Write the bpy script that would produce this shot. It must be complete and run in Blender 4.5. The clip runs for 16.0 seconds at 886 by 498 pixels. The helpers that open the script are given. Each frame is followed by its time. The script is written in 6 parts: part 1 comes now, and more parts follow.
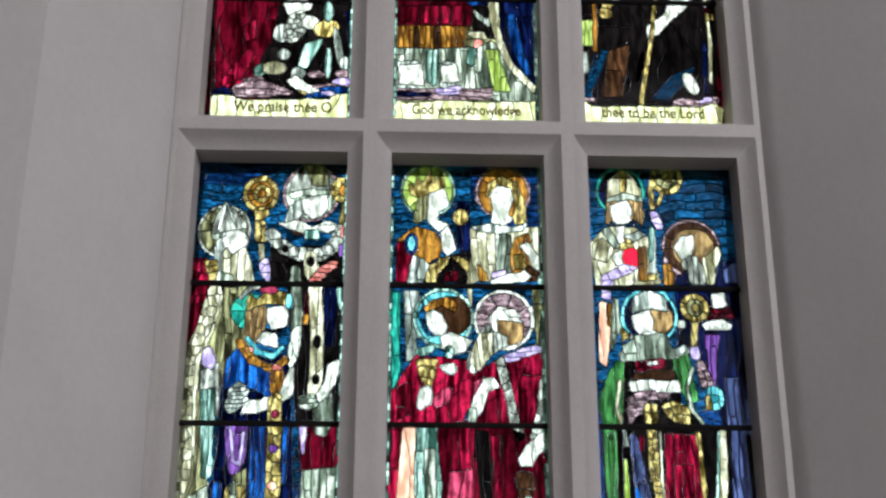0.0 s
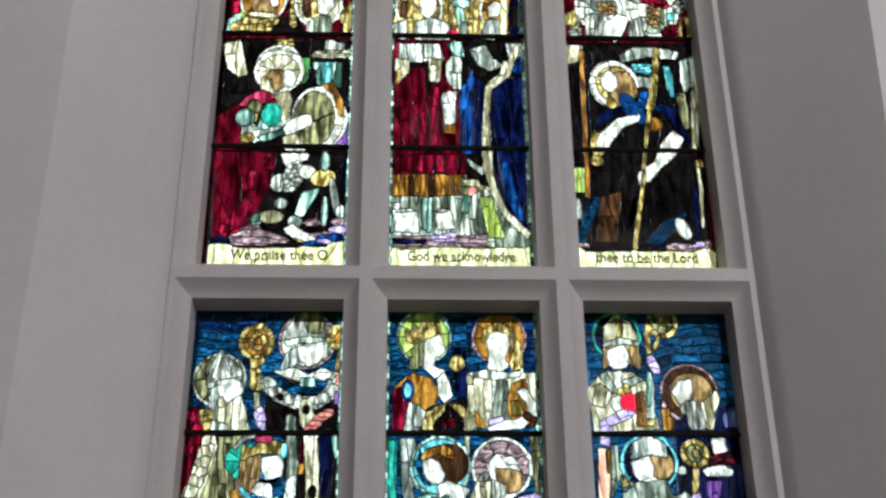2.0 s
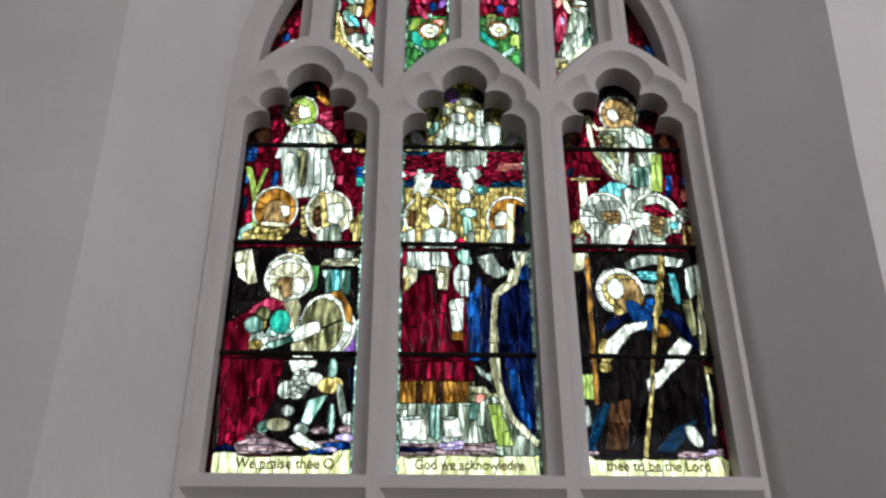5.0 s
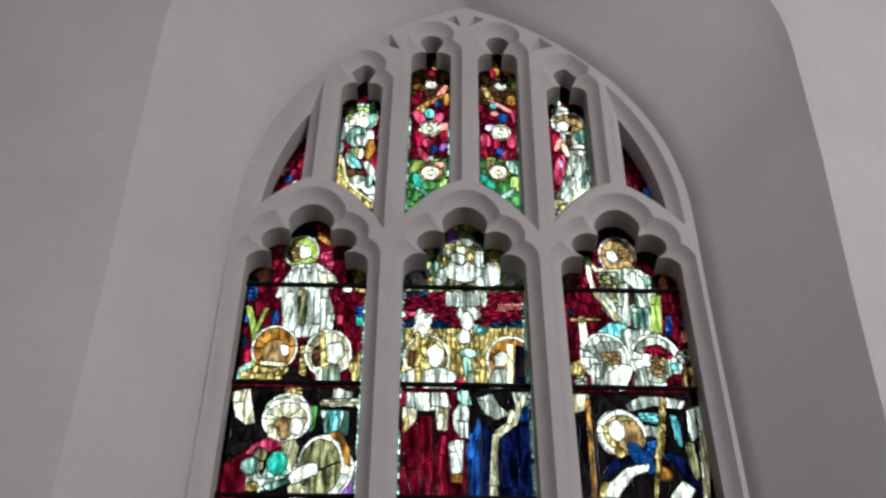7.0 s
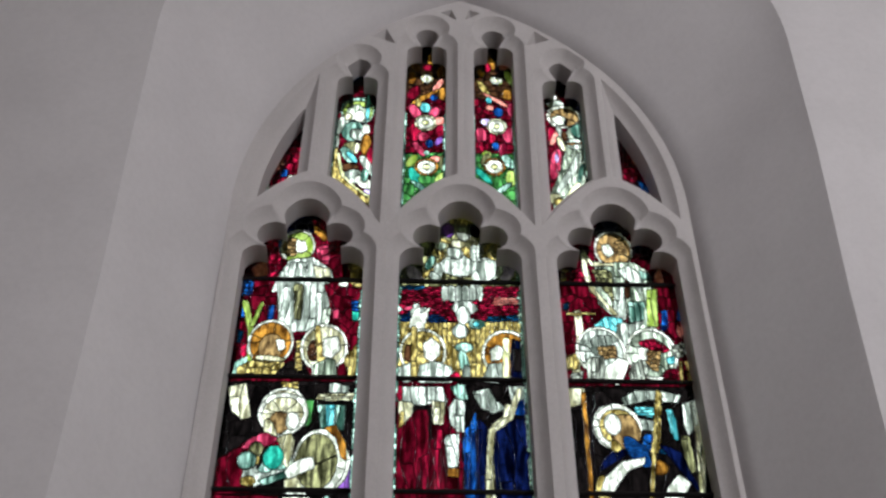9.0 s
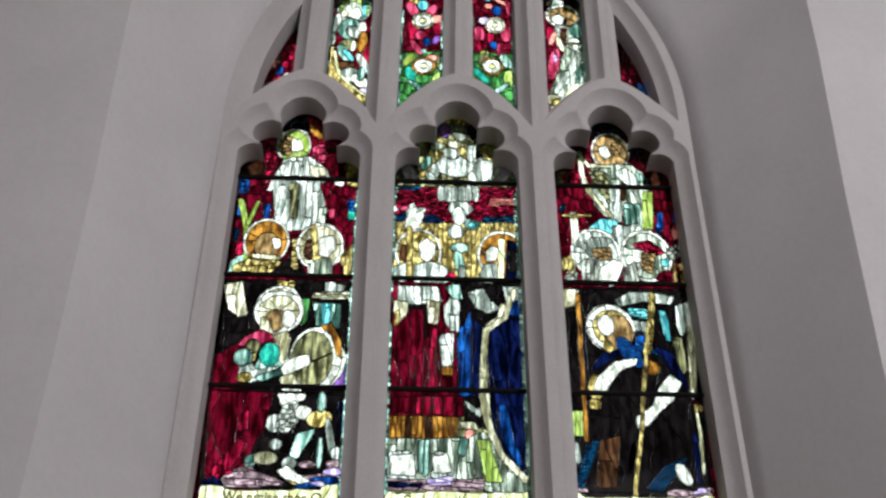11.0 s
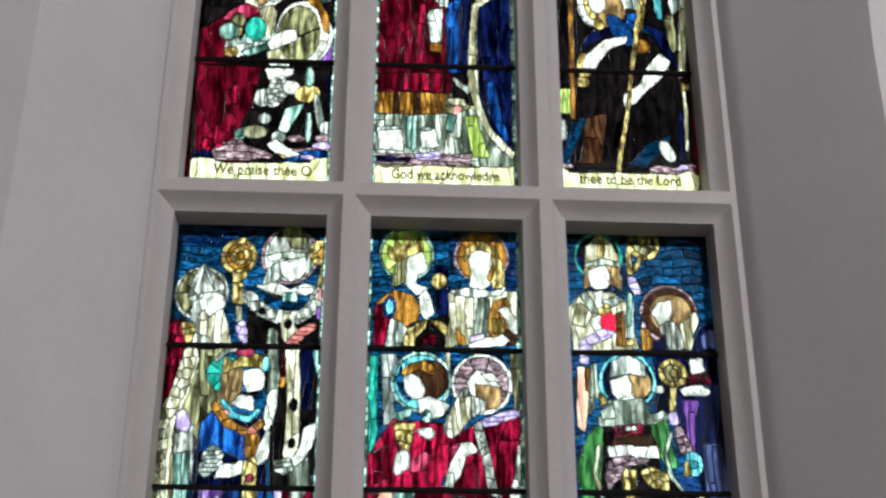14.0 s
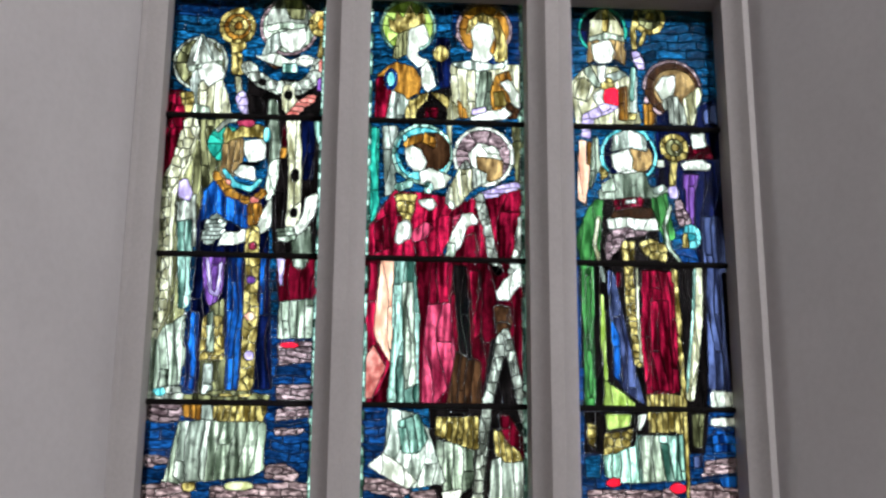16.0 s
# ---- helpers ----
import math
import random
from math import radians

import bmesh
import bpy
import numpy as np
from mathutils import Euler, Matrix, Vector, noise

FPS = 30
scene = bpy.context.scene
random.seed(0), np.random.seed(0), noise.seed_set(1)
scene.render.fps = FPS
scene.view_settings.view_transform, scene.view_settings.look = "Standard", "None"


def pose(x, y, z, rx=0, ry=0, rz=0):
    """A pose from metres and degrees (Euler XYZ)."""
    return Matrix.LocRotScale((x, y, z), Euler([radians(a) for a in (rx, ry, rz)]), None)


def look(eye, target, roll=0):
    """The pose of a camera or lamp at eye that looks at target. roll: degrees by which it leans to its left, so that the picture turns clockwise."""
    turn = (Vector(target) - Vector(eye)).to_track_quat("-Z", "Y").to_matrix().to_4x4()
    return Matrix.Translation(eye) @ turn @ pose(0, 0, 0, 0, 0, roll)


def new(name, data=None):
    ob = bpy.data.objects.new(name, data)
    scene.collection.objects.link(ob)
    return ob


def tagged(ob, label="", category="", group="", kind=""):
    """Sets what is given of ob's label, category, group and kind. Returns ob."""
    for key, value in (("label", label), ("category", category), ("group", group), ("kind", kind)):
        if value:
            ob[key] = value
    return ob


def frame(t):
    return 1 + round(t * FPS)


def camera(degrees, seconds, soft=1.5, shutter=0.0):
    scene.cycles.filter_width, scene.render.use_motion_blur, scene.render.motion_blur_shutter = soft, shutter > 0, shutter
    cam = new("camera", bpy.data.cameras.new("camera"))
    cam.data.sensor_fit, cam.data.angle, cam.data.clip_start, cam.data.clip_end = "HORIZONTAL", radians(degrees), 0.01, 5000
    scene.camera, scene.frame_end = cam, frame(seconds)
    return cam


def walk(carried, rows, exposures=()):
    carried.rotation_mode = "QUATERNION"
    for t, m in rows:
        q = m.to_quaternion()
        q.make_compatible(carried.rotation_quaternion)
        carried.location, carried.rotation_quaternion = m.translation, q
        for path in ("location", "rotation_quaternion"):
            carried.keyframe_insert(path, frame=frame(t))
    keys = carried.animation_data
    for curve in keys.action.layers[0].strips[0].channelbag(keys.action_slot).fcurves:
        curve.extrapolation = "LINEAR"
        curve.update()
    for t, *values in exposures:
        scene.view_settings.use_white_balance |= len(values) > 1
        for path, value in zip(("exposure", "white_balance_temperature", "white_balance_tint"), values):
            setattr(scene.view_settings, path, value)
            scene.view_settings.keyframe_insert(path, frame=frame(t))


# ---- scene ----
cam = camera(40.94, 16.0, soft=2.6)
EYE = Vector((-0.2125, -4.05, 1.6))
# seconds, degrees to the left of the window's axis, degrees up, lean to the left
ROWS = [
    (0.0, -1.792, 19.508, 0.167),
    (0.5, -1.674, 21.389, -0.030),
    (1.0, -1.675, 23.150, 0.050),
    (1.5, -1.873, 25.133, -0.299),
    (2.0, -2.023, 26.556, -0.434),
    (2.5, -2.064, 28.192, -0.555),
    (3.0, -1.857, 29.823, -0.551),
    (3.5, -1.710, 30.746, -0.695),
    (4.0, -1.642, 32.740, -0.532),
    (4.5, -1.704, 34.990, -0.472),
    (5.0, -1.662, 36.514, -0.308),
    (7.5, -1.712, 43.781, -0.089),
    (8.0, -1.783, 43.442, -0.187),
    (10.5, -2.184, 41.132, -0.194),
    (11.0, -2.207, 38.180, 0.049),
    (11.5, -2.258, 35.477, 0.108),
    (12.0, -2.574, 33.278, -0.090),
    (12.5, -2.641, 30.355, -0.161),
    (13.0, -2.666, 26.918, 0.013),
    (13.5, -2.801, 25.134, -0.085),
    (14.0, -2.897, 22.597, 0.136),
    (14.5, -2.975, 19.775, 0.229),
    (15.0, -2.986, 17.069, 0.331),
    (15.5, -2.932, 13.882, 0.276),
    (16.0, -2.873, 11.574, 0.398),
]


# how far the eye has sunk and come nearer while the camera tilts down at the end
LAST_EYE = Vector((-0.255, -3.958, 1.387))
SUNK = {13.5: 0.1, 14.0: 0.25, 14.5: 0.45, 15.0: 0.65, 15.5: 0.85, 16.0: 1.0}


def aim(t, turn, up, lean):
    """The pose of a camera that looks at the point of the window that it would see from EYE."""
    a, b = radians(turn), radians(up)
    way = Vector((-math.sin(a) * math.cos(b), math.cos(a) * math.cos(b), math.sin(b)))
    return look(EYE.lerp(LAST_EYE, SUNK.get(t, 0.0)), EYE - way * (EYE.y / way.y), lean)


walk(cam, [(t, aim(t, a, b, c)) for t, a, b, c in ROWS], exposures=[(0.0, 3.0), (3.5, 2.88), (7.5, 2.86), (11.0, 2.93), (16.0, 3.12)])

# ---- daylight ----
world = bpy.data.worlds.new("world")
scene.world = world
world.use_nodes = True
wn = world.node_tree.nodes
sky = wn.new("ShaderNodeTexSky")
sky.sky_type = "NISHITA"
sky.sun_disc = False
sky.sun_elevation = radians(48)
sky.sun_rotation = radians(262)
sky.air_density, sky.dust_density, sky.ozone_density = 0.7, 3.0, 0.3
wn["Background"].inputs["Strength"].default_value = 0.15
# a bright, even cloud cover lies over the blue
cloud = wn.new("ShaderNodeMix")
cloud.data_type = "RGBA"
cloud.inputs[0].default_value = 0.75
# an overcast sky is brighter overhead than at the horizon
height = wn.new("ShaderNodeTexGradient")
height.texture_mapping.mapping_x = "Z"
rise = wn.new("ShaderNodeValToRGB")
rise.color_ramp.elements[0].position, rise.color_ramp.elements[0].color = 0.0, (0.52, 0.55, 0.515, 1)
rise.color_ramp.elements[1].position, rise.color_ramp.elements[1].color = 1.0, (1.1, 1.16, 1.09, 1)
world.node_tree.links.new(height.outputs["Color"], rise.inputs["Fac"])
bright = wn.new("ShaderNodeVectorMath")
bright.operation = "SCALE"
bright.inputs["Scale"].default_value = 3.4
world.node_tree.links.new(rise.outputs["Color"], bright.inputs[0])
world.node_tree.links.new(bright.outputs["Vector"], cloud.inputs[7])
world.node_tree.links.new(sky.outputs["Color"], cloud.inputs[6])
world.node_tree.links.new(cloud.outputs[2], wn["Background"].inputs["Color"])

sun = new("sun", bpy.data.lights.new("sun", "SUN"))
sun.data.energy, sun.data.angle, sun.data.color = 1.2, radians(12), (1.0, 0.96, 0.9)
# the sky's sun_rotation counts from +y towards +x
sun.matrix_world = look((0, 0, 0), (-math.sin(radians(262)) * math.cos(radians(48)), -math.cos(radians(262)) * math.cos(radians(48)), -math.sin(radians(48))))


def fill_lamp(name, place, target, w, h, watts, colour=(1.0, 0.97, 0.97)):
    """An added area lamp that stands in for daylight from out of view."""
    lamp = bpy.data.lights.new(name, "AREA")
    lamp.shape, lamp.size, lamp.size_y, lamp.energy, lamp.color = "RECTANGLE", w, h, watts, colour
    ob = new(name, lamp)
    ob.matrix_world = look(place, target)
    return ob


# Added lamp, placed and sized to light the window wall and its reveal.
fill_lamp("daylight_fill_south", (3.1, -8.04, 4.9), (0.2, 0, 1.6), 3.4, 5.6, 74, (1.0, 0.975, 0.995))


# ---- materials ----
def material(name):
    m = bpy.data.materials.new(name)
    m.use_nodes = True
    nt = m.node_tree
    return m, nt, nt.nodes["Principled BSDF"]


def node(nt, kind, **values):
    n = nt.nodes.new(kind)
    for key, value in values.items():
        n.inputs[key.replace("_", " ")].default_value = value
    return n


def ramp(nt, source, stops):
    r = nt.nodes.new("ShaderNodeValToRGB")
    while len(r.color_ramp.elements) < len(stops):
        r.color_ramp.elements.new(0.5)
    for e, (p, c) in zip(r.color_ramp.elements, stops):
        e.position, e.color = p, (*c, 1)
    nt.links.new(source, r.inputs["Fac"])
    return r.outputs["Color"]


def times(nt, a, b, fac=1.0):
    x = nt.nodes.new("ShaderNodeMix")
    x.data_type, x.blend_type = "RGBA", "MULTIPLY"
    x.inputs[0].default_value = fac
    nt.links.new(a, x.inputs[6])
    nt.links.new(b, x.inputs[7])
    return x.outputs[2]


def painted(name, colour, rough=0.85, scale=1.0, grain=0.25, lumps=0.006):
    """Old paint or limewash on plaster or stone: clouds, stains, brush grain and a lumpy relief."""
    m, nt, bsdf = material(name)
    co = nt.nodes.new("ShaderNodeTexCoord").outputs["Object"]
    big = node(nt, "ShaderNodeTexNoise", Scale=1.3 * scale, Detail=5.0, Roughness=0.6)
    small = node(nt, "ShaderNodeTexNoise", Scale=38 * scale, Detail=6.0, Roughness=0.65)
    for n in (big, small):
        nt.links.new(co, n.inputs["Vector"])
    c = colour
    cloud = ramp(nt, big.outputs["Fac"], [(0.3, [v * 0.93 for v in c]), (0.7, [min(1, v * 1.04) for v in c])])
    fine = ramp(nt, small.outputs["Fac"], [(0.3, (0.9, 0.9, 0.9)), (0.6, (1, 1, 1))])
    nt.links.new(times(nt, cloud, fine, grain * 2), bsdf.inputs["Base Color"])
    bsdf.inputs["Roughness"].default_value = rough
    waves = node(nt, "ShaderNodeTexNoise", Scale=7 * scale, Detail=4.0)
    nt.links.new(co, waves.inputs["Vector"])
    b1 = node(nt, "ShaderNodeBump", Strength=0.5, Distance=lumps)
    b2 = node(nt, "ShaderNodeBump", Strength=0.3, Distance=0.002)
    nt.links.new(waves.outputs["Fac"], b1.inputs["Height"])
    nt.links.new(small.outputs["Fac"], b2.inputs["Height"])
    nt.links.new(b1.outputs["Normal"], b2.inputs["Normal"])
    nt.links.new(b2.outputs["Normal"], bsdf.inputs["Normal"])
    return m


PLASTER = painted("plaster_paint", (0.62, 0.603, 0.618), lumps=0.004)
# Unseen nave walls, coloured dark and warm to dim and tint bounced light.
NAVE = painted("nave_unseen", (0.22, 0.17, 0.135), scale=1.5)
STONE = painted("stone_paint", (0.54, 0.515, 0.515), scale=2.0, grain=0.4, lumps=0.005)
BLIND = painted("opaque_blind", (0.6, 0.62, 0.62), rough=0.4)
# Unseen ceiling and floor, dark to cut light bounced onto the window wall.
CEILING_DARK = painted("dark_timber", (0.13, 0.08, 0.05), rough=0.6, scale=3.0)
FLOOR = painted("floor_unseen", (0.11, 0.085, 0.065), rough=0.6, scale=1.5)
GRASS = painted("churchyard_grass", (0.06, 0.09, 0.03), rough=0.95, scale=0.3)


def dark_metal(name, colour, rough, metal):
    m, nt, bsdf = material(name)
    n = node(nt, "ShaderNodeTexNoise", Scale=60.0, Detail=4.0)
    c = ramp(nt, n.outputs["Fac"], [(0.3, [v * 0.6 for v in colour]), (0.7, [v * 1.3 for v in colour])])
    nt.links.new(c, bsdf.inputs["Base Color"])
    bsdf.inputs["Roughness"].default_value, bsdf.inputs["Metallic"].default_value = rough, metal
    bsdf.inputs["Specular IOR Level"].default_value = 0.15
    return m


LEAD = dark_metal("lead_came", (0.012, 0.012, 0.013), 0.8, 0.0)
IRON = dark_metal("iron_bar", (0.007, 0.006, 0.006), 0.8, 0.0)
INK = dark_metal("vitreous_paint", (0.14, 0.09, 0.012), 0.8, 0.0)


def stained(name, colour, paint=0.5, streak=5.0, vary=0.35, second=None, floor=0.08):
    """Pot-metal glass with vitreous paint: colour streaks, fired matting, tracing lines, each piece of its own tone."""
    m, nt, bsdf = material("glass_" + name)
    co = nt.nodes.new("ShaderNodeTexCoord").outputs["Object"]
    info = nt.nodes.new("ShaderNodeObjectInfo")
    shift = node(nt, "ShaderNodeVectorMath")
    shift.operation = "ADD"
    scatter = nt.nodes.new("ShaderNodeMath")
    scatter.operation = "MULTIPLY"
    scatter.inputs[1].default_value = 37.0
    nt.links.new(info.outputs["Random"], scatter.inputs[0])
    nt.links.new(co, shift.inputs[0])
    nt.links.new(scatter.outputs[0], shift.inputs[1])
    stretch = nt.nodes.new("ShaderNodeMapping")
    stretch.inputs["Scale"].default_value = (1.0, 1.0, 1.0 / streak)
    nt.links.new(shift.outputs[0], stretch.inputs["Vector"])
    folds = node(nt, "ShaderNodeTexNoise", Scale=46.0, Detail=2.0, Roughness=0.45, Distortion=0.5)
    mat = node(nt, "ShaderNodeTexNoise", Scale=34.0, Detail=5.0, Roughness=0.7)
    lines = node(nt, "ShaderNodeTexNoise", Scale=60.0, Detail=1.0, Roughness=0.5, Distortion=0.6)
    nt.links.new(stretch.outputs[0], folds.inputs["Vector"])
    nt.links.new(stretch.outputs[0], lines.inputs["Vector"])
    nt.links.new(shift.outputs[0], mat.inputs["Vector"])
    alt = second or [v * 1.25 for v in colour]
    body = ramp(nt, folds.outputs["Fac"], [(0.36, colour), (0.64, [min(1, v) for v in alt])])
    low = [1 - paint * (1 - floor)] * 3
    wash = ramp(nt, folds.outputs["Fac"], [(0.41, low), (0.63, (1, 1, 1))])
    spots = ramp(nt, mat.outputs["Fac"], [(0.36, [1 - 0.75 * paint] * 3), (0.52, (1, 1, 1))])
    # tracing lines follow one level of the noise
    trace = ramp(nt, lines.outputs["Fac"], [(0.465, (1, 1, 1)), (0.488, [1 - 0.8 * paint] * 3), (0.497, [1 - 0.8 * paint] * 3), (0.52, (1, 1, 1))])
    tone = ramp(nt, info.outputs["Random"], [(0.0, [1 - vary] * 3), (1.0, (1, 1, 1))])
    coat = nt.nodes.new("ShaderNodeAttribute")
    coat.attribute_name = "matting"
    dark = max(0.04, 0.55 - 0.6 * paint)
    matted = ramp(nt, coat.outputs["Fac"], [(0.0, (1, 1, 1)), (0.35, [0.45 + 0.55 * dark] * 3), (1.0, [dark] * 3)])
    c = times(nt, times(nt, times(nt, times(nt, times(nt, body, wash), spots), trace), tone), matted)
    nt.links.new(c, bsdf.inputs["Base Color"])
    bsdf.inputs["Roughness"].default_value = 0.03
    bsdf.inputs["IOR"].default_value = 1.06
    bsdf.inputs["Transmission Weight"].default_value = 1.0
    return m


GLASS = {}


def tint(name, *recipe):
    GLASS[name] = stained(name, *recipe)


tint("white", (0.60, 0.74, 0.60), 0.9, 9.0, 0.35, (0.93, 1.0, 0.90))
tint("plain", (0.66, 0.70, 0.56), 0.6, 2.5, 0.1, (0.95, 0.97, 0.88))
tint("greenish", (0.40, 0.56, 0.36), 0.95, 10.0, 0.5, (0.88, 0.98, 0.80))
tint("cream", (0.62, 0.58, 0.28), 0.8, 6.0, 0.4, (0.95, 0.95, 0.70))
tint("scroll", (0.62, 0.64, 0.24), 0.4, 4.0, 0.3, (0.92, 0.94, 0.62))
tint("gold", (0.42, 0.28, 0.05), 0.9, 2.0, 0.35, (0.80, 0.66, 0.24))
tint("amber", (0.22, 0.08, 0.012), 0.7, 4.0, 0.4, (0.55, 0.26, 0.04))
tint("brown", (0.03, 0.012, 0.006), 0.6, 4.0, 0.6, (0.08, 0.035, 0.015))
tint("hair", (0.16, 0.09, 0.035), 0.6, 3.0, 0.4, (0.46, 0.30, 0.12))
tint("ruby", (0.20, 0.002, 0.015), 0.95, 8.0, 0.6, (0.55, 0.012, 0.06))
tint("wine", (0.045, 0.001, 0.004), 0.7, 5.0, 0.7, (0.15, 0.003, 0.015))
tint("rose", (0.38, 0.01, 0.05), 0.8, 8.0, 0.35, (0.80, 0.10, 0.20))
tint("salmon", (0.78, 0.35, 0.22), 0.35, 5.0, 0.2, (0.9, 0.6, 0.42))
tint("blue", (0.005, 0.04, 0.28), 0.9, 8.0, 0.5, (0.015, 0.16, 0.58))
tint("navy", (0.001, 0.002, 0.013), 0.8, 6.0, 0.7, (0.004, 0.010, 0.065))
tint("slate", (0.03, 0.035, 0.10), 0.8, 9.0, 0.6, (0.11, 0.15, 0.34))
tint("lagoon", (0.002, 0.022, 0.065), 0.85, 0.18, 0.9, (0.012, 0.17, 0.40))
tint("cobalt", (0.003, 0.018, 0.09), 0.7, 0.2, 0.8, (0.008, 0.08, 0.28))
tint("turquoise", (0.04, 0.42, 0.48), 0.6, 4.0, 0.35, (0.25, 0.80, 0.80))
tint("mint", (0.16, 0.52, 0.38), 0.95, 10.0, 0.45, (0.66, 0.99, 0.84))
tint("green", (0.025, 0.13, 0.03), 0.6, 5.0, 0.6, (0.09, 0.36, 0.09))
tint("emerald", (0.008, 0.20, 0.15), 0.4, 2.0, 0.3, (0.03, 0.42, 0.3))
tint("lime", (0.26, 0.40, 0.05), 0.5, 4.0, 0.4, (0.5, 0.65, 0.18))
tint("olive", (0.11, 0.11, 0.045), 0.9, 7.0, 0.4, (0.38, 0.38, 0.18))
tint("grey", (0.26, 0.28, 0.22), 0.85, 4.0, 0.4, (0.70, 0.76, 0.64))
tint("purple", (0.10, 0.03, 0.20), 0.5, 4.0, 0.4, (0.24, 0.1, 0.4))
tint("lilac", (0.40, 0.30, 0.58), 0.4, 2.0, 0.3, (0.62, 0.52, 0.75))
tint("mauve", (0.24, 0.14, 0.16), 0.8, 0.4, 0.5, (0.60, 0.43, 0.45))
tint("coral", (0.58, 0.12, 0.10), 0.4, 1.5, 0.3, (0.75, 0.32, 0.26))
tint("crimson", (0.62, 0.01, 0.03), 0.15, 1.5, 0.2)
tint("black", (0.003, 0.0025, 0.0025), 0.5, 4.0, 0.6, (0.008, 0.006, 0.006))



# ---- mesh helpers ----
def mesh_of(name, verts, faces, mat):
    me = bpy.data.meshes.new(name)
    me.from_pydata(verts, [], faces)
    me.materials.append(mat)
    me.update()
    return me


def part(name, verts, faces, mat, parent=None, label=""):
    ob = new(name, mesh_of(name, verts, faces, mat))
    ob.parent = parent
    return tagged(ob, label) if label else ob


def smooth_by_angle(ob, angle=35):
    me = ob.data
    bm = bmesh.new()
    bm.from_mesh(me)
    bmesh.ops.recalc_face_normals(bm, faces=bm.faces[:])
    for f in bm.faces:
        f.smooth = True
    for e in bm.edges:
        if len(e.link_faces) == 2 and e.calc_face_angle(0) > radians(angle):
            e.smooth = False
    bm.to_mesh(me)
    bm.free()
    return ob


def slab(name, x0, x1, y0, y1, z0, z1, mat, parent=None, bevel=0.0):
    bm = bmesh.new()
    bmesh.ops.create_cube(bm, size=1, matrix=Matrix.Translation(((x0 + x1) / 2, (y0 + y1) / 2, (z0 + z1) / 2)) @ Matrix.Diagonal((x1 - x0, y1 - y0, z1 - z0, 1)))
    if bevel:
        bmesh.ops.bevel(bm, geom=bm.edges[:], offset=bevel, segments=2, affect="EDGES")
    me = bpy.data.meshes.new(name)
    bm.to_mesh(me)
    bm.free()
    me.materials.append(mat)
    ob = new(name, me)
    ob.parent = parent
    return ob


def sheet(loops, y):
    """Vertices and triangles of a flat upright face at y: an outline and its holes, as lists of (x, z)."""
    from mathutils.geometry import tessellate_polygon
    rings = [[Vector((x, z, 0)) for x, z in loop] for loop in loops]
    return [(x, y, z) for loop in loops for x, z in loop], [tuple(t) for t in tessellate_polygon(rings)]


# ---- the window's stonework ----
PITCH, CLEAR = 0.71, 0.553          # from light to light; clear width of a light
HALF = 1.060                         # half the width of the whole frame
SPRING, SHIFT = 5.50, 0.67          # springing line and shift of the centres of the main arch
FACE, EDGE, BACK = -0.176, -0.118, 0.10   # front of the stone, end of its chamfer, outer side
CHAMFER = 0.056
JAMB = 0.982                        # half the clear width between the outer jambs
SILL = 1.40
TRANSOM = (3.362, 3.498)             # head of the lower lights, foot of the upper ones
HEAD = 5.20                         # springing of the heads of the upper lights
CROWN = 5.68                        # top of the stone hood over each head


def arch_x(z, inset=0.0, half=HALF, spring=SPRING, shift=SHIFT):
    """Half the width of the main arch at height z."""
    if z <= spring:
        return half - inset
    r = half + shift - inset
    return math.sqrt(max(0, r * r - (z - spring) ** 2)) - shift


def arch_line(inset=0.0, foot=0.0, n=28, half=HALF, spring=SPRING, shift=SHIFT):
    """The main arch as (x, z), from the left foot over the top to the right foot."""
    r = half + shift - inset
    top = math.acos(shift / r)
    right = [(r * math.cos(top * i / n) - shift, spring + r * math.sin(top * i / n)) for i in range(n + 1)]
    right[-1] = (0.0, right[-1][1])
    right = [(half - inset, foot)] + right
    return [(-x, z) for x, z in right[:-1]] + right[::-1]


def settled(x, z):
    """The upper part of the old window leans a little to one side."""
    return x + 0.013 * max(0.0, z - 5.1), z


def within(p, inset):
    """The point itself, or the nearest one inside the main arch."""
    x, z = p
    if z > SPRING:
        d = Vector((abs(x) + SHIFT, z - SPRING))
        r = HALF + SHIFT - inset
        if d.length > r:
            d *= r / d.length
            return (math.copysign(max(d.x - SHIFT, 0.0), x), SPRING + d.y)
    return p


def lobes(circles, centre, a0, a1, n, grow):
    """The outline of a bunch of circles, seen from centre, between two angles."""
    out = []
    for i in range(n + 1):
        a = a0 + (a1 - a0) * i / n
        d = Vector((math.cos(a), math.sin(a)))
        far = 0.0
        for x, z, r in circles:
            to = Vector((x - centre[0], z - centre[1]))
            along = to.dot(d)
            gap = to.length_squared - along * along
            if gap < (r + grow) ** 2:
                far = max(far, along + math.sqrt((r + grow) ** 2 - gap))
        out.append((centre[0] + d.x * far, centre[1] + d.y * far))
    return out


def hood(x):
    """Upper edge of the stone over the heads of the three lights."""
    u = abs((x + PITCH / 2) % PITCH - PITCH / 2) / (PITCH / 2)
    return CROWN - 0.37 * (0.35 * u + 0.65 * u * u)


def jambed(p, grow):
    """The outer jambs stand a little further in than the glass."""
    most = JAMB + grow
    return (max(-most, min(most, p[0])), p[1])


def lower_light(cx, grow):
    w = CLEAR / 2 + grow
    z0, z1 = SILL - grow * 0.2, TRANSOM[0] + grow
    return [jambed(p, grow) for p in ((cx - w, z0), (cx - w, z1), (cx + w, z1), (cx + w, z0))]


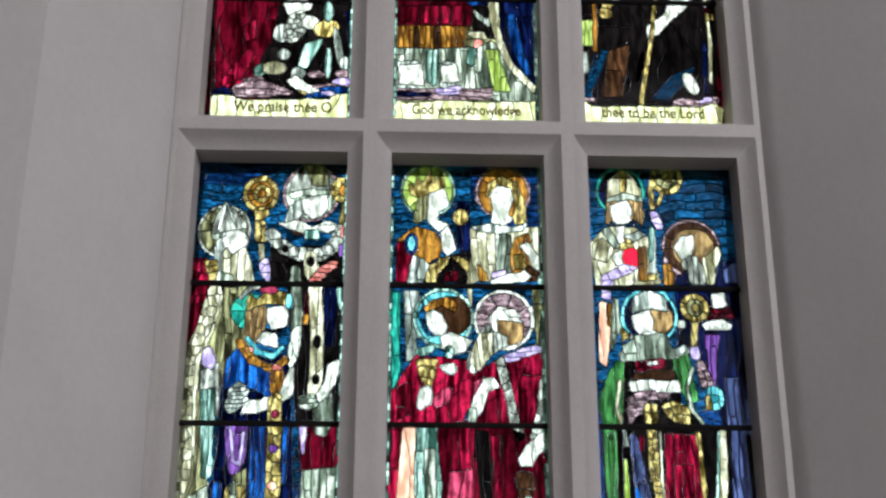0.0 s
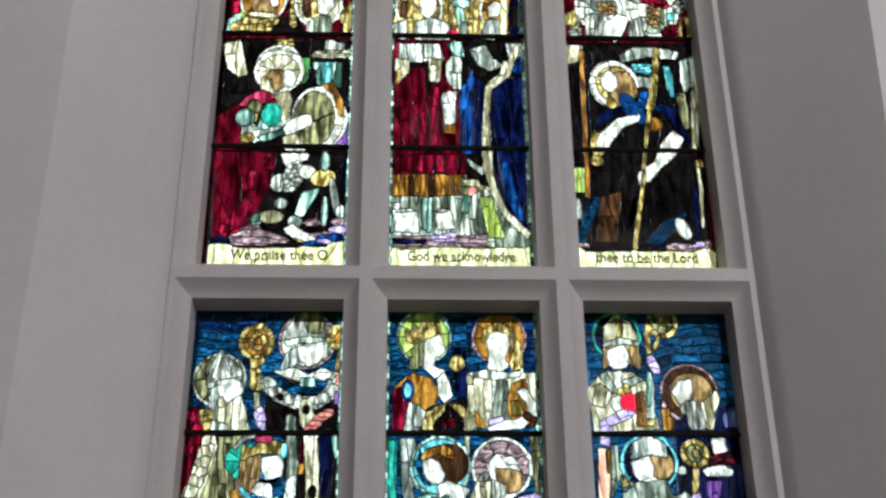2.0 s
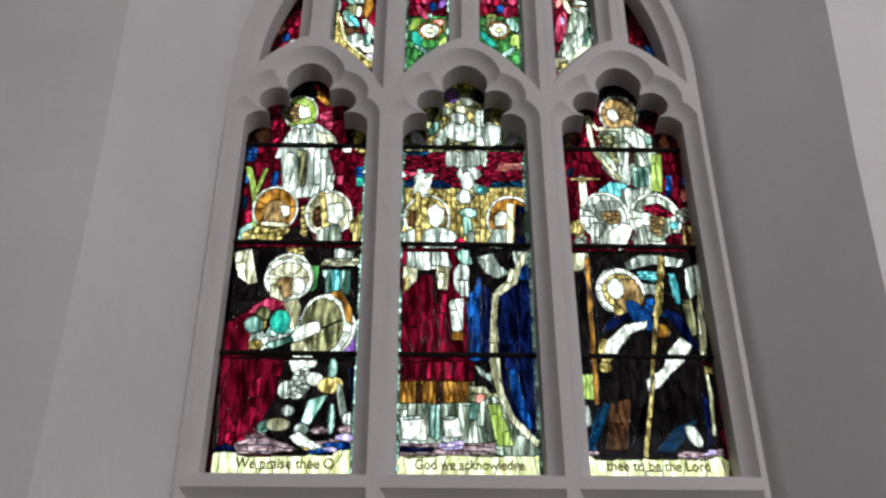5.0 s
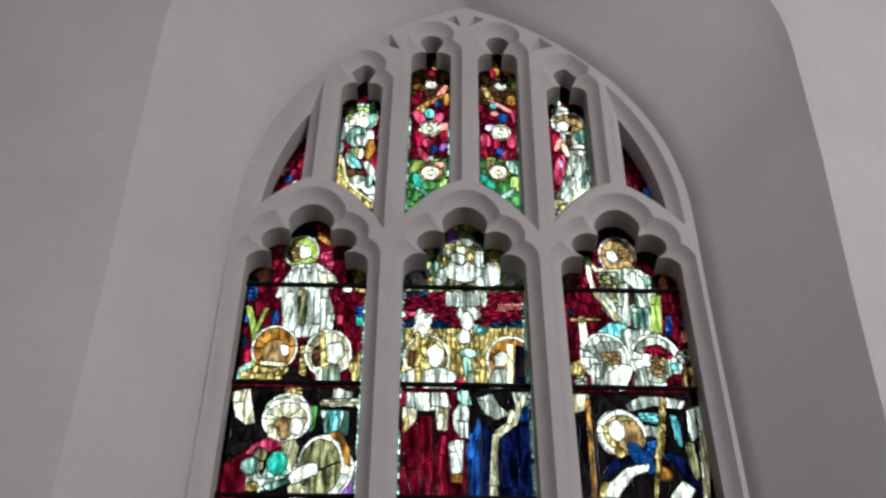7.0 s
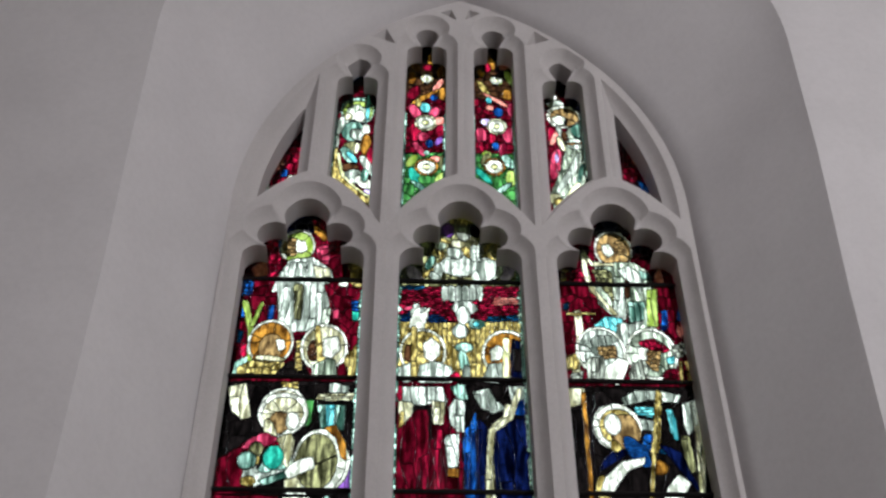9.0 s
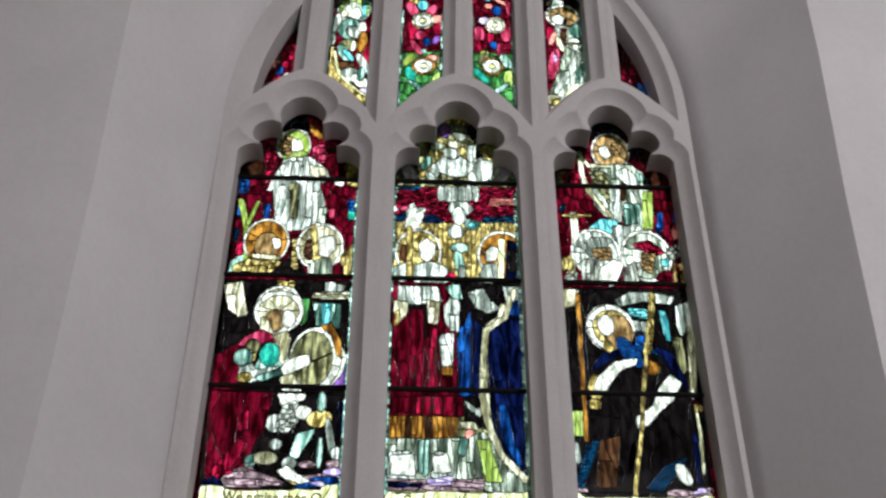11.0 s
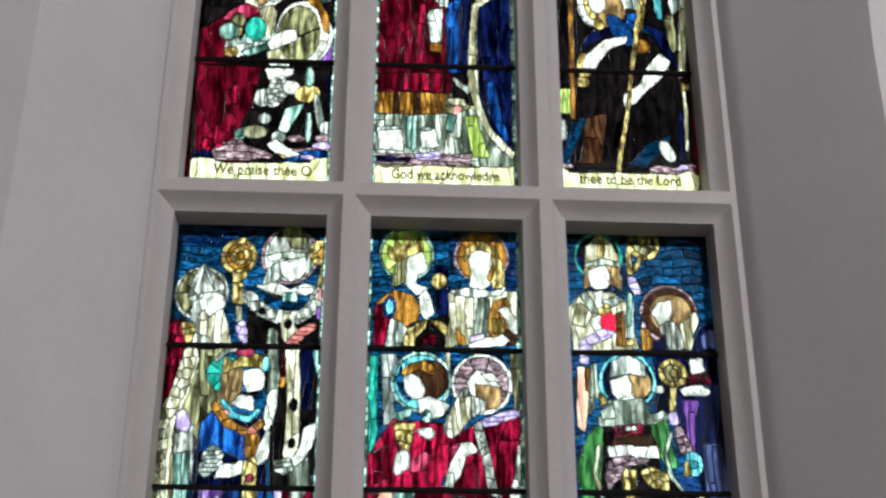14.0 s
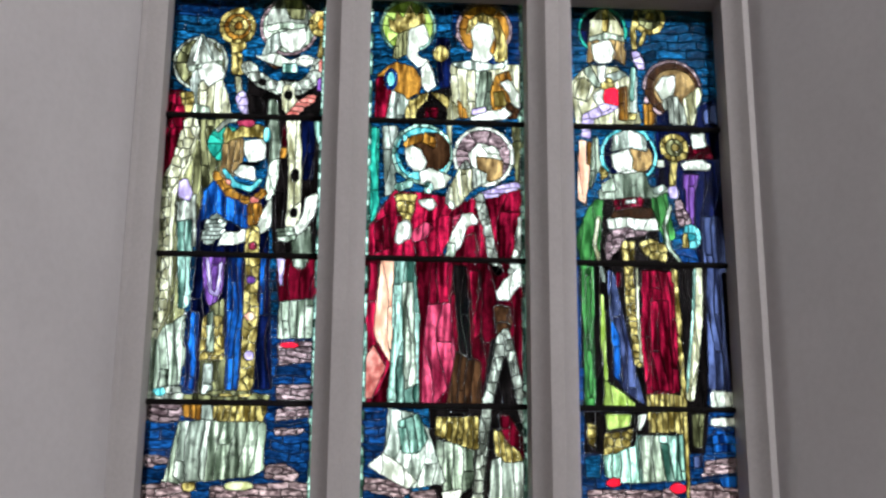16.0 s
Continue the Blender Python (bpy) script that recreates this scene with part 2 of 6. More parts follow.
def upper_light(cx, grow):
    """A light with a cinquefoiled head."""
    w, z0 = CLEAR / 2 + grow, TRANSOM[1] - grow * 0.55
    five = [(cx, 5.27, 0.168), (cx, 5.462, 0.106), (cx, 5.49, 0.088), (cx - 0.142, 5.345, 0.076), (cx + 0.142, 5.345, 0.076), (cx - 0.2, 5.2, 0.0765), (cx + 0.2, 5.2, 0.0765)]
    head = lobes(five, (cx, HEAD), math.pi, 0, 120, grow)
    return [jambed(p, grow) for p in [(cx - w, z0)] + head + [(cx + w, z0)]]


def small_light(cx, top, grow, half=0.106):
    """A narrow light of the tracery with a trefoiled head; its foot rides on the hoods."""
    w = half + grow
    three = [(cx, top - 0.062, 0.062), (cx - 0.048, top - 0.205, 0.058), (cx + 0.048, top - 0.205, 0.058)]
    head = lobes(three, (cx, top - 0.205), math.pi, 0, 72, grow)
    foot = []
    for i in range(17):
        x = cx + w - 2 * w * i / 16
        foot.append((x, hood(x) + 0.03 + CHAMFER * 1.2 - grow * 1.2))
    return [within(p, 0.018 + CHAMFER - grow) for p in head + foot]


def side_light(side, grow):
    """The three-cornered light between the outermost tracery bar and the arch."""
    inset = 0.045 + CHAMFER - grow
    xi = PITCH + 0.072 - grow
    low = lambda x: hood(x) + 0.03 + CHAMFER * 1.2 - grow * 1.2
    z_top = next(z for z in np.arange(6.9, 5.5, -0.004) if arch_x(z, inset) > xi + 0.002)
    xs = [xi + (1.06 - xi) * i / 60 for i in range(61)]
    x_end = max(x for x in xs if x <= arch_x(low(x), inset) + 1e-6)
    z_end = low(x_end)
    loop = [(xi, low(xi)), (xi, z_top)]
    for i in range(1, 25):
        z = z_top + (z_end - z_top) * i / 24
        loop.append((arch_x(z, inset), z))
    for i in range(1, 12):
        x = x_end + (xi - x_end) * i / 12
        loop.append((x, low(x)))
    return [(side * x, z) for x, z in (loop if side > 0 else loop[::-1])]


LIGHTS = [-PITCH, 0.0, PITCH]
SMALL = [(-0.5325, 6.635), (-0.1775, 6.905), (0.1775, 6.905), (0.5325, 6.635)]
openings = [lambda g, c=c: lower_light(c, g) for c in LIGHTS] + [lambda g, c=c: upper_light(c, g) for c in LIGHTS]
openings += [lambda g, c=c, t=t: small_light(c, t, g) for c, t in SMALL] + [lambda g, s=s: side_light(s, g) for s in (-1, 1)]


def sunk_eye(x0, z0, x1, z1, x2, z2):
    """A small sunk triangle between the heads and the arch: outer corners and inner ones."""
    outer = [within(p, 0.016) for p in ((x0, z0), (x1, z1), (x2, z2))]
    mx, mz = (x0 + x1 + x2) / 3, (z0 + z1 + z2) / 3
    return outer, [(mx + (x - mx) * 0.45, mz + (z - mz) * 0.45) for x, z in outer]


eyes = []
for s in (-1, 1):
    eyes.append(sunk_eye(s * 0.40, 6.835, s * 0.345, 6.70, s * 0.475, 6.76))
    eyes.append(sunk_eye(s * 0.05, 7.015, s * 0.022, 6.92, s * 0.11, 6.985))


def stonework():
    """Mullions, transom, tracery and frame of the window, cut from one plane, with hollow chamfers."""
    verts, faces = [], []

    def add(v, f):
        k = len(verts)
        verts.extend(v)
        faces.extend(tuple(i + k for i in t) for t in f)

    def band(a, ya, b, yb):
        n = len(a)
        v = [(x, ya, z) for x, z in a] + [(x, yb, z) for x, z in b]
        add(v, [(i, (i + 1) % n, n + (i + 1) % n, n + i) for i in range(n)])

    outline = arch_line(0.0, SILL - 0.25)
    wide = [o(CHAMFER) for o in openings]
    clear = [o(0.0) for o in openings]
    add(*sheet([outline] + wide + [e[0] for e in eyes], FACE))
    add(*sheet([outline] + clear, BACK))
    band(outline, FACE, outline, BACK)
    for o, w, c in zip(openings, wide, clear):
        # a hollow chamfer in three facets
        rings = [(w, FACE)]
        for k in (1, 2):
            u = k / 3
            sag = 0.010 * math.sin(math.pi * u)
            rings.append((o(CHAMFER * (1 - u) - sag * 0.0), FACE + (EDGE - FACE) * u + sag))
        rings += [(c, EDGE), (c, BACK)]
        for (a, ya), (b, yb) in zip(rings, rings[1:]):
            band(a, ya, b, yb)
    for a, b in eyes:
        band(a, FACE, b, FACE + 0.05)
        add(*sheet([b], FACE + 0.05))
    return [(settled(x, z)[0], y, z) for x, y, z in verts], faces


window = tagged(new("window_1"), "tall pointed three-light church window in pale painted stone tracery", "window", kind="structure")
tracery = part("tracery", *stonework(), STONE, window, "pale grey painted stone mullions, transom and cusped tracery")
bm = bmesh.new()
bm.from_mesh(tracery.data)
bmesh.ops.remove_doubles(bm, verts=bm.verts[:], dist=0.0004)
bm.to_mesh(tracery.data)
bm.free()
smooth_by_angle(tracery, 32)

# ---- walls, floor, ceiling of the nave ----
WALL_Y = -0.70
ROOM_X, ROOM_S, ROOM_Z = 5.6, -8.1, 10.6


def window_wall():
    """The wall round the window, with the splayed reveal and its rear arch."""
    verts, faces = [], []

    def add(v, f):
        k = len(verts)
        verts.extend(v)
        faces.extend(tuple(i + k for i in t) for t in f)

    def jambs(line, n=7):
        """The same line with more points down both jambs."""
        (xa, za), (xb, zb) = line[0], line[1]
        left = [(xa + (xb - xa) * i / n, za + (zb - za) * i / n) for i in range(n)]
        return left + line[1:-1] + [(-x, z) for x, z in left[::-1]]

    def leaning(x, z):
        """The old arrises lean outwards towards the springing, one more than the other."""
        if x < 0:
            return x * 0.98 + 0.025 * min(max(z - 4.2, 0), 1.7) * x / 1.4, z
        return x * 1.007 + 0.065 * min(max(z - 4.0, 0), 1.8) * x / 1.4, z

    inner = jambs(arch_line(0.0, SILL - 0.25, n=40))
    # the rear arch is round-shouldered and nearly flat on top
    rise = [(1.4 * max(math.cos(math.pi / 80 * i), 0) ** 0.8, 6.12 + 1.12 * math.sin(math.pi / 80 * i) ** 0.8) for i in range(40)]
    half = [(1.4, SILL - 0.75)] + rise
    outer = [leaning(x, z) for x, z in jambs([(-x, z) for x, z in half] + [(0.0, 7.24)] + half[::-1])]
    box = [(-ROOM_X, 0.0), (-ROOM_X, ROOM_Z), (ROOM_X, ROOM_Z), (ROOM_X, 0.0)]
    add(*sheet([box, outer], WALL_Y))
    add(*sheet([box, inner], 0.16))
    n = len(inner)
    for steps in (8,):
        rows = []
        for k in range(steps + 1):
            u = k / steps
            # the arris at the nave side is slightly rounded
            rows.append([(a[0] + (b[0] - a[0]) * u, FACE - 0.001 + (WALL_Y - FACE + 0.001) * u, a[1] + (b[1] - a[1]) * u) for a, b in zip(inner, outer)])
        v = [p for r in rows for p in r]
        add(v, [(k * n + i, k * n + (i + 1) % n, (k + 1) * n + (i + 1) % n, (k + 1) * n + i) for k in range(steps) for i in range(n)])
    v = [(x, FACE - 0.001, z) for x, z in inner] + [(x, 0.16, z) for x, z in inner]
    add(v, [(i, (i + 1) % n, n + (i + 1) % n, n + i) for i in range(n)])
    v = [(x, WALL_Y, z) for x, z in box] + [(x, 0.16, z) for x, z in box]
    add(v, [(i, (i + 1) % 4, 4 + (i + 1) % 4, 4 + i) for i in range(4)])
    return [(settled(x, z)[0] if abs(x) < 2 and y > WALL_Y + 0.01 else x, y, z) for x, y, z in verts], faces


wall = part("wall_north", *window_wall(), PLASTER)
bm = bmesh.new()
bm.from_mesh(wall.data)
bmesh.ops.remove_doubles(bm, verts=bm.verts[:], dist=0.0004)
bm.to_mesh(wall.data)
bm.free()
smooth_by_angle(wall, 60)
for face in wall.data.polygons:
    if abs(face.normal.y) > 0.98:
        face.use_smooth = False
tagged(wall, "pale lavender-grey plastered wall with a deep splayed arched reveal", "wall", kind="structure")


def pierced_wall(name, axis, at, thick, u0, u1, holes):
    """A plain wall with rectangular openings; u runs along the wall."""
    loops = [[(u0, 0.0), (u0, ROOM_Z), (u1, ROOM_Z), (u1, 0.0)]] + [[(a, c), (a, d), (b, d), (b, c)] for a, b, c, d in holes]
    v1, f1 = sheet(loops, at)
    v2, f2 = sheet(loops, at + thick)
    k = len(v1)
    faces = f1 + [tuple(i + k for i in t) for t in f2]
    start = 0
    for loop in loops:
        n = len(loop)
        faces += [(start + i, start + (i + 1) % n, k + start + (i + 1) % n, k + start + i) for i in range(n)]
        start += n
    verts = v1 + v2
    if axis == "x":
        verts = [(y, x, z) for x, y, z in verts]
    ob = part(name, verts, faces, NAVE)
    return tagged(smooth_by_angle(ob), "plain grey stone wall of the nave", "wall", kind="structure")


pierced_wall("wall_east", "x", ROOM_X, 0.5, ROOM_S - 0.5, 0.16, [])
pierced_wall("wall_west", "x", -ROOM_X - 0.5, 0.5, ROOM_S - 0.5, 0.16, [])
pierced_wall("wall_south", "y", ROOM_S - 0.5, 0.5, -ROOM_X, ROOM_X, [(1.3, 4.9, 2.0, 7.8)])
# Unseen opaque panel, added to keep sky light out of the opening behind the lamp.
tagged(slab("opening_blind", 1.3, 4.9, ROOM_S - 0.30, ROOM_S - 0.28, 2.0, 7.8, BLIND), "plain frosted window of the nave", "window", kind="structure")
tagged(slab("floor", -ROOM_X, ROOM_X, ROOM_S, -0.7, -0.3, 0.0, FLOOR), "worn stone floor of the nave", "floor", kind="structure")
tagged(slab("ceiling", -ROOM_X - 0.5, ROOM_X + 0.5, ROOM_S - 0.5, 0.16, ROOM_Z + 0.004, ROOM_Z + 0.35, CEILING_DARK), "plain dark timber ceiling", "ceiling", kind="structure")
ground = part("ground", [(-2500, -2500, -0.35), (2500, -2500, -0.35), (2500, 2500, -0.35), (-2500, 2500, -0.35)], [(0, 1, 2, 3)], GRASS)
tagged(ground, "grass of the churchyard outside", "ground", kind="structure")

# ---- stained glass: a drawing in coloured shapes, cut into leaded pieces ----
CELL = 0.0037
JOINT = 0.0015      # half the visible width of the lead between two pieces


class Cartoon:
    """The design of one light. Shapes are laid over one another, in millimetres across from the light's middle and up from the floor."""

    def __init__(self, cx, half, z0, z1, hole, bars):
        self.cx, self.x0, self.z0, self.bars, self.hole = cx, -half, z0, sorted(bars), hole
        self.nx, self.nz = int(2 * half / CELL) + 1, int((z1 - z0) / CELL) + 1
        x = self.x0 + (np.arange(self.nx) + 0.5) * CELL
        z = z0 + (np.arange(self.nz) + 0.5) * CELL
        self.X, self.Z = np.meshgrid(x, z)
        self.top = np.zeros((self.nz, self.nx), int)
        self.sub = np.zeros((self.nz, self.nx), int)
        self.mats = ["black"]

    def lay(self, mask, mat, cut, size):
        self.mats.append(mat)
        k = len(self.mats)
        size = size / 1000 * {"v": 1.45, "c": 1.2}.get(cut, 1.0)
        X, Z = self.X, self.Z
        wob = size * (0.42 * np.sin(Z * 7 + X * 5 + k * 1.7) + 0.2 * np.sin(Z * 21 + X * 14 + k)) if cut == "v" else 0.22 * size * (np.sin(X * 17 + k) + 0.7 * np.sin(X * 41 + Z * 13 + k * 2.1))
        if cut == "v":
            col = np.floor((X + wob) / size + 50).astype(int)
            row = np.floor(Z / (13 * size) + (col * 0.618) % 1.0).astype(int)
            sub = col * 97 + row
        elif cut == "h":
            row = np.floor((Z + wob) / size).astype(int)
            sub = row * 97 + np.floor(X / (3.2 * size) + (row * 0.618) % 1.0 + 50).astype(int)
        elif cut == "c":
            gx, gz = np.floor(X / size).astype(int), np.floor(Z / size).astype(int)
            best, sub = np.full(X.shape, 9.0), np.zeros(X.shape, int)
            for dx in (-1, 0, 1):
                for dz in (-1, 0, 1):
                    a, b = gx + dx, gz + dz
                    px = (a + 0.15 + 0.7 * ((np.sin(a * 127.1 + b * 311.7 + k) * 43758.5) % 1)) * size
                    pz = (b + 0.15 + 0.7 * ((np.sin(a * 269.5 + b * 183.3 + k) * 43758.5) % 1)) * size
                    d = np.hypot(X - px, Z - pz)
                    near = d < best
                    best = np.where(near, d, best)
                    sub = np.where(near, (a + 500) * 1009 + b, sub)
        elif cut == "r":
            cx, cz = X[mask].mean() if mask.any() else 0, Z[mask].mean() if mask.any() else 0
            sub = np.floor((np.arctan2(Z - cz, X - cx) / (2 * math.pi) + 0.5) * (size * 1000) + 0.37).astype(int)
        else:
            sub = np.zeros(X.shape, int)
        self.top = np.where(mask, k - 1, self.top)
        self.sub = np.where(mask, sub, self.sub)

    def poly(self, mat, cut, size, *c):
        p = [(c[i] / 1000, c[i + 1] / 1000) for i in range(0, len(c), 2)]
        self.lay(self.inside(p), mat, cut, size)

    def inside(self, p):
        m = np.zeros(self.X.shape, bool)
        for (x1, z1), (x2, z2) in zip(p, p[1:] + p[:1]):
            if z1 != z2:
                m ^= ((z1 > self.Z) != (z2 > self.Z)) & (self.X < (x2 - x1) * (self.Z - z1) / (z2 - z1) + x1)
        return m

    def oval(self, mat, cut, size, x, z, rx, rz):
        self.lay(((self.X - x / 1000) / (rx / 1000)) ** 2 + ((self.Z - z / 1000) / (rz / 1000)) ** 2 < 1, mat, cut, size)

    def leaf(self, mat, cut, size, x, z, rx, rz, tilt=0):
        """An oval that leans to the right by tilt degrees."""
        a = radians(tilt)
        dx, dz = self.X - x / 1000, self.Z - z / 1000
        u, v = dx * math.cos(a) - dz * math.sin(a), dx * math.sin(a) + dz * math.cos(a)
        self.lay((u / (rx / 1000)) ** 2 + (v / (rz / 1000)) ** 2 < 1, mat, cut, size)

    def halo(self, rim, mat, size, x, z, rx, rz):
        """A round nimbus with a pale rim."""
        self.oval(rim, "r", size, x, z, rx, rz)
        self.oval(mat, "r", size, x, z, rx * 0.89, rz * 0.89)

    def band(self, mat, cut, size, w, *c):
        """A strip of even width along a line."""
        p = [Vector((c[i] / 1000, c[i + 1] / 1000)) for i in range(0, len(c), 2)]
        m = np.zeros(self.X.shape, bool)
        for a, b in zip(p, p[1:]):
            d = b - a
            t = np.clip(((self.X - a.x) * d.x + (self.Z - a.y) * d.y) / max(d.length_squared, 1e-9), 0, 1)
            m |= np.hypot(self.X - a.x - t * d.x, self.Z - a.y - t * d.y) < w / 2000
        self.lay(m, mat, cut, size)


def components(key):
    """Connected areas of equal value: an array of numbers from 0."""
    nz, nx = key.shape
    parent = list(range(nz * nx))

    def root(i):
        while parent[i] != i:
            parent[i] = parent[parent[i]]
            i = parent[i]
        return i

    flat = key.ravel()
    idx = np.arange(nz * nx).reshape(nz, nx)
    pairs = np.concatenate([np.stack([idx[:, :-1][key[:, :-1] == key[:, 1:]], idx[:, 1:][key[:, :-1] == key[:, 1:]]], 1),
                            np.stack([idx[:-1][key[:-1] == key[1:]], idx[1:][key[:-1] == key[1:]]], 1)])
    for a, b in pairs.tolist():
        a, b = root(a), root(b)
        if a != b:
            parent[b] = a
    roots = np.array([root(i) for i in range(nz * nx)])
    return np.unique(roots, return_inverse=True)[1].reshape(nz, nx)


def loops_of(lab):
    """Outlines of all areas as rings of lattice corners, the area on the left."""
    nz, nx = lab.shape
    pad = np.full((nz + 2, nx + 2), -1)
    pad[1:-1, 1:-1] = lab
    nxt = {}
    for dz, dx, a, b in ((-1, 0, (0, 0), (0, 1)), (0, 1, (0, 1), (1, 1)), (1, 0, (1, 1), (1, 0)), (0, -1, (1, 0), (0, 0))):
        other = pad[1 + dz:nz + 1 + dz, 1 + dx:nx + 1 + dx]
        for j, i in np.argwhere(other != lab).tolist():
            nxt.setdefault(int(lab[j, i]), {}).setdefault((j + a[0], i + a[1]), []).append((j + b[0], i + b[1]))
    out = {}
    for k, edges in nxt.items():
        rings = []
        while edges:
            start = next(iter(edges))
            ring, at, came = [], start, None
            while True:
                ring.append(at)
                ends = edges[at]
                pick = 0
                if len(ends) > 1 and came:
                    # keep to the same area where two corners touch
                    d = (at[0] - came[0], at[1] - came[1])
                    pick = max(range(len(ends)), key=lambda q: d[1] * (ends[q][0] - at[0]) - d[0] * (ends[q][1] - at[1]))
                to = ends.pop(pick)
                if not ends:
                    del edges[at]
                came, at = at, to
                if at == start:
                    break
            rings.append(ring)
        out[k] = rings
    return out


def inset(pts, by):
    """A ring of points drawn in by a distance."""
    out, n = [], len(pts)
    for i in range(n):
        (ax, az), (bx, bz), (cx, cz) = pts[i - 1], pts[i], pts[(i + 1) % n]
        d1, d2 = Vector((bx - ax, bz - az)), Vector((cx - bx, cz - bz))
        if d1.length < 1e-7 or d2.length < 1e-7:
            out.append((bx, bz))
            continue
        n1, n2 = Vector((-d1.y, d1.x)).normalized(), Vector((-d2.y, d2.x)).normalized()
        m = n1 + n2
        if m.length < 0.5:
            m = n1
        m = m / max(m.length_squared / 2, 0.6)
        out.append((bx + m.x * by, bz + m.y * by))
    return out


def drawn_in(pts, by):
    """Like inset, with the outline's direction evened out over some points."""
    a = np.array(pts)
    n = len(a)
    d = np.roll(a, -1, 0) - a
    nor = np.stack([-d[:, 1], d[:, 0]], 1)
    reach = 3 if n > 14 else 1
    even = sum(np.roll(nor, k, 0) for k in range(-reach + 1, reach + 1))
    even /= np.maximum(np.hypot(even[:, 0], even[:, 1]), 1e-9)[:, None]
    return [tuple(p) for p in (a + even * by).tolist()]


def crossed(p):
    """Whether a ring of points cuts itself."""
    a = np.array(p)
    b = np.roll(a, -1, 0)
    d = b - a
    side = lambda q: d[:, None, 0] * (q[None, :, 1] - a[:, None, 1]) - d[:, None, 1] * (q[None, :, 0] - a[:, None, 0])
    split = side(a) * side(b) < 0
    area = (a[:, 0] * b[:, 1] - b[:, 0] * a[:, 1]).sum()
    return bool((split & split.T).any()) or area <= 0


def leaded(art, name, label, text=None):
    """Cuts a drawing along its saddle bars into panels of leaded glass; each piece is a pane of its own."""
    inside = art.inside([(settled(x, z)[0] - art.cx, z) for x, z in art.hole])
    level = np.zeros(art.X.shape, int)
    for b in art.bars:
        level += art.Z > b
    key = (art.top.astype(np.int64) * 16 + level) * 20000000 + art.sub
    key = np.where(inside, key, -1)
    lab = components(key)
    for _ in range(3):
        # crumbs join a neighbour
        size = np.bincount(lab.ravel())
        small = (size[lab] < 20) & (key != -1)
        if not small.any():
            break
        for dz, dx in ((0, 1), (1, 0), (0, -1), (-1, 0)):
            nb, nk = np.roll(lab, (dz, dx), (0, 1)), np.roll(key, (dz, dx), (0, 1))
            lv = np.roll(level, (dz, dx), (0, 1))
            ok = small & (size[nb] >= 20) & (nk != -1) & (lv == level)
            key = np.where(ok, nk, key)
            small &= ~ok
        lab = components(key)
    for _ in range(4):
        # a piece that surrounds another one is cut through
        found = False
        split = np.zeros(lab.shape, int)
        for k, rings in loops_of(lab).items():
            if len(rings) > 1:
                rings.sort(key=len)
                cut = int(np.mean([p[1] for p in rings[0]]))
                j, i = np.nonzero(lab == k)
                split[j, i] = (i >= cut).astype(int)
                found = True
        if not found:
            break
        lab = components(lab * 2 + split)
    rings = loops_of(lab)
    kind = {}
    first = np.unique(lab.ravel(), return_index=True)
    for k, f in zip(*first):
        j, i = divmod(int(f), art.nx)
        kind[int(k)] = None if key[j, i] == -1 else (art.mats[int(key[j, i] // 20000000) // 16], int(level[j, i]))
    # smooth the shared outlines; corners where three pieces meet stay
    near = {}
    for k, rs in rings.items():
        for r in rs:
            for a, b in zip(r, r[1:] + r[:1]):
                near.setdefault(a, set()).add(b)
                near.setdefault(b, set()).add(a)
    pos = {p: (art.x0 + p[1] * CELL, art.z0 + p[0] * CELL) for p in near}
    loose = {p: tuple(n) for p, n in near.items() if len(n) == 2}
    for _ in range(4):
        new_pos = dict(pos)
        for p, (a, b) in loose.items():
            new_pos[p] = ((pos[a][0] + pos[b][0]) * 0.25 + pos[p][0] * 0.5, (pos[a][1] + pos[b][1]) * 0.25 + pos[p][1] * 0.5)
        pos = new_pos
    panels, came = {}, {}
    edges = [art.z0] + art.bars
    for k, rs in rings.items():
        if kind[k] is None:
            continue
        mat, lv = kind[k]
        ring = max(rs, key=len)
        pts = [pos[p] for p in ring if p not in loose or (p[0] + p[1]) % 2 == 0]
        if len(pts) < 4:
            continue
        if lv not in panels:
            holder = new(name)
            holder.location = (art.cx, 0.0, edges[lv])
            panels[lv] = tagged(holder, label, "stained glass", group="stained glass panels of the window")
            came[lv] = ([], [])
        base = edges[lv]
        n = len(pts)
        inner = inset(pts, JOINT)
        area = sum(inner[i][0] * inner[(i + 1) % n][1] - inner[(i + 1) % n][0] * inner[i][1] for i in range(n)) / 2
        if area < 0.00004:
            continue
        around = sum(math.dist(inner[i], inner[(i + 1) % n]) for i in range(n))
        depth = min(0.017, 0.8 * area / around)
        core = drawn_in(inner, depth)
        while depth > 0.0012 and crossed(core):
            depth *= 0.75
            core = drawn_in(inner, depth)
        if crossed(core):
            core = inset(inner, 0.0002)
        v = [(x, -0.002, z - base) for x, z in inner] + [(x, -0.0028, z - base) for x, z in core] + [(x, 0.002, z - base) for x, z in inner]
        f = [tuple(range(n, 2 * n)), tuple(range(3 * n - 1, 2 * n - 1, -1))]
        for i in range(n):
            j = (i + 1) % n
            f += [(i, j, n + j, n + i), (i, 2 * n + i, 2 * n + j, j)]
        pane = part("pane", v, f, GLASS[mat], panels[lv])
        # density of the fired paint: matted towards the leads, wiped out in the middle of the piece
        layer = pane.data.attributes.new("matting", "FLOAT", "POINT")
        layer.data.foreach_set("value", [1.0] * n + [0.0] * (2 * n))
        cv, cf = came[lv]
        q = len(cv)
        cv.extend([(x, -0.0055, z - base) for x, z in pts] + [(x, -0.0025, z - base) for x, z in inner] + [(x, 0.004, z - base) for x, z in pts])
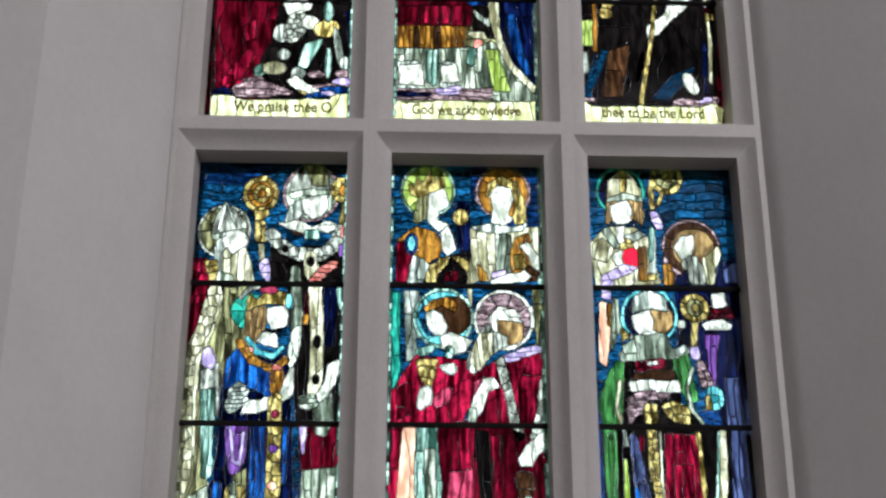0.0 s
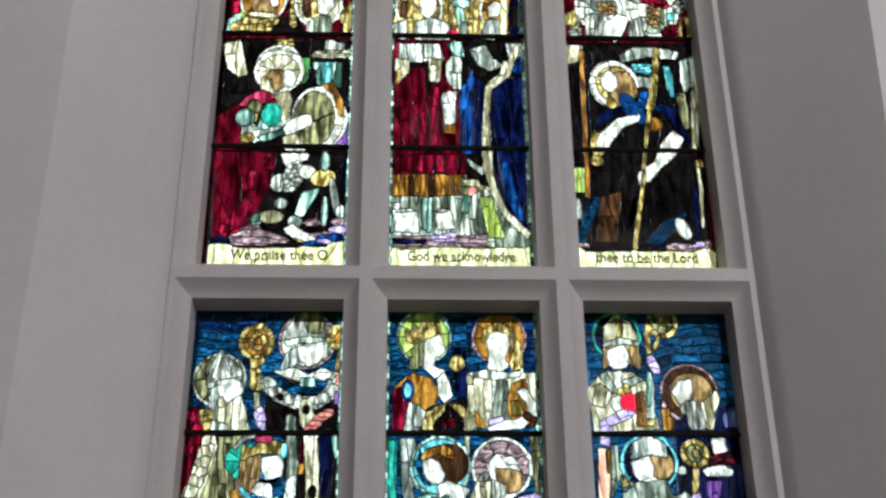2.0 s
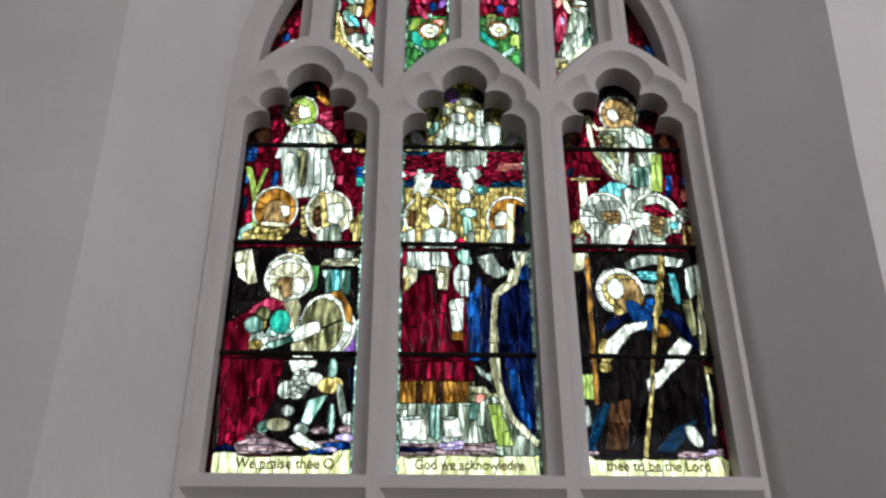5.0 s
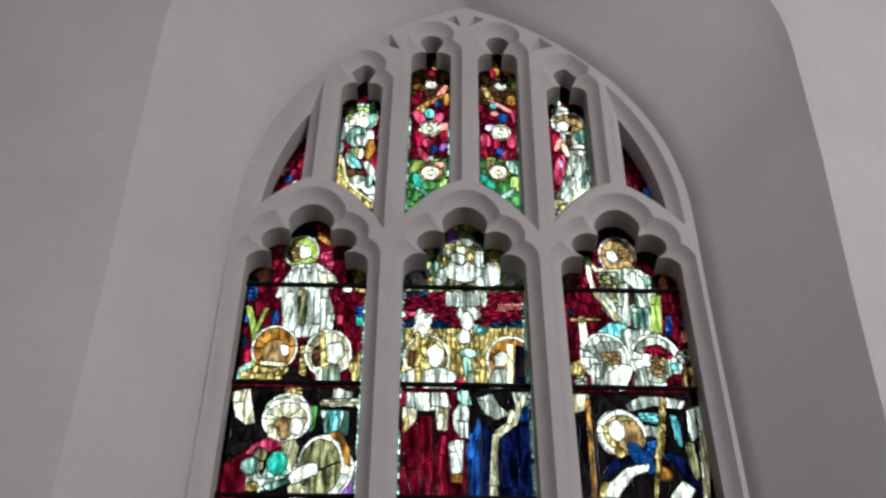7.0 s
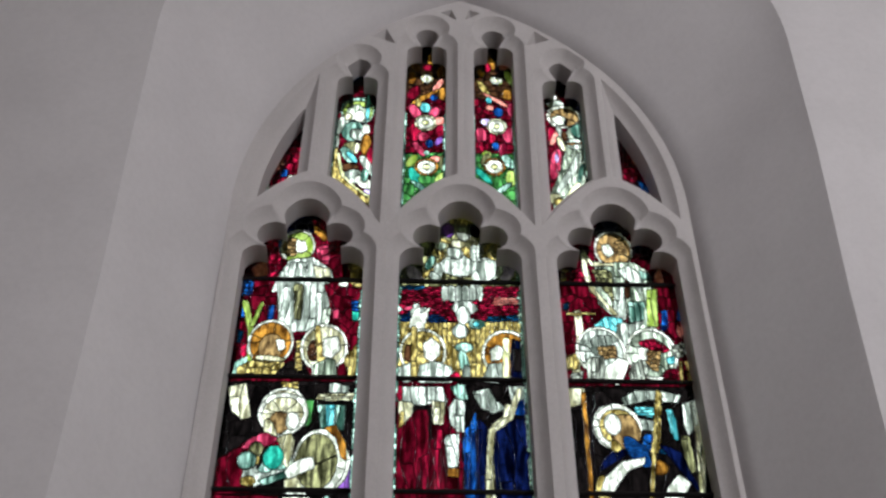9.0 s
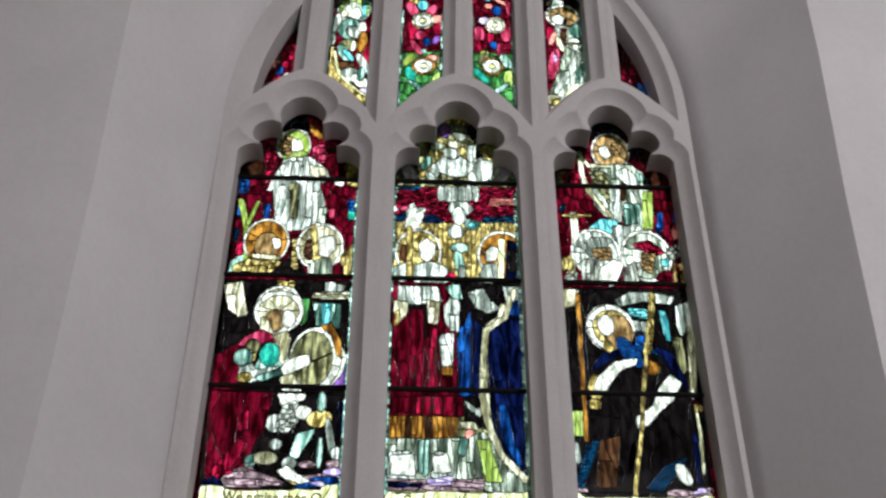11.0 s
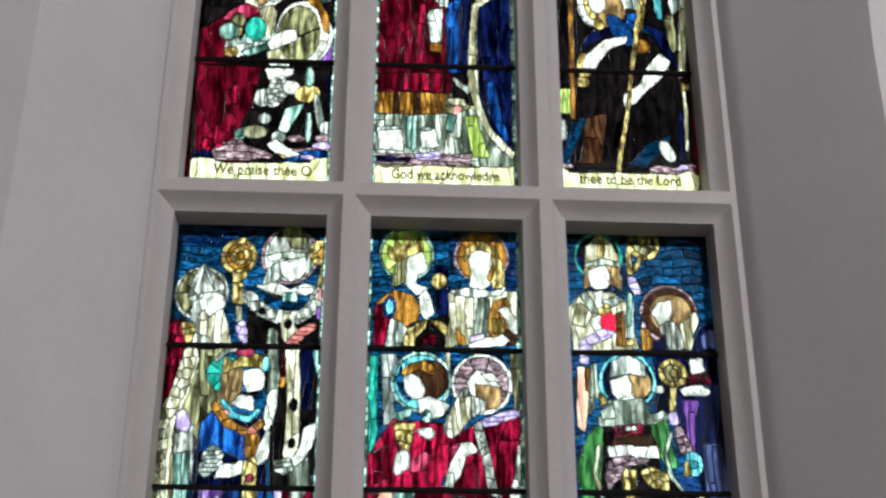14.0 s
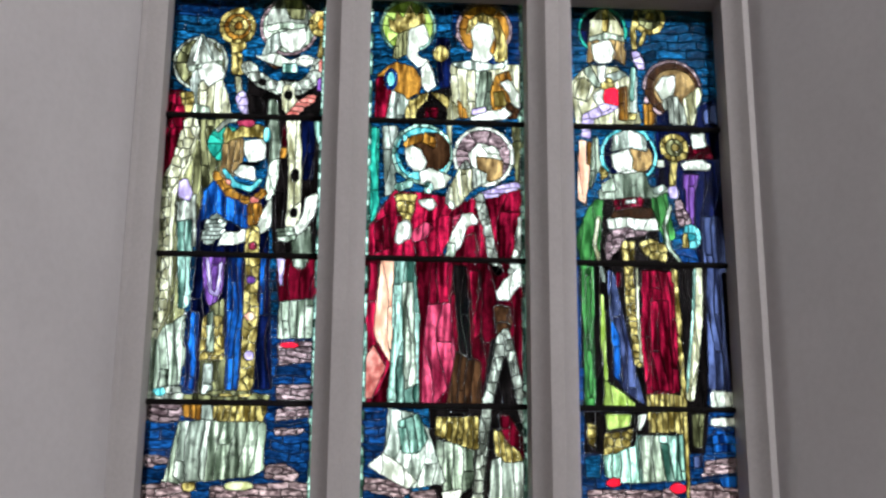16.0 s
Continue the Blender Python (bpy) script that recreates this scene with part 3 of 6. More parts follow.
        for i in range(n):
            j = (i + 1) % n
            cf.append((q + i, q + j, q + n + j, q + n + i))
            cf.append((q + n + i, q + n + j, q + 2 * n + j, q + 2 * n + i))
    for lv, (cv, cf) in came.items():
        part("leading", cv, cf, LEAD, panels[lv], "dark lead cames")
    if text:
        words, size, x, z = text
        curve = bpy.data.curves.new("words", "FONT")
        curve.body, curve.size, curve.align_x, curve.extrude = words, size, "CENTER", 0.0006
        curve.offset = 0.0009
        holder = new("words", curve)
        bpy.context.view_layer.update()
        me = bpy.data.meshes.new_from_object(holder.evaluated_get(bpy.context.evaluated_depsgraph_get()))
        bpy.data.objects.remove(holder)
        me.materials.clear()
        me.materials.append(INK)
        lv = 0
        ob = new("inscription", me)
        ob.parent = panels[lv]
        ob.matrix_basis = pose(x, -0.0062, z - edges[lv], 90, 0, 0) @ Matrix.Diagonal((1, 1.25, 1, 1))
        tagged(ob, "dark painted lettering")
    for b in art.bars:
        saddle_bar(art, b)
    return panels


def saddle_bar(art, z):
    """A round-edged iron bar, let into the stone at both ends and lapping the joint between two panels."""
    w = CLEAR / 2 + 0.008
    bm = bmesh.new()
    bmesh.ops.create_cube(bm, size=1, matrix=Matrix.Diagonal((2 * w, 0.020, 0.019, 1)))
    bmesh.ops.bevel(bm, geom=[e for e in bm.edges if abs(e.verts[0].co.x - e.verts[1].co.x) > w], offset=0.005, segments=2, affect="EDGES")
    me = bpy.data.meshes.new("saddle_bar")
    bm.to_mesh(me)
    bm.free()
    me.materials.append(IRON)
    ob = new("saddle_bar", me)
    ob.location = (art.cx, -0.016, z)
    return tagged(ob, "black iron saddle bar across the leaded glass", "saddle bar", group="saddle bars of the window")


def margin(art, mat="mint"):
    """The narrow pale border along both sides of a light."""
    w = CLEAR / 2
    for s in (-1, 1):
        edge = w - 0.0055 if s * art.cx <= 0 else JAMB - abs(art.cx) + 0.012
        art.lay(np.abs(art.X - s * edge) < 0.0065, mat, "h", 26)


LOWER = [Cartoon(c, CLEAR / 2 + 0.012, SILL - 0.01, TRANSOM[0] + 0.012, [(c - 0.286, SILL - 0.01), (c - 0.286, TRANSOM[0] + 0.01), (c + 0.286, TRANSOM[0] + 0.01), (c + 0.286, SILL - 0.01)], [1.887, 2.389, 2.890]) for c in LIGHTS]
UPPER = [Cartoon(c, CLEAR / 2 + 0.012, TRANSOM[1] - 0.01, 5.60, upper_light(c, 0.010), [4.066, 4.613, 5.160]) for c in LIGHTS]
TRACE = [Cartoon(c, 0.15, 5.38, t + 0.02, small_light(c, t, 0.010), []) for c, t in SMALL]
SIDES = [Cartoon(s * 0.92, 0.20, 5.40, 6.45, side_light(s, 0.008), []) for s in (-1, 1)]


# ---- the drawings, light by light ----
art = LOWER[0]
art.lay(art.X < 9, "lagoon", "h", 36)
art.poly("cobalt", "h", 31, -283, 3368, 29, 3373, 30, 3339, -90, 3270, -277, 3278)
art.poly("cobalt", "h", 31, -345, 2179, 277, 2188, 308, 1435, -311, 1432)
art.poly("mauve", "h", 24, -294, 1889, -155, 1890, -163, 1828, -212, 1818, -291, 1829)
art.poly("mauve", "h", 19, -284, 1713, -203, 1717, -182, 1688, -275, 1676)
art.poly("mauve", "h", 26, -294, 1617, -118, 1633, -105, 1542, -298, 1540)
art.poly("grey", "h", 22, -289, 1930, -162, 1941, -159, 1898, -287, 1896)
art.oval("turquoise", "n", 1, -232, 1923, 18, 17)
art.poly("mauve", "h", 22, 148, 2093, 270, 2102, 272, 2029, 150, 2015)
art.poly("mauve", "h", 24, 149, 1950, 267, 1956, 268, 1902, 150, 1901)
art.poly("mauve", "h", 22, 151, 1874, 261, 1883, 258, 1845, 149, 1829)
art.poly("mauve", "h", 17, 146, 1808, 250, 1809, 241, 1789, 147, 1780)
art.poly("mauve", "h", 24, 120, 1687, 188, 1695, 245, 1654, 208, 1635, 124, 1642)
art.poly("mauve", "h", 22, -53, 1619, 276, 1636, 278, 1544, -49, 1542)
art.oval("crimson", "n", 1, 186, 2085, 34, 11)
art.poly("wine", "v", 51, -273, 2988, -210, 2989, -178, 2875, -215, 2699, -240, 2496, -235, 2258, -250, 2180, -286, 2083, -289, 1930, -292, 2180, -285, 2415, -278, 2780)
art.poly("ruby", "c", 35, -272, 2971, -233, 2984, -206, 2914, -213, 2822, -272, 2811)
art.poly("olive", "v", 20, -189, 2881, -60, 2884, -78, 2702, -113, 2619, -119, 2498, -164, 2378, -162, 2181, -228, 2122, -238, 2496, -199, 2699)
art.poly("grey", "n", 1, -217, 2577, -152, 2609, -143, 2418, -207, 2397)
art.poly("mint", "v", 23, -213, 2506, -161, 2517, -156, 2211, -190, 2200)
art.poly("greenish", "v", 21, -284, 2110, -170, 2181, -162, 2104, -166, 1947, -233, 1935, -289, 1927)
art.band("cream", "c", 30, 49, -188, 2868, -216, 2730, -258, 2627, -261, 2496, -256, 2376, -247, 2209, -273, 2122)
art.band("cream", "v", 59, 10, -156, 2861, -185, 2720, -230, 2617, -232, 2496, -224, 2377, -220, 2190, -257, 2103)
art.poly("lilac", "n", 1, -213, 2654, -186, 2663, -164, 2608, -174, 2578, -213, 2593)
art.halo("grey", "olive", 4, -167, 3092, 97, 103)
art.poly("grey", "n", 1, -216, 3074, -202, 3150, -169, 3211, -126, 3161, -89, 3128, -87, 3094, -159, 3092)
art.band("white", "n", 1, 10, -168, 3203, -187, 3100)
art.band("white", "n", 1, 10, -168, 3203, -124, 3110)
art.poly("greenish", "n", 1, -212, 3078, -92, 3106, -87, 3090, -205, 3057)
art.poly("white", "v", 20, -200, 3042, -182, 3070, -155, 3012, -168, 2938, -192, 2948)
art.oval("plain", "n", 1, -125, 3055, 47, 44)
art.poly("cream", "v", 18, -171, 3011, -152, 3033, -138, 2991, -119, 3013, -88, 3034, -66, 2982, -47, 2901, -126, 2899, -168, 2938)
art.poly("gold", "c", 22, -233, 2978, -184, 2990, -180, 2917, -209, 2895)
art.poly("greenish", "n", 1, -181, 2937, -127, 2928, -120, 2897, -189, 2896)
art.oval("gold", "r", 8, -43, 3238, 66, 71)
art.oval("amber", "r", 6, -43, 3238, 48, 51)
art.oval("gold", "r", 4, -39, 3241, 34, 36)
art.oval("amber", "n", 1, -39, 3241, 16, 17)
art.poly("gold", "n", 1, -67, 3180, -42, 3172, -19, 3185, -6, 3164, -25, 3138, -57, 3137)
art.poly("gold", "v", 16, -63, 3137, -23, 3138, -15, 3053, -53, 3052)
art.poly("cream", "v", 16, -47, 3048, -21, 3049, -14, 2977, -34, 2977)
art.poly("lilac", "c", 24, -38, 2977, -11, 2994, 14, 2963, 21, 2900, -11, 2900, -33, 2941)
art.halo("mauve", "greenish", 5, 141, 3244, 105, 112)
art.poly("black", "c", 54, 1, 3096, 63, 3038, 244, 3043, 274, 3118, 288, 2907, 9, 2894)
art.poly("grey", "n", 1, 56, 3248, 70, 3304, 104, 3358, 173, 3368, 208, 3317, 207, 3256, 132, 3263)
art.poly("olive", "n", 1, 113, 3358, 174, 3364, 199, 3317, 197, 3273, 140, 3276)
art.poly("greenish", "n", 1, 56, 3243, 132, 3263, 209, 3252, 206, 3230, 133, 3239, 65, 3220)
art.poly("plain", "n", 1, 101, 3219, 198, 3243, 207, 3192, 184, 3157, 148, 3143, 115, 3168)
art.poly("white", "v", 23, 66, 3196, 105, 3227, 111, 3163, 84, 3128, 44, 3123)
art.poly("brown", "n", 1, 44, 3114, 112, 3133, 134, 3087, 98, 3077)
art.poly("lime", "n", 1, 181, 3118, 211, 3132, 218, 3102, 186, 3097)
art.poly("plain", "v", 39, -1, 3139, 44, 3127, 100, 3141, 149, 3113, 201, 3140, 241, 3124, 210, 3089, 166, 3100, 122, 3086, 61, 3106)
art.poly("mint", "n", 1, 121, 3104, 173, 3105, 179, 3067, 123, 3065)
art.band("grey", "c", 32, 50, 1, 3083, 47, 3034, 113, 3006, 185, 3007, 236, 3047, 254, 3103)
art.band("cream", "v", 51, 48, 145, 2998, 151, 2935)
art.oval("black", "n", 1, 54, 3027, 13, 14)
art.oval("black", "n", 1, 149, 2981, 15, 18)
art.poly("coral", "h", 17, 140, 2901, 167, 2944, 217, 2983, 249, 2984, 242, 2954, 207, 2932, 184, 2902)
art.band("gold", "n", 1, 18, 263, 3206, 253, 3133)
art.oval("gold", "r", 5, 258, 3258, 48, 51)
art.oval("amber", "n", 1, 266, 3258, 24, 25)
art.poly("coral", "n", 1, 254, 3120, 282, 3121, 283, 3065, 251, 3073)
art.poly("purple", "n", 1, 248, 3047, 272, 3056, 269, 3001, 249, 3001)
art.poly("black", "v", 36, 69, 2887, 280, 2892, 274, 2395, 118, 2392)
art.poly("navy", "v", 18, 198, 2884, 248, 2885, 246, 2667, 207, 2667)
art.poly("wine", "v", 24, 137, 2876, 161, 2877, 148, 2785, 128, 2784)
art.poly("amber", "n", 1, 128, 2784, 152, 2785, 149, 2744, 127, 2743)
art.band("mint", "v", 27, 24, 252, 2885, 266, 2812)
art.band("cream", "v", 66, 48, 168, 2885, 181, 2728, 185, 2605, 180, 2508)
art.oval("black", "n", 1, 183, 2683, 15, 24)
art.oval("black", "n", 1, 183, 2548, 13, 20)
art.band("greenish", "v", 117, 38, 95, 2946, 108, 2788, 108, 2685, 95, 2613)
art.poly("wine", "v", 27, 125, 2402, 266, 2405, 262, 2242, 143, 2233)
art.poly("greenish", "n", 1, 178, 2453, 243, 2505, 254, 2405, 224, 2348, 185, 2356)
art.poly("lilac", "n", 1, 137, 2393, 161, 2393, 153, 2280, 140, 2304)
art.poly("greenish", "v", 18, 147, 2233, 258, 2246, 262, 2110, 143, 2104)
art.oval("emerald", "r", 4, -62, 2793, 63, 66)
art.band("grey", "n", 1, 18, -92, 2842, -66, 2875, -30, 2885)
art.poly("rose", "n", 1, -30, 2880, 29, 2886, 40, 2865, -19, 2856)
art.oval("turquoise", "n", 1, 79, 2829, 13, 29)
art.poly("hair", "v", 14, -78, 2801, -8, 2819, 6, 2769, -15, 2703, -33, 2666, -92, 2665, -71, 2718)
art.poly("gold", "n", 1, -75, 2825, -61, 2859, -36, 2835, -10, 2864, 19, 2844, 42, 2870, 70, 2862, 64, 2816, -8, 2819, -66, 2797)
art.poly("plain", "n", 1, 1, 2806, 64, 2816, 77, 2783, 74, 2742, 48, 2713, 19, 2728, 2, 2765)
art.poly("plain", "n", 1, -4, 2720, 40, 2712, 50, 2659, -2, 2667, -34, 2686)
art.poly("navy", "v", 30, -146, 2494, -132, 2609, -92, 2669, 78, 2631, 99, 2502, 134, 1935, -157, 1928, -151, 2182, -140, 2358)
art.poly("blue", "v", 22, -129, 2615, -92, 2665, -40, 2641, 21, 2577, 25, 2485, -46, 2516, -109, 2522, -139, 2502)
art.poly("blue", "v", 14, -33, 2390, 17, 2391, 32, 1934, -21, 1933)
art.poly("blue", "v", 18, -147, 2191, -117, 2192, -120, 1932, -154, 1932)
art.poly("blue", "v", 12, 75, 2392, 95, 2392, 98, 2185, 83, 2185)
art.band("turquoise", "n", 1, 18, -62, 2694, -20, 2642, 31, 2626, 61, 2660)
art.band("amber", "c", 27, 27, -93, 2681, -43, 2613, 33, 2582, 79, 2619)
art.oval("coral", "n", 1, 43, 2588, 13, 14)
art.oval("coral", "n", 1, -46, 2653, 9, 10)
art.poly("amber", "v", 18, 21, 2577, 72, 2578, 75, 2506, 29, 2497)
art.poly("white", "h", 14, -116, 2514, -83, 2547, -50, 2516, -44, 2471, -104, 2418, -132, 2442)
art.poly("plain", "n", 1, -52, 2475, 6, 2476, 60, 2501, 81, 2558, 107, 2603, 116, 2551, 95, 2482, 46, 2449, -11, 2428, -73, 2423)
art.poly("greenish", "h", 17, 126, 2487, 181, 2500, 198, 2456, 163, 2435, 132, 2447)
art.poly("plain", "n", 1, 185, 2496, 211, 2533, 221, 2602, 259, 2623, 268, 2594, 254, 2537, 232, 2501, 201, 2464)
art.band("gold", "c", 35, 49, 45, 2477, 50, 2342, 52, 2184, 51, 2030, 47, 1930)
art.oval("rose", "n", 1, 49, 2425, 15, 15)
art.oval("purple", "n", 1, 48, 2306, 17, 15)
art.oval("salmon", "n", 1, 52, 2181, 15, 17)
art.oval("lilac", "n", 1, 54, 2047, 17, 17)
art.poly("purple", "v", 21, -122, 2388, -41, 2390, -47, 2261, -72, 2210, -95, 2221, -109, 2280)
art.band("lilac", "n", 1, 12, -102, 2379, -85, 2261, -62, 2251, -55, 2360)
art.poly("olive", "v", 21, -91, 2212, -38, 2242, -21, 1933, -112, 1928, -109, 2105)
art.poly("gold", "c", 35, -105, 2182, -40, 2183, -29, 2029, -113, 2028)
art.poly("greenish", "v", 23, -93, 2182, -71, 2202, -61, 2057, -88, 2057)
art.poly("white", "v", 31, -97, 2018, -63, 2019, -58, 1829, -92, 1834)
art.poly("olive", "h", 14, -161, 1924, 131, 1927, 124, 1886, -159, 1883)
art.band("gold", "h", 10, 11, -153, 1913, 127, 1916)
art.poly("amber", "v", 14, -162, 1879, -94, 1879, -96, 1830, -157, 1841)
art.poly("gold", "v", 14, -57, 1880, 125, 1882, 115, 1833, 51, 1824, -51, 1823)
art.poly("greenish", "v", 25, -163, 1828, 123, 1825, 117, 1668, 77, 1649, -16, 1638, -149, 1622, -202, 1632, -184, 1725)
art.poly("white", "v", 35, -156, 1828, -62, 1829, -72, 1633, -146, 1629, -173, 1651)
art.oval("gold", "n", 1, -119, 1615, 24, 16)
art.oval("scroll", "n", 1, 41, 1620, 48, 16)
art.band("black", "n", 1, 12, 111, 2604, 120, 2442)
art = LOWER[1]
art.lay(art.X < 9, "lagoon", "h", 31)
art.poly("cobalt", "h", 26, 17, 3491, 309, 3500, 305, 3127, 141, 3123, 18, 3227)
art.poly("emerald", "v", 21, -281, 2868, -237, 2869, -239, 2489, -274, 2468)
art.poly("wine", "v", 39, -282, 2398, 304, 2408, 299, 1883, -281, 1877)
art.poly("cobalt", "h", 26, -281, 1885, -186, 1886, -160, 1436, -272, 1435)
art.poly("black", "c", 54, -52, 1884, 299, 1887, 296, 1548, 65, 1437, -49, 1620)
art.halo("mint", "lime", 5, -142, 3262, 102, 108)
art.poly("gold", "n", 1, -207, 3247, -216, 3295, -191, 3278, -184, 3322, -159, 3292, -139, 3345, -110, 3302, -90, 3351, -77, 3277, -126, 3258, -178, 3231)
art.poly("olive", "v", 9, -178, 3231, -138, 3249, -141, 3154, -185, 3131, -197, 3139)
art.poly("plain", "n", 1, -138, 3253, -81, 3272, -64, 3221, -80, 3186, -108, 3181, -104, 3146, -59, 3130, -103, 3099, -145, 3141)
art.poly("amber", "n", 1, -249, 3070, -185, 3123, -116, 3103, -87, 3052, -102, 3005, -150, 2974, -199, 3011)
art.poly("ruby", "v", 39, -257, 3048, -221, 3075, -199, 3007, -182, 2910, -254, 2904)
art.oval("blue", "n", 1, -200, 3054, 24, 42)
art.oval("turquoise", "n", 1, -200, 3054, 14, 29)
art.poly("plain", "n", 1, -95, 3095, -71, 3130, -50, 3088, -38, 3032, -70, 3006, -90, 3035)
art.poly("navy", "v", 21, -43, 3221, 10, 3223, 11, 3012, -30, 3033)
art.oval("gold", "n", 1, -22, 3159, 30, 32)
art.poly("black", "c", 40, -102, 2999, 19, 3034, 32, 2911, -142, 2907)
art.poly("wine", "c", 24, -77, 2951, -29, 2952, -33, 2910, -81, 2908)
art.poly("gold", "v", 21, -150, 2962, -90, 2997, -62, 3006, -70, 2976, -110, 2933, -109, 2908, -146, 2907)
art.poly("gold", "v", 24, -62, 3010, -9, 3003, 32, 2962, 60, 2937, 56, 2916, 20, 2928, -21, 2969)
art.poly("white", "v", 25, -195, 3011, -151, 2996, -138, 2966, -158, 2902, -218, 2901)
art.poly("white", "v", 21, -229, 2876, -165, 2877, -188, 2793, -178, 2677, -190, 2628, -213, 2615)
art.poly("cream", "v", 23, 19, 3034, 44, 2918, 20, 2902, 20, 2802, 4, 2801, 0, 2906)
art.halo("mauve", "amber", 4, 135, 3259, 102, 109)
art.poly("gold", "v", 14, 67, 3229, 80, 3294, 125, 3326, 187, 3302, 211, 3233, 223, 3138, 174, 3132, 178, 3232, 141, 3279, 92, 3264)
art.poly("plain", "n", 1, 84, 3251, 113, 3287, 162, 3279, 174, 3232, 154, 3175, 166, 3145, 113, 3126, 84, 3143, 100, 3173)
art.poly("cream", "v", 23, 11, 3115, 80, 3134, 285, 3122, 292, 2921, 80, 2912, 19, 2978)
art.poly("white", "n", 1, 11, 3123, 84, 3134, 162, 3119, 223, 3138, 211, 3111, 121, 3096, 43, 3103)
art.poly("greenish", "v", 20, 105, 3096, 162, 3097, 166, 2952, 105, 2938)
art.poly("amber", "v", 18, 174, 3080, 223, 3103, 239, 3065, 215, 3030, 231, 2984, 198, 2928, 162, 2952, 158, 3016)
art.poly("gold", "n", 1, 166, 3016, 207, 3021, 215, 2966, 174, 2957)
art.poly("plain", "n", 1, 190, 3051, 223, 3069, 252, 3027, 284, 2976, 284, 2942, 251, 2950, 223, 3009)
art.poly("brown", "c", 30, 215, 2975, 292, 2943, 292, 2917, 214, 2915)
art.poly("lilac", "n", 1, 89, 2950, 145, 2960, 133, 2930, 89, 2925)
art.poly("plain", "n", 1, 80, 2916, 125, 2934, 202, 2953, 239, 2937, 202, 2911, 89, 2904)
art.poly("amber", "v", 15, 36, 2987, 76, 2937, 72, 2912, 44, 2916)
art.poly("olive", "v", 21, 232, 2880, 291, 2881, 290, 2662, 246, 2682)
art.halo("mint", "turquoise", 10, -84, 2775, 108, 112)
art.poly("lagoon", "c", 30, -172, 2773, -147, 2715, -115, 2703, -157, 2840)
art.oval("brown", "n", 1, -56, 2783, 72, 74)
art.poly("amber", "v", 15, -156, 2806, -129, 2840, -77, 2854, -28, 2830, -40, 2796, -88, 2820, -132, 2803)
art.poly("plain", "n", 1, -148, 2781, -124, 2807, -92, 2795, -67, 2746, -75, 2717, -111, 2708, -135, 2732)
art.poly("plain", "n", 1, -95, 2708, -59, 2725, -7, 2706, 21, 2694, -7, 2652, -58, 2635, -91, 2663)
art.oval("mint", "r", 4, -65, 2651, 21, 22)
art.poly("ruby", "v", 33, -217, 2587, -182, 2632, -90, 2634, 21, 2616, 22, 2494, -25, 2388, -194, 2385, -276, 2384, -274, 2492, -251, 2529)
art.poly("wine", "v", 24, -247, 2519, -196, 2550, -194, 2429, -245, 2408)
art.poly("rose", "v", 21, -116, 2491, -73, 2528, -38, 2513, -73, 2462, -112, 2451)
art.poly("mint", "v", 31, -186, 2653, -146, 2674, -115, 2679, -118, 2650, -166, 2633)
art.poly("gold", "n", 1, -182, 2624, -98, 2626, -106, 2601, -177, 2600)
art.poly("gold", "c", 30, -177, 2600, -98, 2601, -113, 2556, -121, 2544, -120, 2463, -155, 2462, -153, 2543, -169, 2563)
art.poly("plain", "n", 1, -179, 2454, -168, 2518, -133, 2535, -117, 2503, -132, 2463, -163, 2438)
art.poly("plain", "n", 1, -102, 2605, -46, 2614, -30, 2590, -50, 2565, -86, 2581)
art.halo("plain", "mauve", 8, 131, 2771, 108, 112)
art.poly("plain", "n", 1, 77, 2778, 113, 2821, 161, 2813, 198, 2764, 181, 2722, 121, 2717, 93, 2729)
art.poly("hair", "n", 1, 105, 2770, 165, 2767, 202, 2756, 201, 2698, 157, 2676, 113, 2696)
art.poly("grey", "v", 14, 69, 2761, 97, 2729, 145, 2709, 137, 2672, 93, 2646, 65, 2613, 53, 2580, 14, 2575, -6, 2603, 9, 2657, 33, 2707)
art.poly("cream", "v", 14, 45, 2723, 93, 2724, 89, 2642, 37, 2583, 9, 2616, 21, 2677)
art.poly("plain", "n", 1, 121, 2812, 174, 2809, 194, 2781, 153, 2780)
art.poly("ruby", "v", 42, 14, 2562, 85, 2613, 261, 2649, 297, 2539, 296, 2397, 7, 2389)
art.poly("wine", "v", 30, 34, 2453, 101, 2495, 121, 2394, 34, 2393)
art.poly("rose", "v", 18, 22, 2542, 61, 2567, 46, 2510, 22, 2506)
art.poly("lilac", "h", 16, 81, 2617, 161, 2656, 246, 2686, 261, 2662, 189, 2627, 121, 2605)
art.poly("black", "v", 30, 133, 2516, 157, 2516, 181, 2395, 145, 2395)
art.poly("plain", "n", 1, 3, 2425, 22, 2494, 61, 2559, 93, 2564, 117, 2528, 74, 2511, 54, 2442, 22, 2409)
art.poly("greenish", "v", 18, 2, 2453, 34, 2453, 34, 2389, 3, 2388)
art.poly("ruby", "v", 21, -276, 2378, -225, 2379, -232, 2112, -184, 2026, -228, 1920, -274, 1896)
art.poly("salmon", "v", 33, -221, 2399, -178, 2399, -173, 2026, -188, 2035, -228, 2101, -244, 2132)
art.poly("coral", "n", 1, -273, 2034, -243, 2093, -199, 2016, -244, 1912, -274, 1908)
art.poly("mint", "v", 21, -178, 2389, -107, 2391, -89, 2193, -86, 1883, -197, 1882, -184, 2016)
art.poly("greenish", "v", 18, -149, 2310, -110, 2311, -95, 1960, -137, 1940)
art.poly("rose", "v", 36, -44, 2402, 23, 2403, 19, 2234, 36, 2019, 6, 1941, -32, 1891, -79, 1891, -73, 2115)
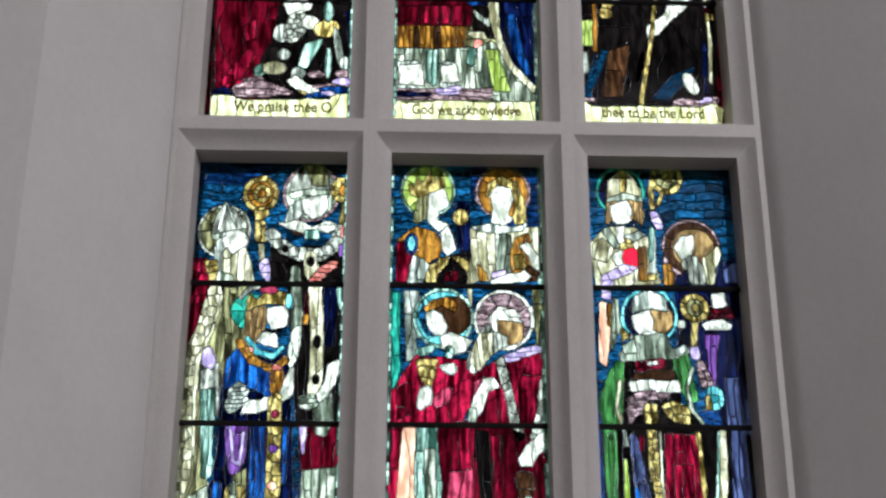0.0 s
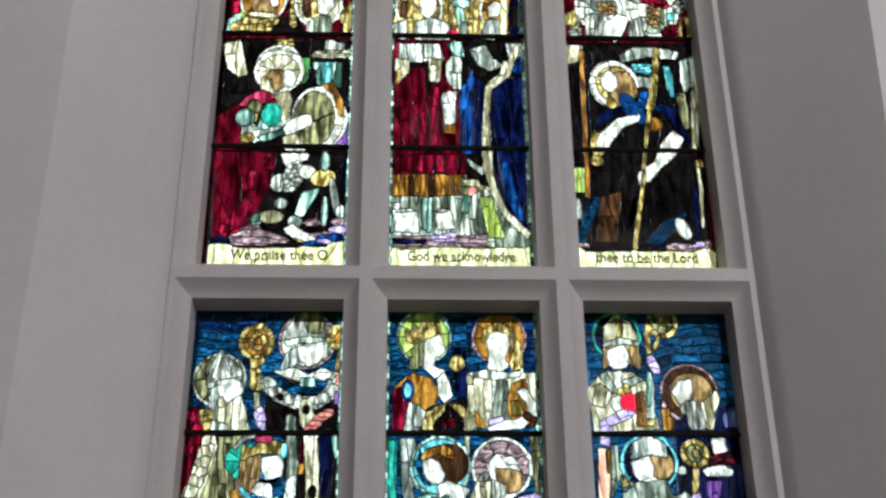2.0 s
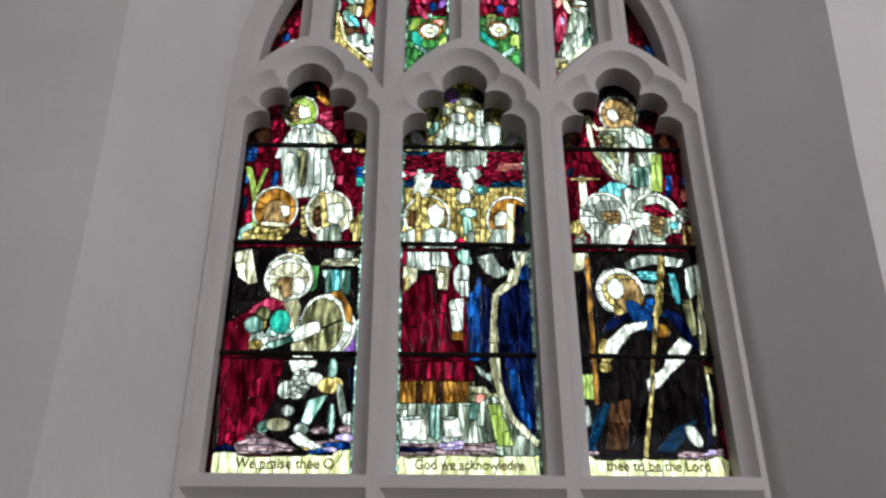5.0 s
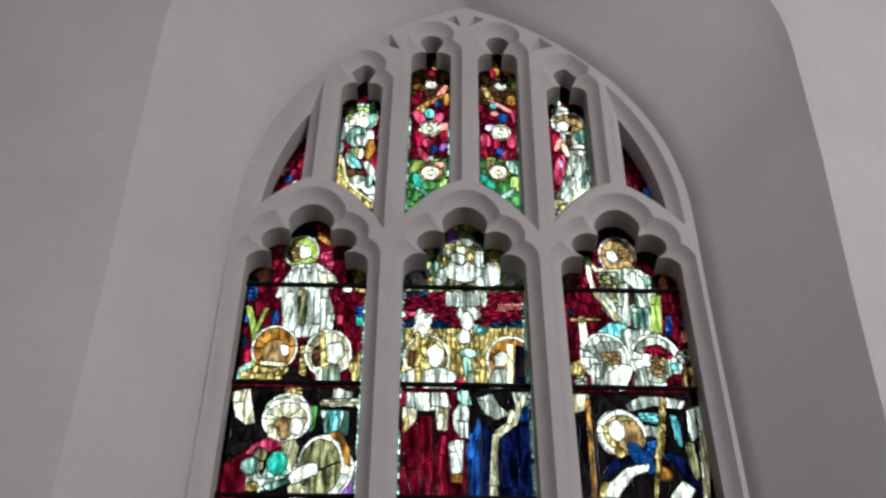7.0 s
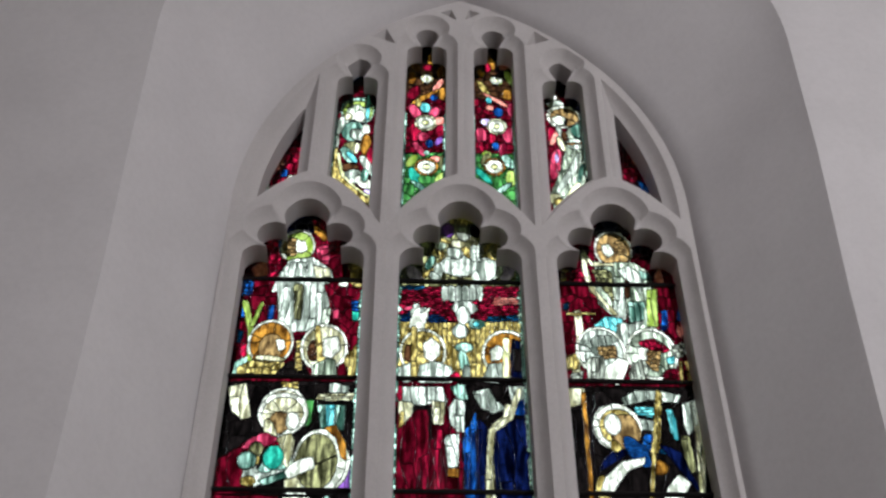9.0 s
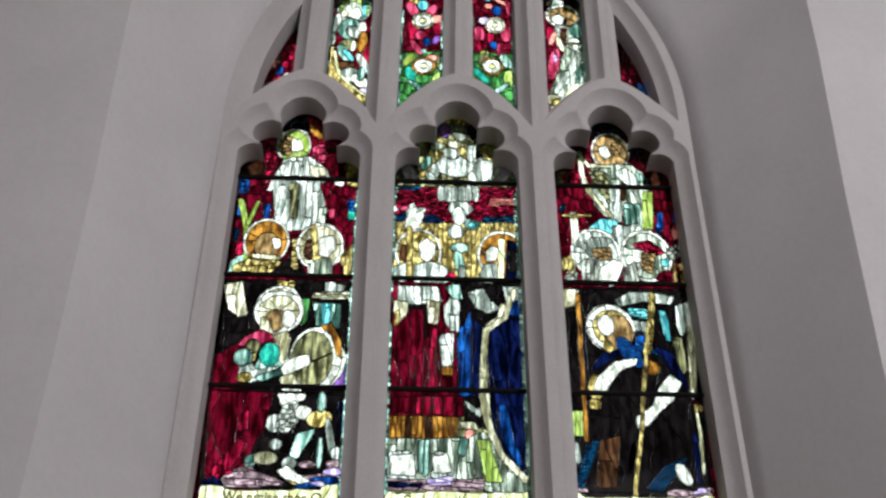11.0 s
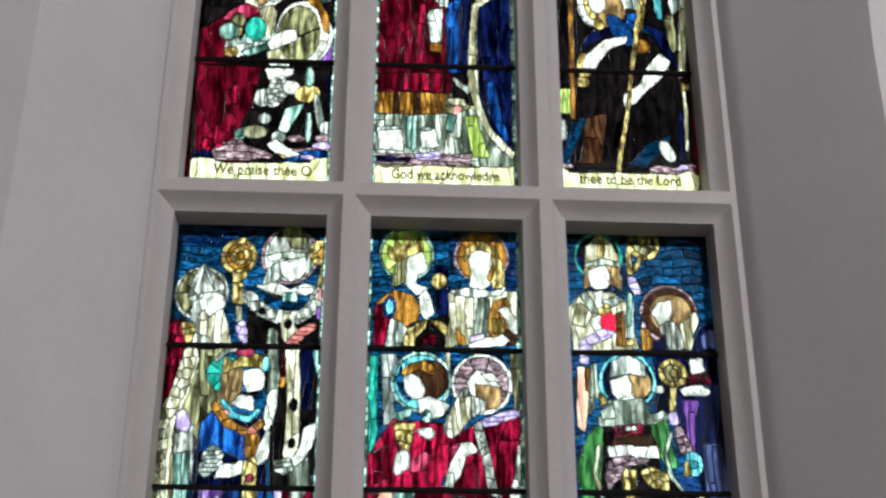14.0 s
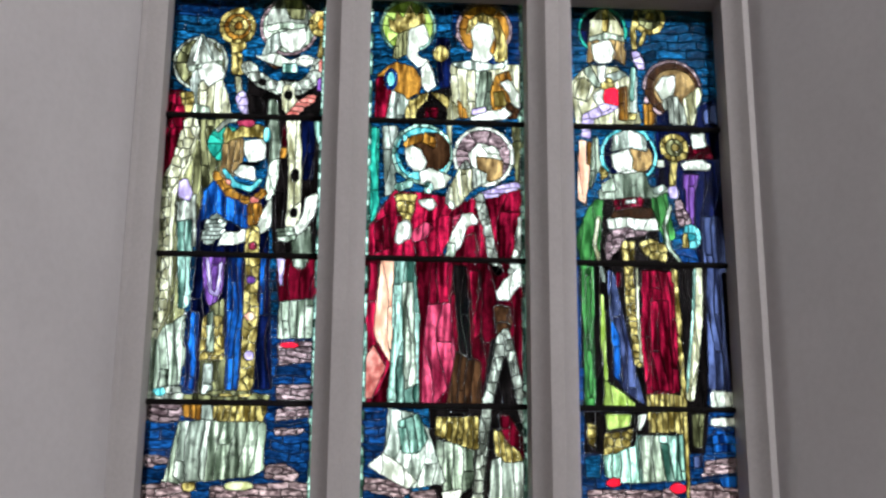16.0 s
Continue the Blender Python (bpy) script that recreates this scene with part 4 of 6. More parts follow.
art.poly("ruby", "v", 27, -48, 2402, 23, 2403, 19, 2243, -59, 2232)
art.poly("brown", "v", 15, 36, 2077, 121, 2039, 122, 1893, 6, 1892)
art.poly("black", "v", 24, 23, 2373, 74, 2374, 90, 2039, 48, 2077)
art.poly("ruby", "v", 24, 82, 2354, 121, 2354, 121, 2137, 98, 2117)
art.poly("brown", "c", 35, 157, 2236, 220, 2237, 231, 2158, 180, 2118)
art.poly("black", "v", 30, 157, 2118, 231, 2119, 276, 1887, 122, 1885)
art.band("grey", "c", 35, 32, 269, 2549, 256, 2437, 230, 2356)
art.band("grey", "c", 35, 34, 117, 2614, 141, 2516, 165, 2395, 181, 2355)
art.band("grey", "c", 32, 33, 205, 2138, 234, 2021, 264, 1887, 290, 1754, 298, 1679)
art.band("grey", "c", 35, 35, 192, 2118, 168, 2001, 141, 1886, 125, 1734, 103, 1547)
art.poly("plain", "v", 39, 172, 2275, 200, 2324, 248, 2364, 280, 2381, 279, 2325, 243, 2292, 220, 2252, 184, 2252)
art.band("cream", "n", 1, 8, 263, 2307, 271, 2237, 255, 2227)
art.poly("wine", "v", 24, 179, 1867, 218, 1858, 287, 1744, 246, 1706, 198, 1753)
art.poly("gold", "v", 12, -32, 1853, 114, 1855, 114, 1745, 64, 1748, 18, 1770, -35, 1793)
art.poly("gold", "v", 14, 164, 1813, 191, 1806, 210, 1768, 248, 1742, 263, 1712, 194, 1704, 164, 1734)
art.poly("greenish", "v", 23, -28, 1778, 26, 1767, 102, 1741, 95, 1629, 65, 1606, 0, 1606, -31, 1676)
art.poly("white", "v", 27, 156, 1711, 190, 1723, 198, 1700, 271, 1705, 290, 1641, 285, 1567, 144, 1566)
art.poly("white", "v", 27, -189, 1878, -90, 1864, -47, 1789, 4, 1639, -98, 1616, -163, 1645, -247, 1697, -199, 1738)
art.poly("mint", "v", 23, -158, 1835, -90, 1860, -51, 1781, -84, 1732, -142, 1731)
art.poly("plain", "v", 51, -255, 1689, -202, 1731, -141, 1694, -87, 1639, -125, 1616, -182, 1645)
art.poly("mauve", "h", 22, -269, 1652, -182, 1645, -106, 1609, -139, 1583, -268, 1608)
art.poly("mauve", "n", 1, -117, 1605, -30, 1617, -19, 1587, -49, 1565, -105, 1568)
art.poly("plain", "n", 1, -11, 1606, 65, 1617, 50, 1584, -3, 1583)
art.poly("mauve", "h", 24, -275, 1554, 27, 1547, 27, 1492, -273, 1490)
art = LOWER[2]
art.lay(art.X < 9, "lagoon", "h", 34)
art.poly("cobalt", "h", 36, -291, 2440, 434, 2452, 385, 1442, -305, 1438)
art.halo("emerald", "navy", 3, -140, 3269, 91, 96)
art.poly("hair", "v", 15, -193, 3228, -63, 3245, -58, 3132, -94, 3157, -186, 3146, -203, 3128)
art.poly("cream", "n", 1, -192, 3245, -183, 3311, -132, 3366, -87, 3323, -59, 3253, -130, 3265)
art.poly("gold", "n", 1, -140, 3348, -127, 3366, -115, 3344, -117, 3265, -142, 3264)
art.poly("greenish", "n", 1, -192, 3241, -130, 3265, -59, 3245, -60, 3227, -130, 3243, -193, 3224)
art.poly("plain", "n", 1, -185, 3215, -109, 3230, -98, 3187, -115, 3143, -161, 3138, -177, 3167)
art.poly("cream", "v", 47, -261, 3066, -207, 3128, -95, 3131, -50, 3093, -6, 2910, -247, 2900)
art.poly("cream", "v", 27, -249, 3066, -212, 3089, -171, 3047, -201, 2990, -254, 3006)
art.poly("greenish", "n", 1, -219, 3114, -186, 3128, -150, 3052, -171, 3042)
art.poly("plain", "n", 1, -165, 3129, -128, 3138, -138, 3073, -159, 3060)
art.poly("white", "n", 1, -137, 3095, -75, 3118, -50, 3101, -121, 3057)
art.poly("gold", "c", 18, -155, 3043, -138, 3078, -121, 3091, -93, 3053, -110, 3035)
art.oval("plain", "n", 1, -155, 3009, 26, 27)
art.oval("crimson", "n", 1, -110, 3010, 35, 36)
art.poly("amber", "v", 15, -87, 3049, -55, 3058, -55, 2921, -92, 2921)
art.poly("white", "v", 20, -41, 3136, -17, 3124, -25, 2943, -54, 2943)
art.poly("mint", "v", 31, -41, 3132, -21, 3124, -32, 2994, -49, 2994)
art.poly("gold", "n", 1, -54, 2951, -25, 2952, -26, 2926, -55, 2926)
art.poly("lilac", "c", 32, -222, 2939, -181, 2965, -139, 2988, -86, 2976, -120, 2950, -178, 2927, -195, 2846, -232, 2858)
art.oval("gold", "r", 6, 33, 3326, 62, 66)
art.oval("olive", "r", 4, 35, 3326, 41, 44)
art.oval("gold", "n", 1, 39, 3331, 20, 22)
art.band("gold", "v", 39, 23, -11, 3347, -25, 3281, -27, 3211)
art.band("gold", "n", 1, 17, 17, 3269, -1, 3220)
art.poly("lilac", "c", 22, -44, 3193, -10, 3202, 9, 3151, 12, 3120, -12, 3120, -36, 3162)
art.halo("mauve", "brown", 5, 110, 3049, 109, 114)
art.poly("mauve", "c", 27, 6, 3051, 25, 2974, 69, 2933, 36, 2932, 5, 2995)
art.oval("hair", "n", 1, 118, 3050, 78, 77)
art.poly("plain", "n", 1, 44, 3052, 74, 3100, 124, 3102, 122, 3054, 100, 2998, 67, 3005)
art.poly("grey", "v", 14, 67, 2997, 101, 3023, 130, 3020, 153, 2969, 155, 2914, 105, 2908, 82, 2946)
art.poly("cream", "v", 20, 146, 3012, 205, 3056, 221, 3035, 194, 2970, 179, 2910, 159, 2909)
art.poly("amber", "v", 15, 0, 2987, 29, 2987, 44, 2907, 2, 2906)
art.poly("navy", "n", 1, 44, 2932, 87, 2967, 93, 2908, 44, 2907)
art.poly("navy", "v", 27, 184, 2910, 211, 2992, 254, 3014, 303, 2990, 310, 2866, 310, 2389, 314, 1943, 184, 1942, 185, 2387, 98, 2673, 37, 2672, 43, 2892)
art.poly("slate", "v", 21, 219, 2966, 257, 2997, 298, 2972, 295, 2919, 221, 2917)
art.poly("wine", "c", 30, 165, 2842, 231, 2843, 249, 2785, 142, 2778)
art.poly("plain", "n", 1, 170, 2880, 220, 2885, 226, 2830, 176, 2821)
art.poly("slate", "v", 18, 249, 2780, 303, 2807, 302, 2677, 257, 2676)
art.poly("plain", "n", 1, 125, 2765, 204, 2784, 240, 2763, 231, 2742, 141, 2740)
art.poly("purple", "v", 14, 128, 2728, 193, 2725, 174, 2654, 166, 2534, 142, 2546, 142, 2653)
art.poly("slate", "v", 18, 192, 2571, 257, 2572, 282, 2389, 271, 1952, 188, 1951)
art.poly("black", "v", 21, 253, 2368, 317, 2369, 323, 1953, 263, 1943)
art.poly("salmon", "v", 24, -240, 2845, -187, 2838, -197, 2729, -220, 2600, -244, 2625)
art.poly("amber", "v", 14, -212, 2838, -183, 2838, -189, 2750, -209, 2750)
art.poly("greenish", "v", 18, -187, 2855, -167, 2855, -165, 2751, -191, 2667, -207, 2667)
art.poly("gold", "c", 24, -164, 2771, -131, 2781, -129, 2710, -162, 2692)
art.halo("turquoise", "navy", 6, -58, 2791, 102, 104)
art.oval("hair", "n", 1, -17, 2783, 44, 54)
art.poly("white", "n", 1, -123, 2798, -113, 2865, -60, 2892, 1, 2868, 12, 2805, -61, 2820)
art.poly("plain", "n", 1, -123, 2793, -57, 2812, -42, 2774, -55, 2728, -92, 2719, -116, 2743)
art.poly("plain", "v", 51, -112, 2723, -39, 2737, -7, 2696, -17, 2646, -106, 2640)
art.poly("greenish", "n", 1, -175, 2651, -121, 2718, -2, 2729, 16, 2671, 81, 2668, 72, 2643, -163, 2614)
art.poly("greenish", "v", 43, -162, 2680, -117, 2710, -106, 2656, -163, 2647)
art.poly("white", "n", 1, 20, 2663, 62, 2689, 77, 2672, 32, 2642)
art.poly("plain", "n", 1, 40, 2776, 72, 2777, 71, 2747, 39, 2747)
art.poly("green", "v", 26, -254, 2481, -216, 2580, -183, 2626, -155, 2622, -136, 2557, -170, 2483, -180, 2397, -243, 2396)
art.poly("green", "v", 22, 11, 2630, 73, 2656, 96, 2487, 63, 2466, 40, 2527)
art.poly("black", "c", 35, -155, 2626, 15, 2630, 43, 2466, 109, 2402, -172, 2397)
art.poly("ruby", "v", 21, -115, 2627, -13, 2637, -19, 2584, -116, 2578)
art.poly("white", "v", 14, -86, 2624, -38, 2629, -38, 2612, -87, 2607)
art.poly("brown", "n", 1, -120, 2582, -46, 2600, 14, 2597, 33, 2556, -136, 2553)
art.poly("plain", "v", 33, -144, 2557, -52, 2558, -52, 2521, -141, 2516)
art.poly("plain", "v", 39, -48, 2550, 33, 2560, 32, 2515, -49, 2513)
art.poly("mauve", "c", 35, -145, 2499, -105, 2516, -64, 2538, -53, 2517, 4, 2510, -9, 2494, -82, 2484, -107, 2443, -148, 2398, -155, 2442)
art.poly("gold", "c", 30, -94, 2474, -46, 2475, -48, 2400, -96, 2399)
art.poly("gold", "c", 27, -34, 2469, 11, 2486, 70, 2446, 61, 2401, -11, 2412)
art.band("cream", "v", 43, 14, -172, 2556, -190, 2462, -168, 2361, -153, 2321)
art.band("greenish", "n", 1, 14, 87, 2606, 57, 2528, 78, 2446, 109, 2406)
art.poly("mauve", "c", 27, 97, 2640, 125, 2632, 158, 2550, 149, 2509, 113, 2529, 99, 2578)
art.oval("turquoise", "c", 24, 157, 2497, 32, 45)
art.poly("gold", "n", 1, 125, 2508, 141, 2509, 143, 2456, 119, 2455)
art.oval("gold", "r", 6, 107, 2824, 53, 54)
art.oval("olive", "n", 1, 107, 2824, 32, 33)
art.oval("gold", "n", 1, 111, 2824, 16, 16)
art.poly("gold", "v", 24, 88, 2769, 117, 2769, 106, 2681, 86, 2681)
art.poly("lilac", "n", 1, 77, 2668, 110, 2685, 117, 2640, 84, 2631)
art.poly("black", "v", 33, -248, 2384, 201, 2392, 182, 1886, -240, 1881)
art.poly("green", "v", 18, -240, 2380, -196, 2381, -201, 1897, -236, 1897)
art.poly("green", "v", 14, -224, 2370, -204, 2371, -208, 1928, -224, 1928)
art.poly("lime", "v", 14, -178, 2281, -162, 2281, -156, 1986, -169, 1928, -177, 2123)
art.poly("lime", "v", 36, -168, 1986, -102, 1940, -64, 1906, -78, 1829, -164, 1809, -174, 1890)
art.poly("slate", "v", 21, -148, 2370, -124, 2362, -96, 2203, -65, 2046, -29, 1899, -95, 1941, -140, 2006)
art.poly("blue", "v", 18, -144, 2202, -113, 2143, -106, 1968, -136, 1998)
art.poly("white", "n", 1, -176, 2381, -160, 2382, -153, 2321, -169, 2321)
art.poly("ruby", "n", 1, -120, 2362, -100, 2362, -102, 2306, -118, 2306)
art.band("gold", "c", 20, 36, -72, 2375, -71, 2243, -58, 2164, -49, 2046)
art.band("cream", "v", 78, 10, -44, 2375, -45, 2203, -37, 2046)
art.poly("ruby", "v", 24, -28, 2372, 92, 2366, 90, 1946, -24, 1937, -39, 2124)
art.poly("ruby", "v", 27, -3, 2264, 64, 2265, 66, 1950, -4, 1949)
art.poly("gold", "n", 1, 76, 2377, 96, 2378, 90, 2325, 78, 2325)
art.band("cream", "v", 31, 30, 172, 2375, 166, 2206, 150, 2088, 125, 1931)
art.band("mint", "n", 1, 10, 160, 2375, 146, 2206, 125, 2048, 114, 1951)
art.poly("gold", "v", 12, -28, 1937, 105, 1939, 104, 1889, -26, 1887)
art.poly("amber", "v", 14, -26, 1880, 103, 1881, 101, 1808, -20, 1807)
art.poly("black", "v", 33, -240, 1877, 186, 1882, 165, 1740, -243, 1737)
art.poly("lime", "n", 1, -170, 1870, -77, 1871, -86, 1829, -164, 1813)
art.poly("gold", "v", 14, -26, 1876, 99, 1877, 93, 1808, -20, 1807)
art.poly("plain", "n", 1, -61, 1868, -26, 1872, -39, 1833, -59, 1810)
art.poly("gold", "c", 24, -233, 1839, -198, 1832, -204, 1756, -230, 1767)
art.poly("gold", "c", 24, -179, 1805, -74, 1822, -83, 1764, -130, 1745, -158, 1726, -177, 1737)
art.poly("olive", "v", 18, 127, 1874, 170, 1874, 158, 1759, 127, 1759)
art.poly("mint", "v", 21, -181, 1726, -126, 1741, -72, 1765, -63, 1799, 97, 1800, 107, 1653, 6, 1644, -110, 1640, -175, 1662)
art.poly("greenish", "v", 27, -59, 1795, 11, 1796, 26, 1648, -52, 1644)
art.band("gold", "v", 90, 16, 92, 2370, 96, 2126, 104, 1893, 104, 1552)
art.oval("crimson", "n", 1, -148, 1641, 26, 14)
art.oval("crimson", "n", 1, 68, 1626, 29, 18)
art.poly("plain", "v", 43, 192, 1948, 259, 1952, 314, 1926, 297, 1902, 194, 1897)
art.poly("plain", "n", 1, 189, 1859, 287, 1867, 326, 1852, 317, 1833, 227, 1832, 188, 1836)
art.poly("slate", "n", 1, 125, 1728, 161, 1740, 155, 1698, 128, 1691)
art.poly("mauve", "h", 31, 164, 1717, 321, 1741, 315, 1692, 260, 1680, 146, 1664)
art.poly("mauve", "h", 29, 107, 1634, 181, 1649, 296, 1613, 275, 1590, 109, 1589)
art.poly("mauve", "h", 24, -237, 1620, -168, 1621, 44, 1618, 82, 1589, -234, 1587)
art.poly("mauve", "h", 26, -188, 1568, 313, 1571, 310, 1497, -189, 1494)
art.poly("lagoon", "n", 1, -243, 1725, -188, 1737, -190, 1658, -240, 1658)
art.poly("blue", "h", 29, 195, 1820, 321, 1822, 325, 1741, 192, 1740)
art.poly("blue", "n", 1, 205, 1661, 271, 1673, 285, 1631, 219, 1631)
art = UPPER[0]
art.lay(art.X < 9, "wine", "c", 62)
art.poly("navy", "c", 49, -119, 5480, -100, 5590, 1, 5675, 100, 5595, 105, 5484, 28, 5454, -77, 5451)
art.poly("ruby", "c", 35, 9, 5556, 75, 5557, 134, 5430, 241, 5397, 204, 5325, 85, 5376)
art.poly("amber", "n", 1, 24, 5519, 107, 5448, 83, 5412, 33, 5465)
art.poly("ruby", "c", 32, -204, 5406, -129, 5443, -100, 5232, -159, 5163, -212, 5196)
art.poly("coral", "n", 1, -241, 5230, -179, 5293, -156, 5197, -211, 5179)
art.poly("rose", "c", 30, 46, 5375, 110, 5394, 116, 5271, 66, 5253)
art.poly("blue", "n", 1, -131, 5407, -101, 5426, -90, 5337, -120, 5329)
art.poly("blue", "c", 22, -275, 5154, -220, 5169, -217, 5081, -261, 5060)
art.poly("blue", "n", 1, -256, 5011, -222, 5022, -220, 4947, -255, 4946)
art.poly("blue", "n", 1, -141, 5013, -112, 5023, -109, 4916, -138, 4916)
art.poly("gold", "c", 30, 199, 5273, 270, 5291, 276, 5120, 225, 5136)
art.poly("blue", "c", 16, 218, 5052, 273, 5063, 273, 4923, 228, 4932)
art.poly("rose", "n", 1, 145, 4995, 175, 5002, 178, 4944, 148, 4943)
art.poly("emerald", "n", 1, 236, 4987, 271, 4988, 270, 4945, 237, 4945)
art.poly("plain", "n", 1, 162, 5162, 204, 5156, 205, 5129, 164, 5135)
art.poly("ruby", "n", 1, 199, 5136, 251, 5120, 243, 5069, 207, 5075)
art.poly("lagoon", "n", 1, -264, 4882, -233, 4866, -236, 4797, -261, 4803)
art.poly("ruby", "n", 1, -239, 4778, -212, 4804, -205, 4726, -234, 4726)
art.poly("mint", "v", 35, -255, 4695, -196, 4736, -210, 4620, -258, 4620)
art.halo("plain", "lime", 4, -38, 5373, 80, 109)
art.oval("hair", "c", 19, -66, 5373, 44, 63)
art.poly("plain", "n", 1, -48, 5416, -6, 5410, 8, 5353, -22, 5331, -44, 5352)
art.poly("white", "v", 21, -122, 5157, -93, 5239, -66, 5295, 36, 5311, 123, 5237, 142, 5162, 97, 5140, 128, 5034, 126, 4872, -85, 4863, -108, 5096, -137, 5089)
art.poly("white", "v", 23, -98, 5232, -55, 5282, 13, 5276, 5, 5193, -71, 5178)
art.poly("cream", "v", 35, 39, 5263, 118, 5236, 126, 5182, 60, 5174)
art.poly("olive", "v", 14, -40, 5145, 5, 5146, 9, 4934, -21, 4934)
art.poly("greenish", "v", 18, 105, 5001, 139, 5008, 130, 4904, 96, 4888)
art.band("lime", "v", 60, 27, -189, 4711, -203, 4867, -227, 4969, -248, 5034)
art.band("lime", "n", 1, 20, -201, 4899, -183, 4970, -168, 5029)
art.halo("plain", "amber", 5, -112, 4805, 100, 128)
art.oval("hair", "n", 1, -108, 4781, 53, 74)
art.poly("plain", "n", 1, -92, 4825, -57, 4825, -44, 4775, -72, 4756)
art.poly("cream", "n", 1, -167, 4736, -75, 4732, -35, 4714, -96, 4688, -169, 4699)
art.poly("gold", "c", 27, -244, 4674, -170, 4712, -44, 4701, -66, 4610, -247, 4608)
art.poly("black", "c", 40, -90, 4616, -25, 4708, 34, 4730, 78, 4613)
art.band("gold", "c", 22, 32, 12, 4807, 21, 4672)
art.halo("plain", "cream", 5, 121, 4784, 102, 130)
art.oval("brown", "c", 22, 83, 4765, 34, 61)
art.poly("plain", "n", 1, 114, 4834, 177, 4848, 195, 4773, 154, 4723, 114, 4735)
art.band("gold", "v", 60, 27, 86, 4891, 110, 4716)
art.poly("gold", "v", 12, 207, 4724, 257, 4805, 284, 4743, 279, 4622, 235, 4627)
art.poly("greenish", "v", 31, 73, 4685, 144, 4729, 173, 4717, 188, 4614, 82, 4613)
art.poly("black", "c", 68, -293, 4595, 289, 4604, 290, 4056, -264, 4050)
art.poly("cream", "v", 43, -271, 4566, -193, 4591, -154, 4416, -190, 4402, -236, 4444)
art.poly("gold", "c", 19, -50, 4593, 35, 4600, 34, 4541, -32, 4546)
art.poly("cream", "h", 12, 101, 4542, 272, 4550, 273, 4503, 103, 4501)
art.poly("white", "v", 39, 155, 4596, 242, 4579, 234, 4544, 153, 4542)
art.poly("mint", "v", 23, 109, 4483, 231, 4485, 228, 4351, 134, 4364)
art.poly("turquoise", "v", 15, 147, 4484, 189, 4485, 190, 4364, 157, 4364)
art.poly("green", "v", 21, 56, 4506, 98, 4507, 91, 4391, 69, 4363)
art.poly("purple", "v", 21, 207, 4199, 284, 4213, 285, 4061, 213, 4066)
art.halo("plain", "cream", 9, -27, 4441, 102, 126)
art.poly("hair", "c", 19, -18, 4418, 28, 4430, 47, 4351, 11, 4328, -19, 4362)
art.poly("grey", "v", 14, -114, 4332, -50, 4407, -13, 4407, -2, 4317, -89, 4310)
art.poly("wine", "v", 45, -255, 4055, -256, 4193, -209, 4270, -153, 4249, -138, 4141, -91, 4057)
art.poly("ruby", "h", 19, -212, 4248, -158, 4309, -45, 4339, -29, 4283, -109, 4271, -173, 4221)
art.poly("gold", "n", 1, -154, 4260, -95, 4272, -102, 4190, -142, 4178)
art.poly("mint", "v", 20, -100, 4168, -70, 4250, -21, 4261, 4, 4169, -75, 4136)
art.poly("greenish", "v", 18, -41, 4283, 27, 4292, 29, 4197, 4, 4164, -21, 4261)
art.oval("plain", "r", 5, 148, 4198, 113, 135)
art.oval("olive", "n", 1, 130, 4193, 100, 124)
art.oval("grey", "c", 16, 129, 4285, 32, 33)
art.poly("amber", "c", 24, 144, 4358, 199, 4376, 239, 4295, 248, 4205, 220, 4213, 198, 4295)
art.band("black", "n", 1, 7, 78, 4149, 220, 4213)
art.poly("white", "v", 23, -175, 4194, -126, 4211, -98, 4147, 4, 4169, 83, 4219, 111, 4198, 104, 4160, 15, 4137, -111, 4088, -164, 4125)
art.poly("plain", "n", 1, 16, 4127, 74, 4138, 115, 3987, 20, 4006)
art.poly("black", "c", 62, -264, 4050, 290, 4056, 292, 3631, -253, 3626)
art.poly("wine", "v", 45, -258, 4034, 5, 4037, -21, 3909, -76, 3785, -122, 3677, -234, 3650)
art.poly("ruby", "n", 1, -65, 4016, 1, 4024, -16, 3955, -64, 3947)
art.poly("ruby", "c", 35, -171, 3963, -88, 3974, -107, 3883, -161, 3858)
art.poly("ruby", "v", 36, -214, 3664, -172, 3745, -120, 3834, -85, 3884, -105, 3765, -152, 3674)
art.poly("grey", "c", 18, -31, 3975, 26, 3991, 89, 3976, 109, 3931, 53, 3910, 19, 3845, -39, 3854, -39, 3909)
art.poly("gold", "n", 1, 78, 4038, 116, 4039, 118, 4002, 80, 4002)
art.poly("cream", "n", 1, 11, 4037, 78, 4043, 81, 3992, 12, 3991)
art.poly("amber", "n", 1, 161, 3957, 222, 3968, 216, 3907, 142, 3896)
art.poly("plain", "n", 1, 106, 3977, 181, 3988, 167, 3916, 110, 3911)
art.poly("mint", "n", 1, 95, 3870, 173, 3886, 139, 3792, 102, 3758, 76, 3767)
art.poly("plain", "n", 1, 68, 3757, 107, 3758, 115, 3695, 172, 3658, 91, 3671, 43, 3685)
art.poly("gold", "n", 1, 47, 3681, 101, 3676, 177, 3653, 92, 3648)
art.poly("plain", "n", 1, -22, 3864, -5, 3925, -19, 3884, -38, 3847)
art.poly("plain", "n", 1, -14, 3810, 36, 3848, 47, 3806, -3, 3786)
art.poly("cream", "v", 39, -50, 3780, 18, 3796, 46, 3767, 23, 3718, -41, 3725)
art.oval("mint", "n", 1, -77, 3742, 21, 24)
art.poly("mint", "v", 18, 156, 4034, 232, 4035, 226, 3978, 163, 3987)
art.poly("white", "v", 23, 199, 3886, 233, 3912, 255, 3813, 283, 3769, 201, 3768)
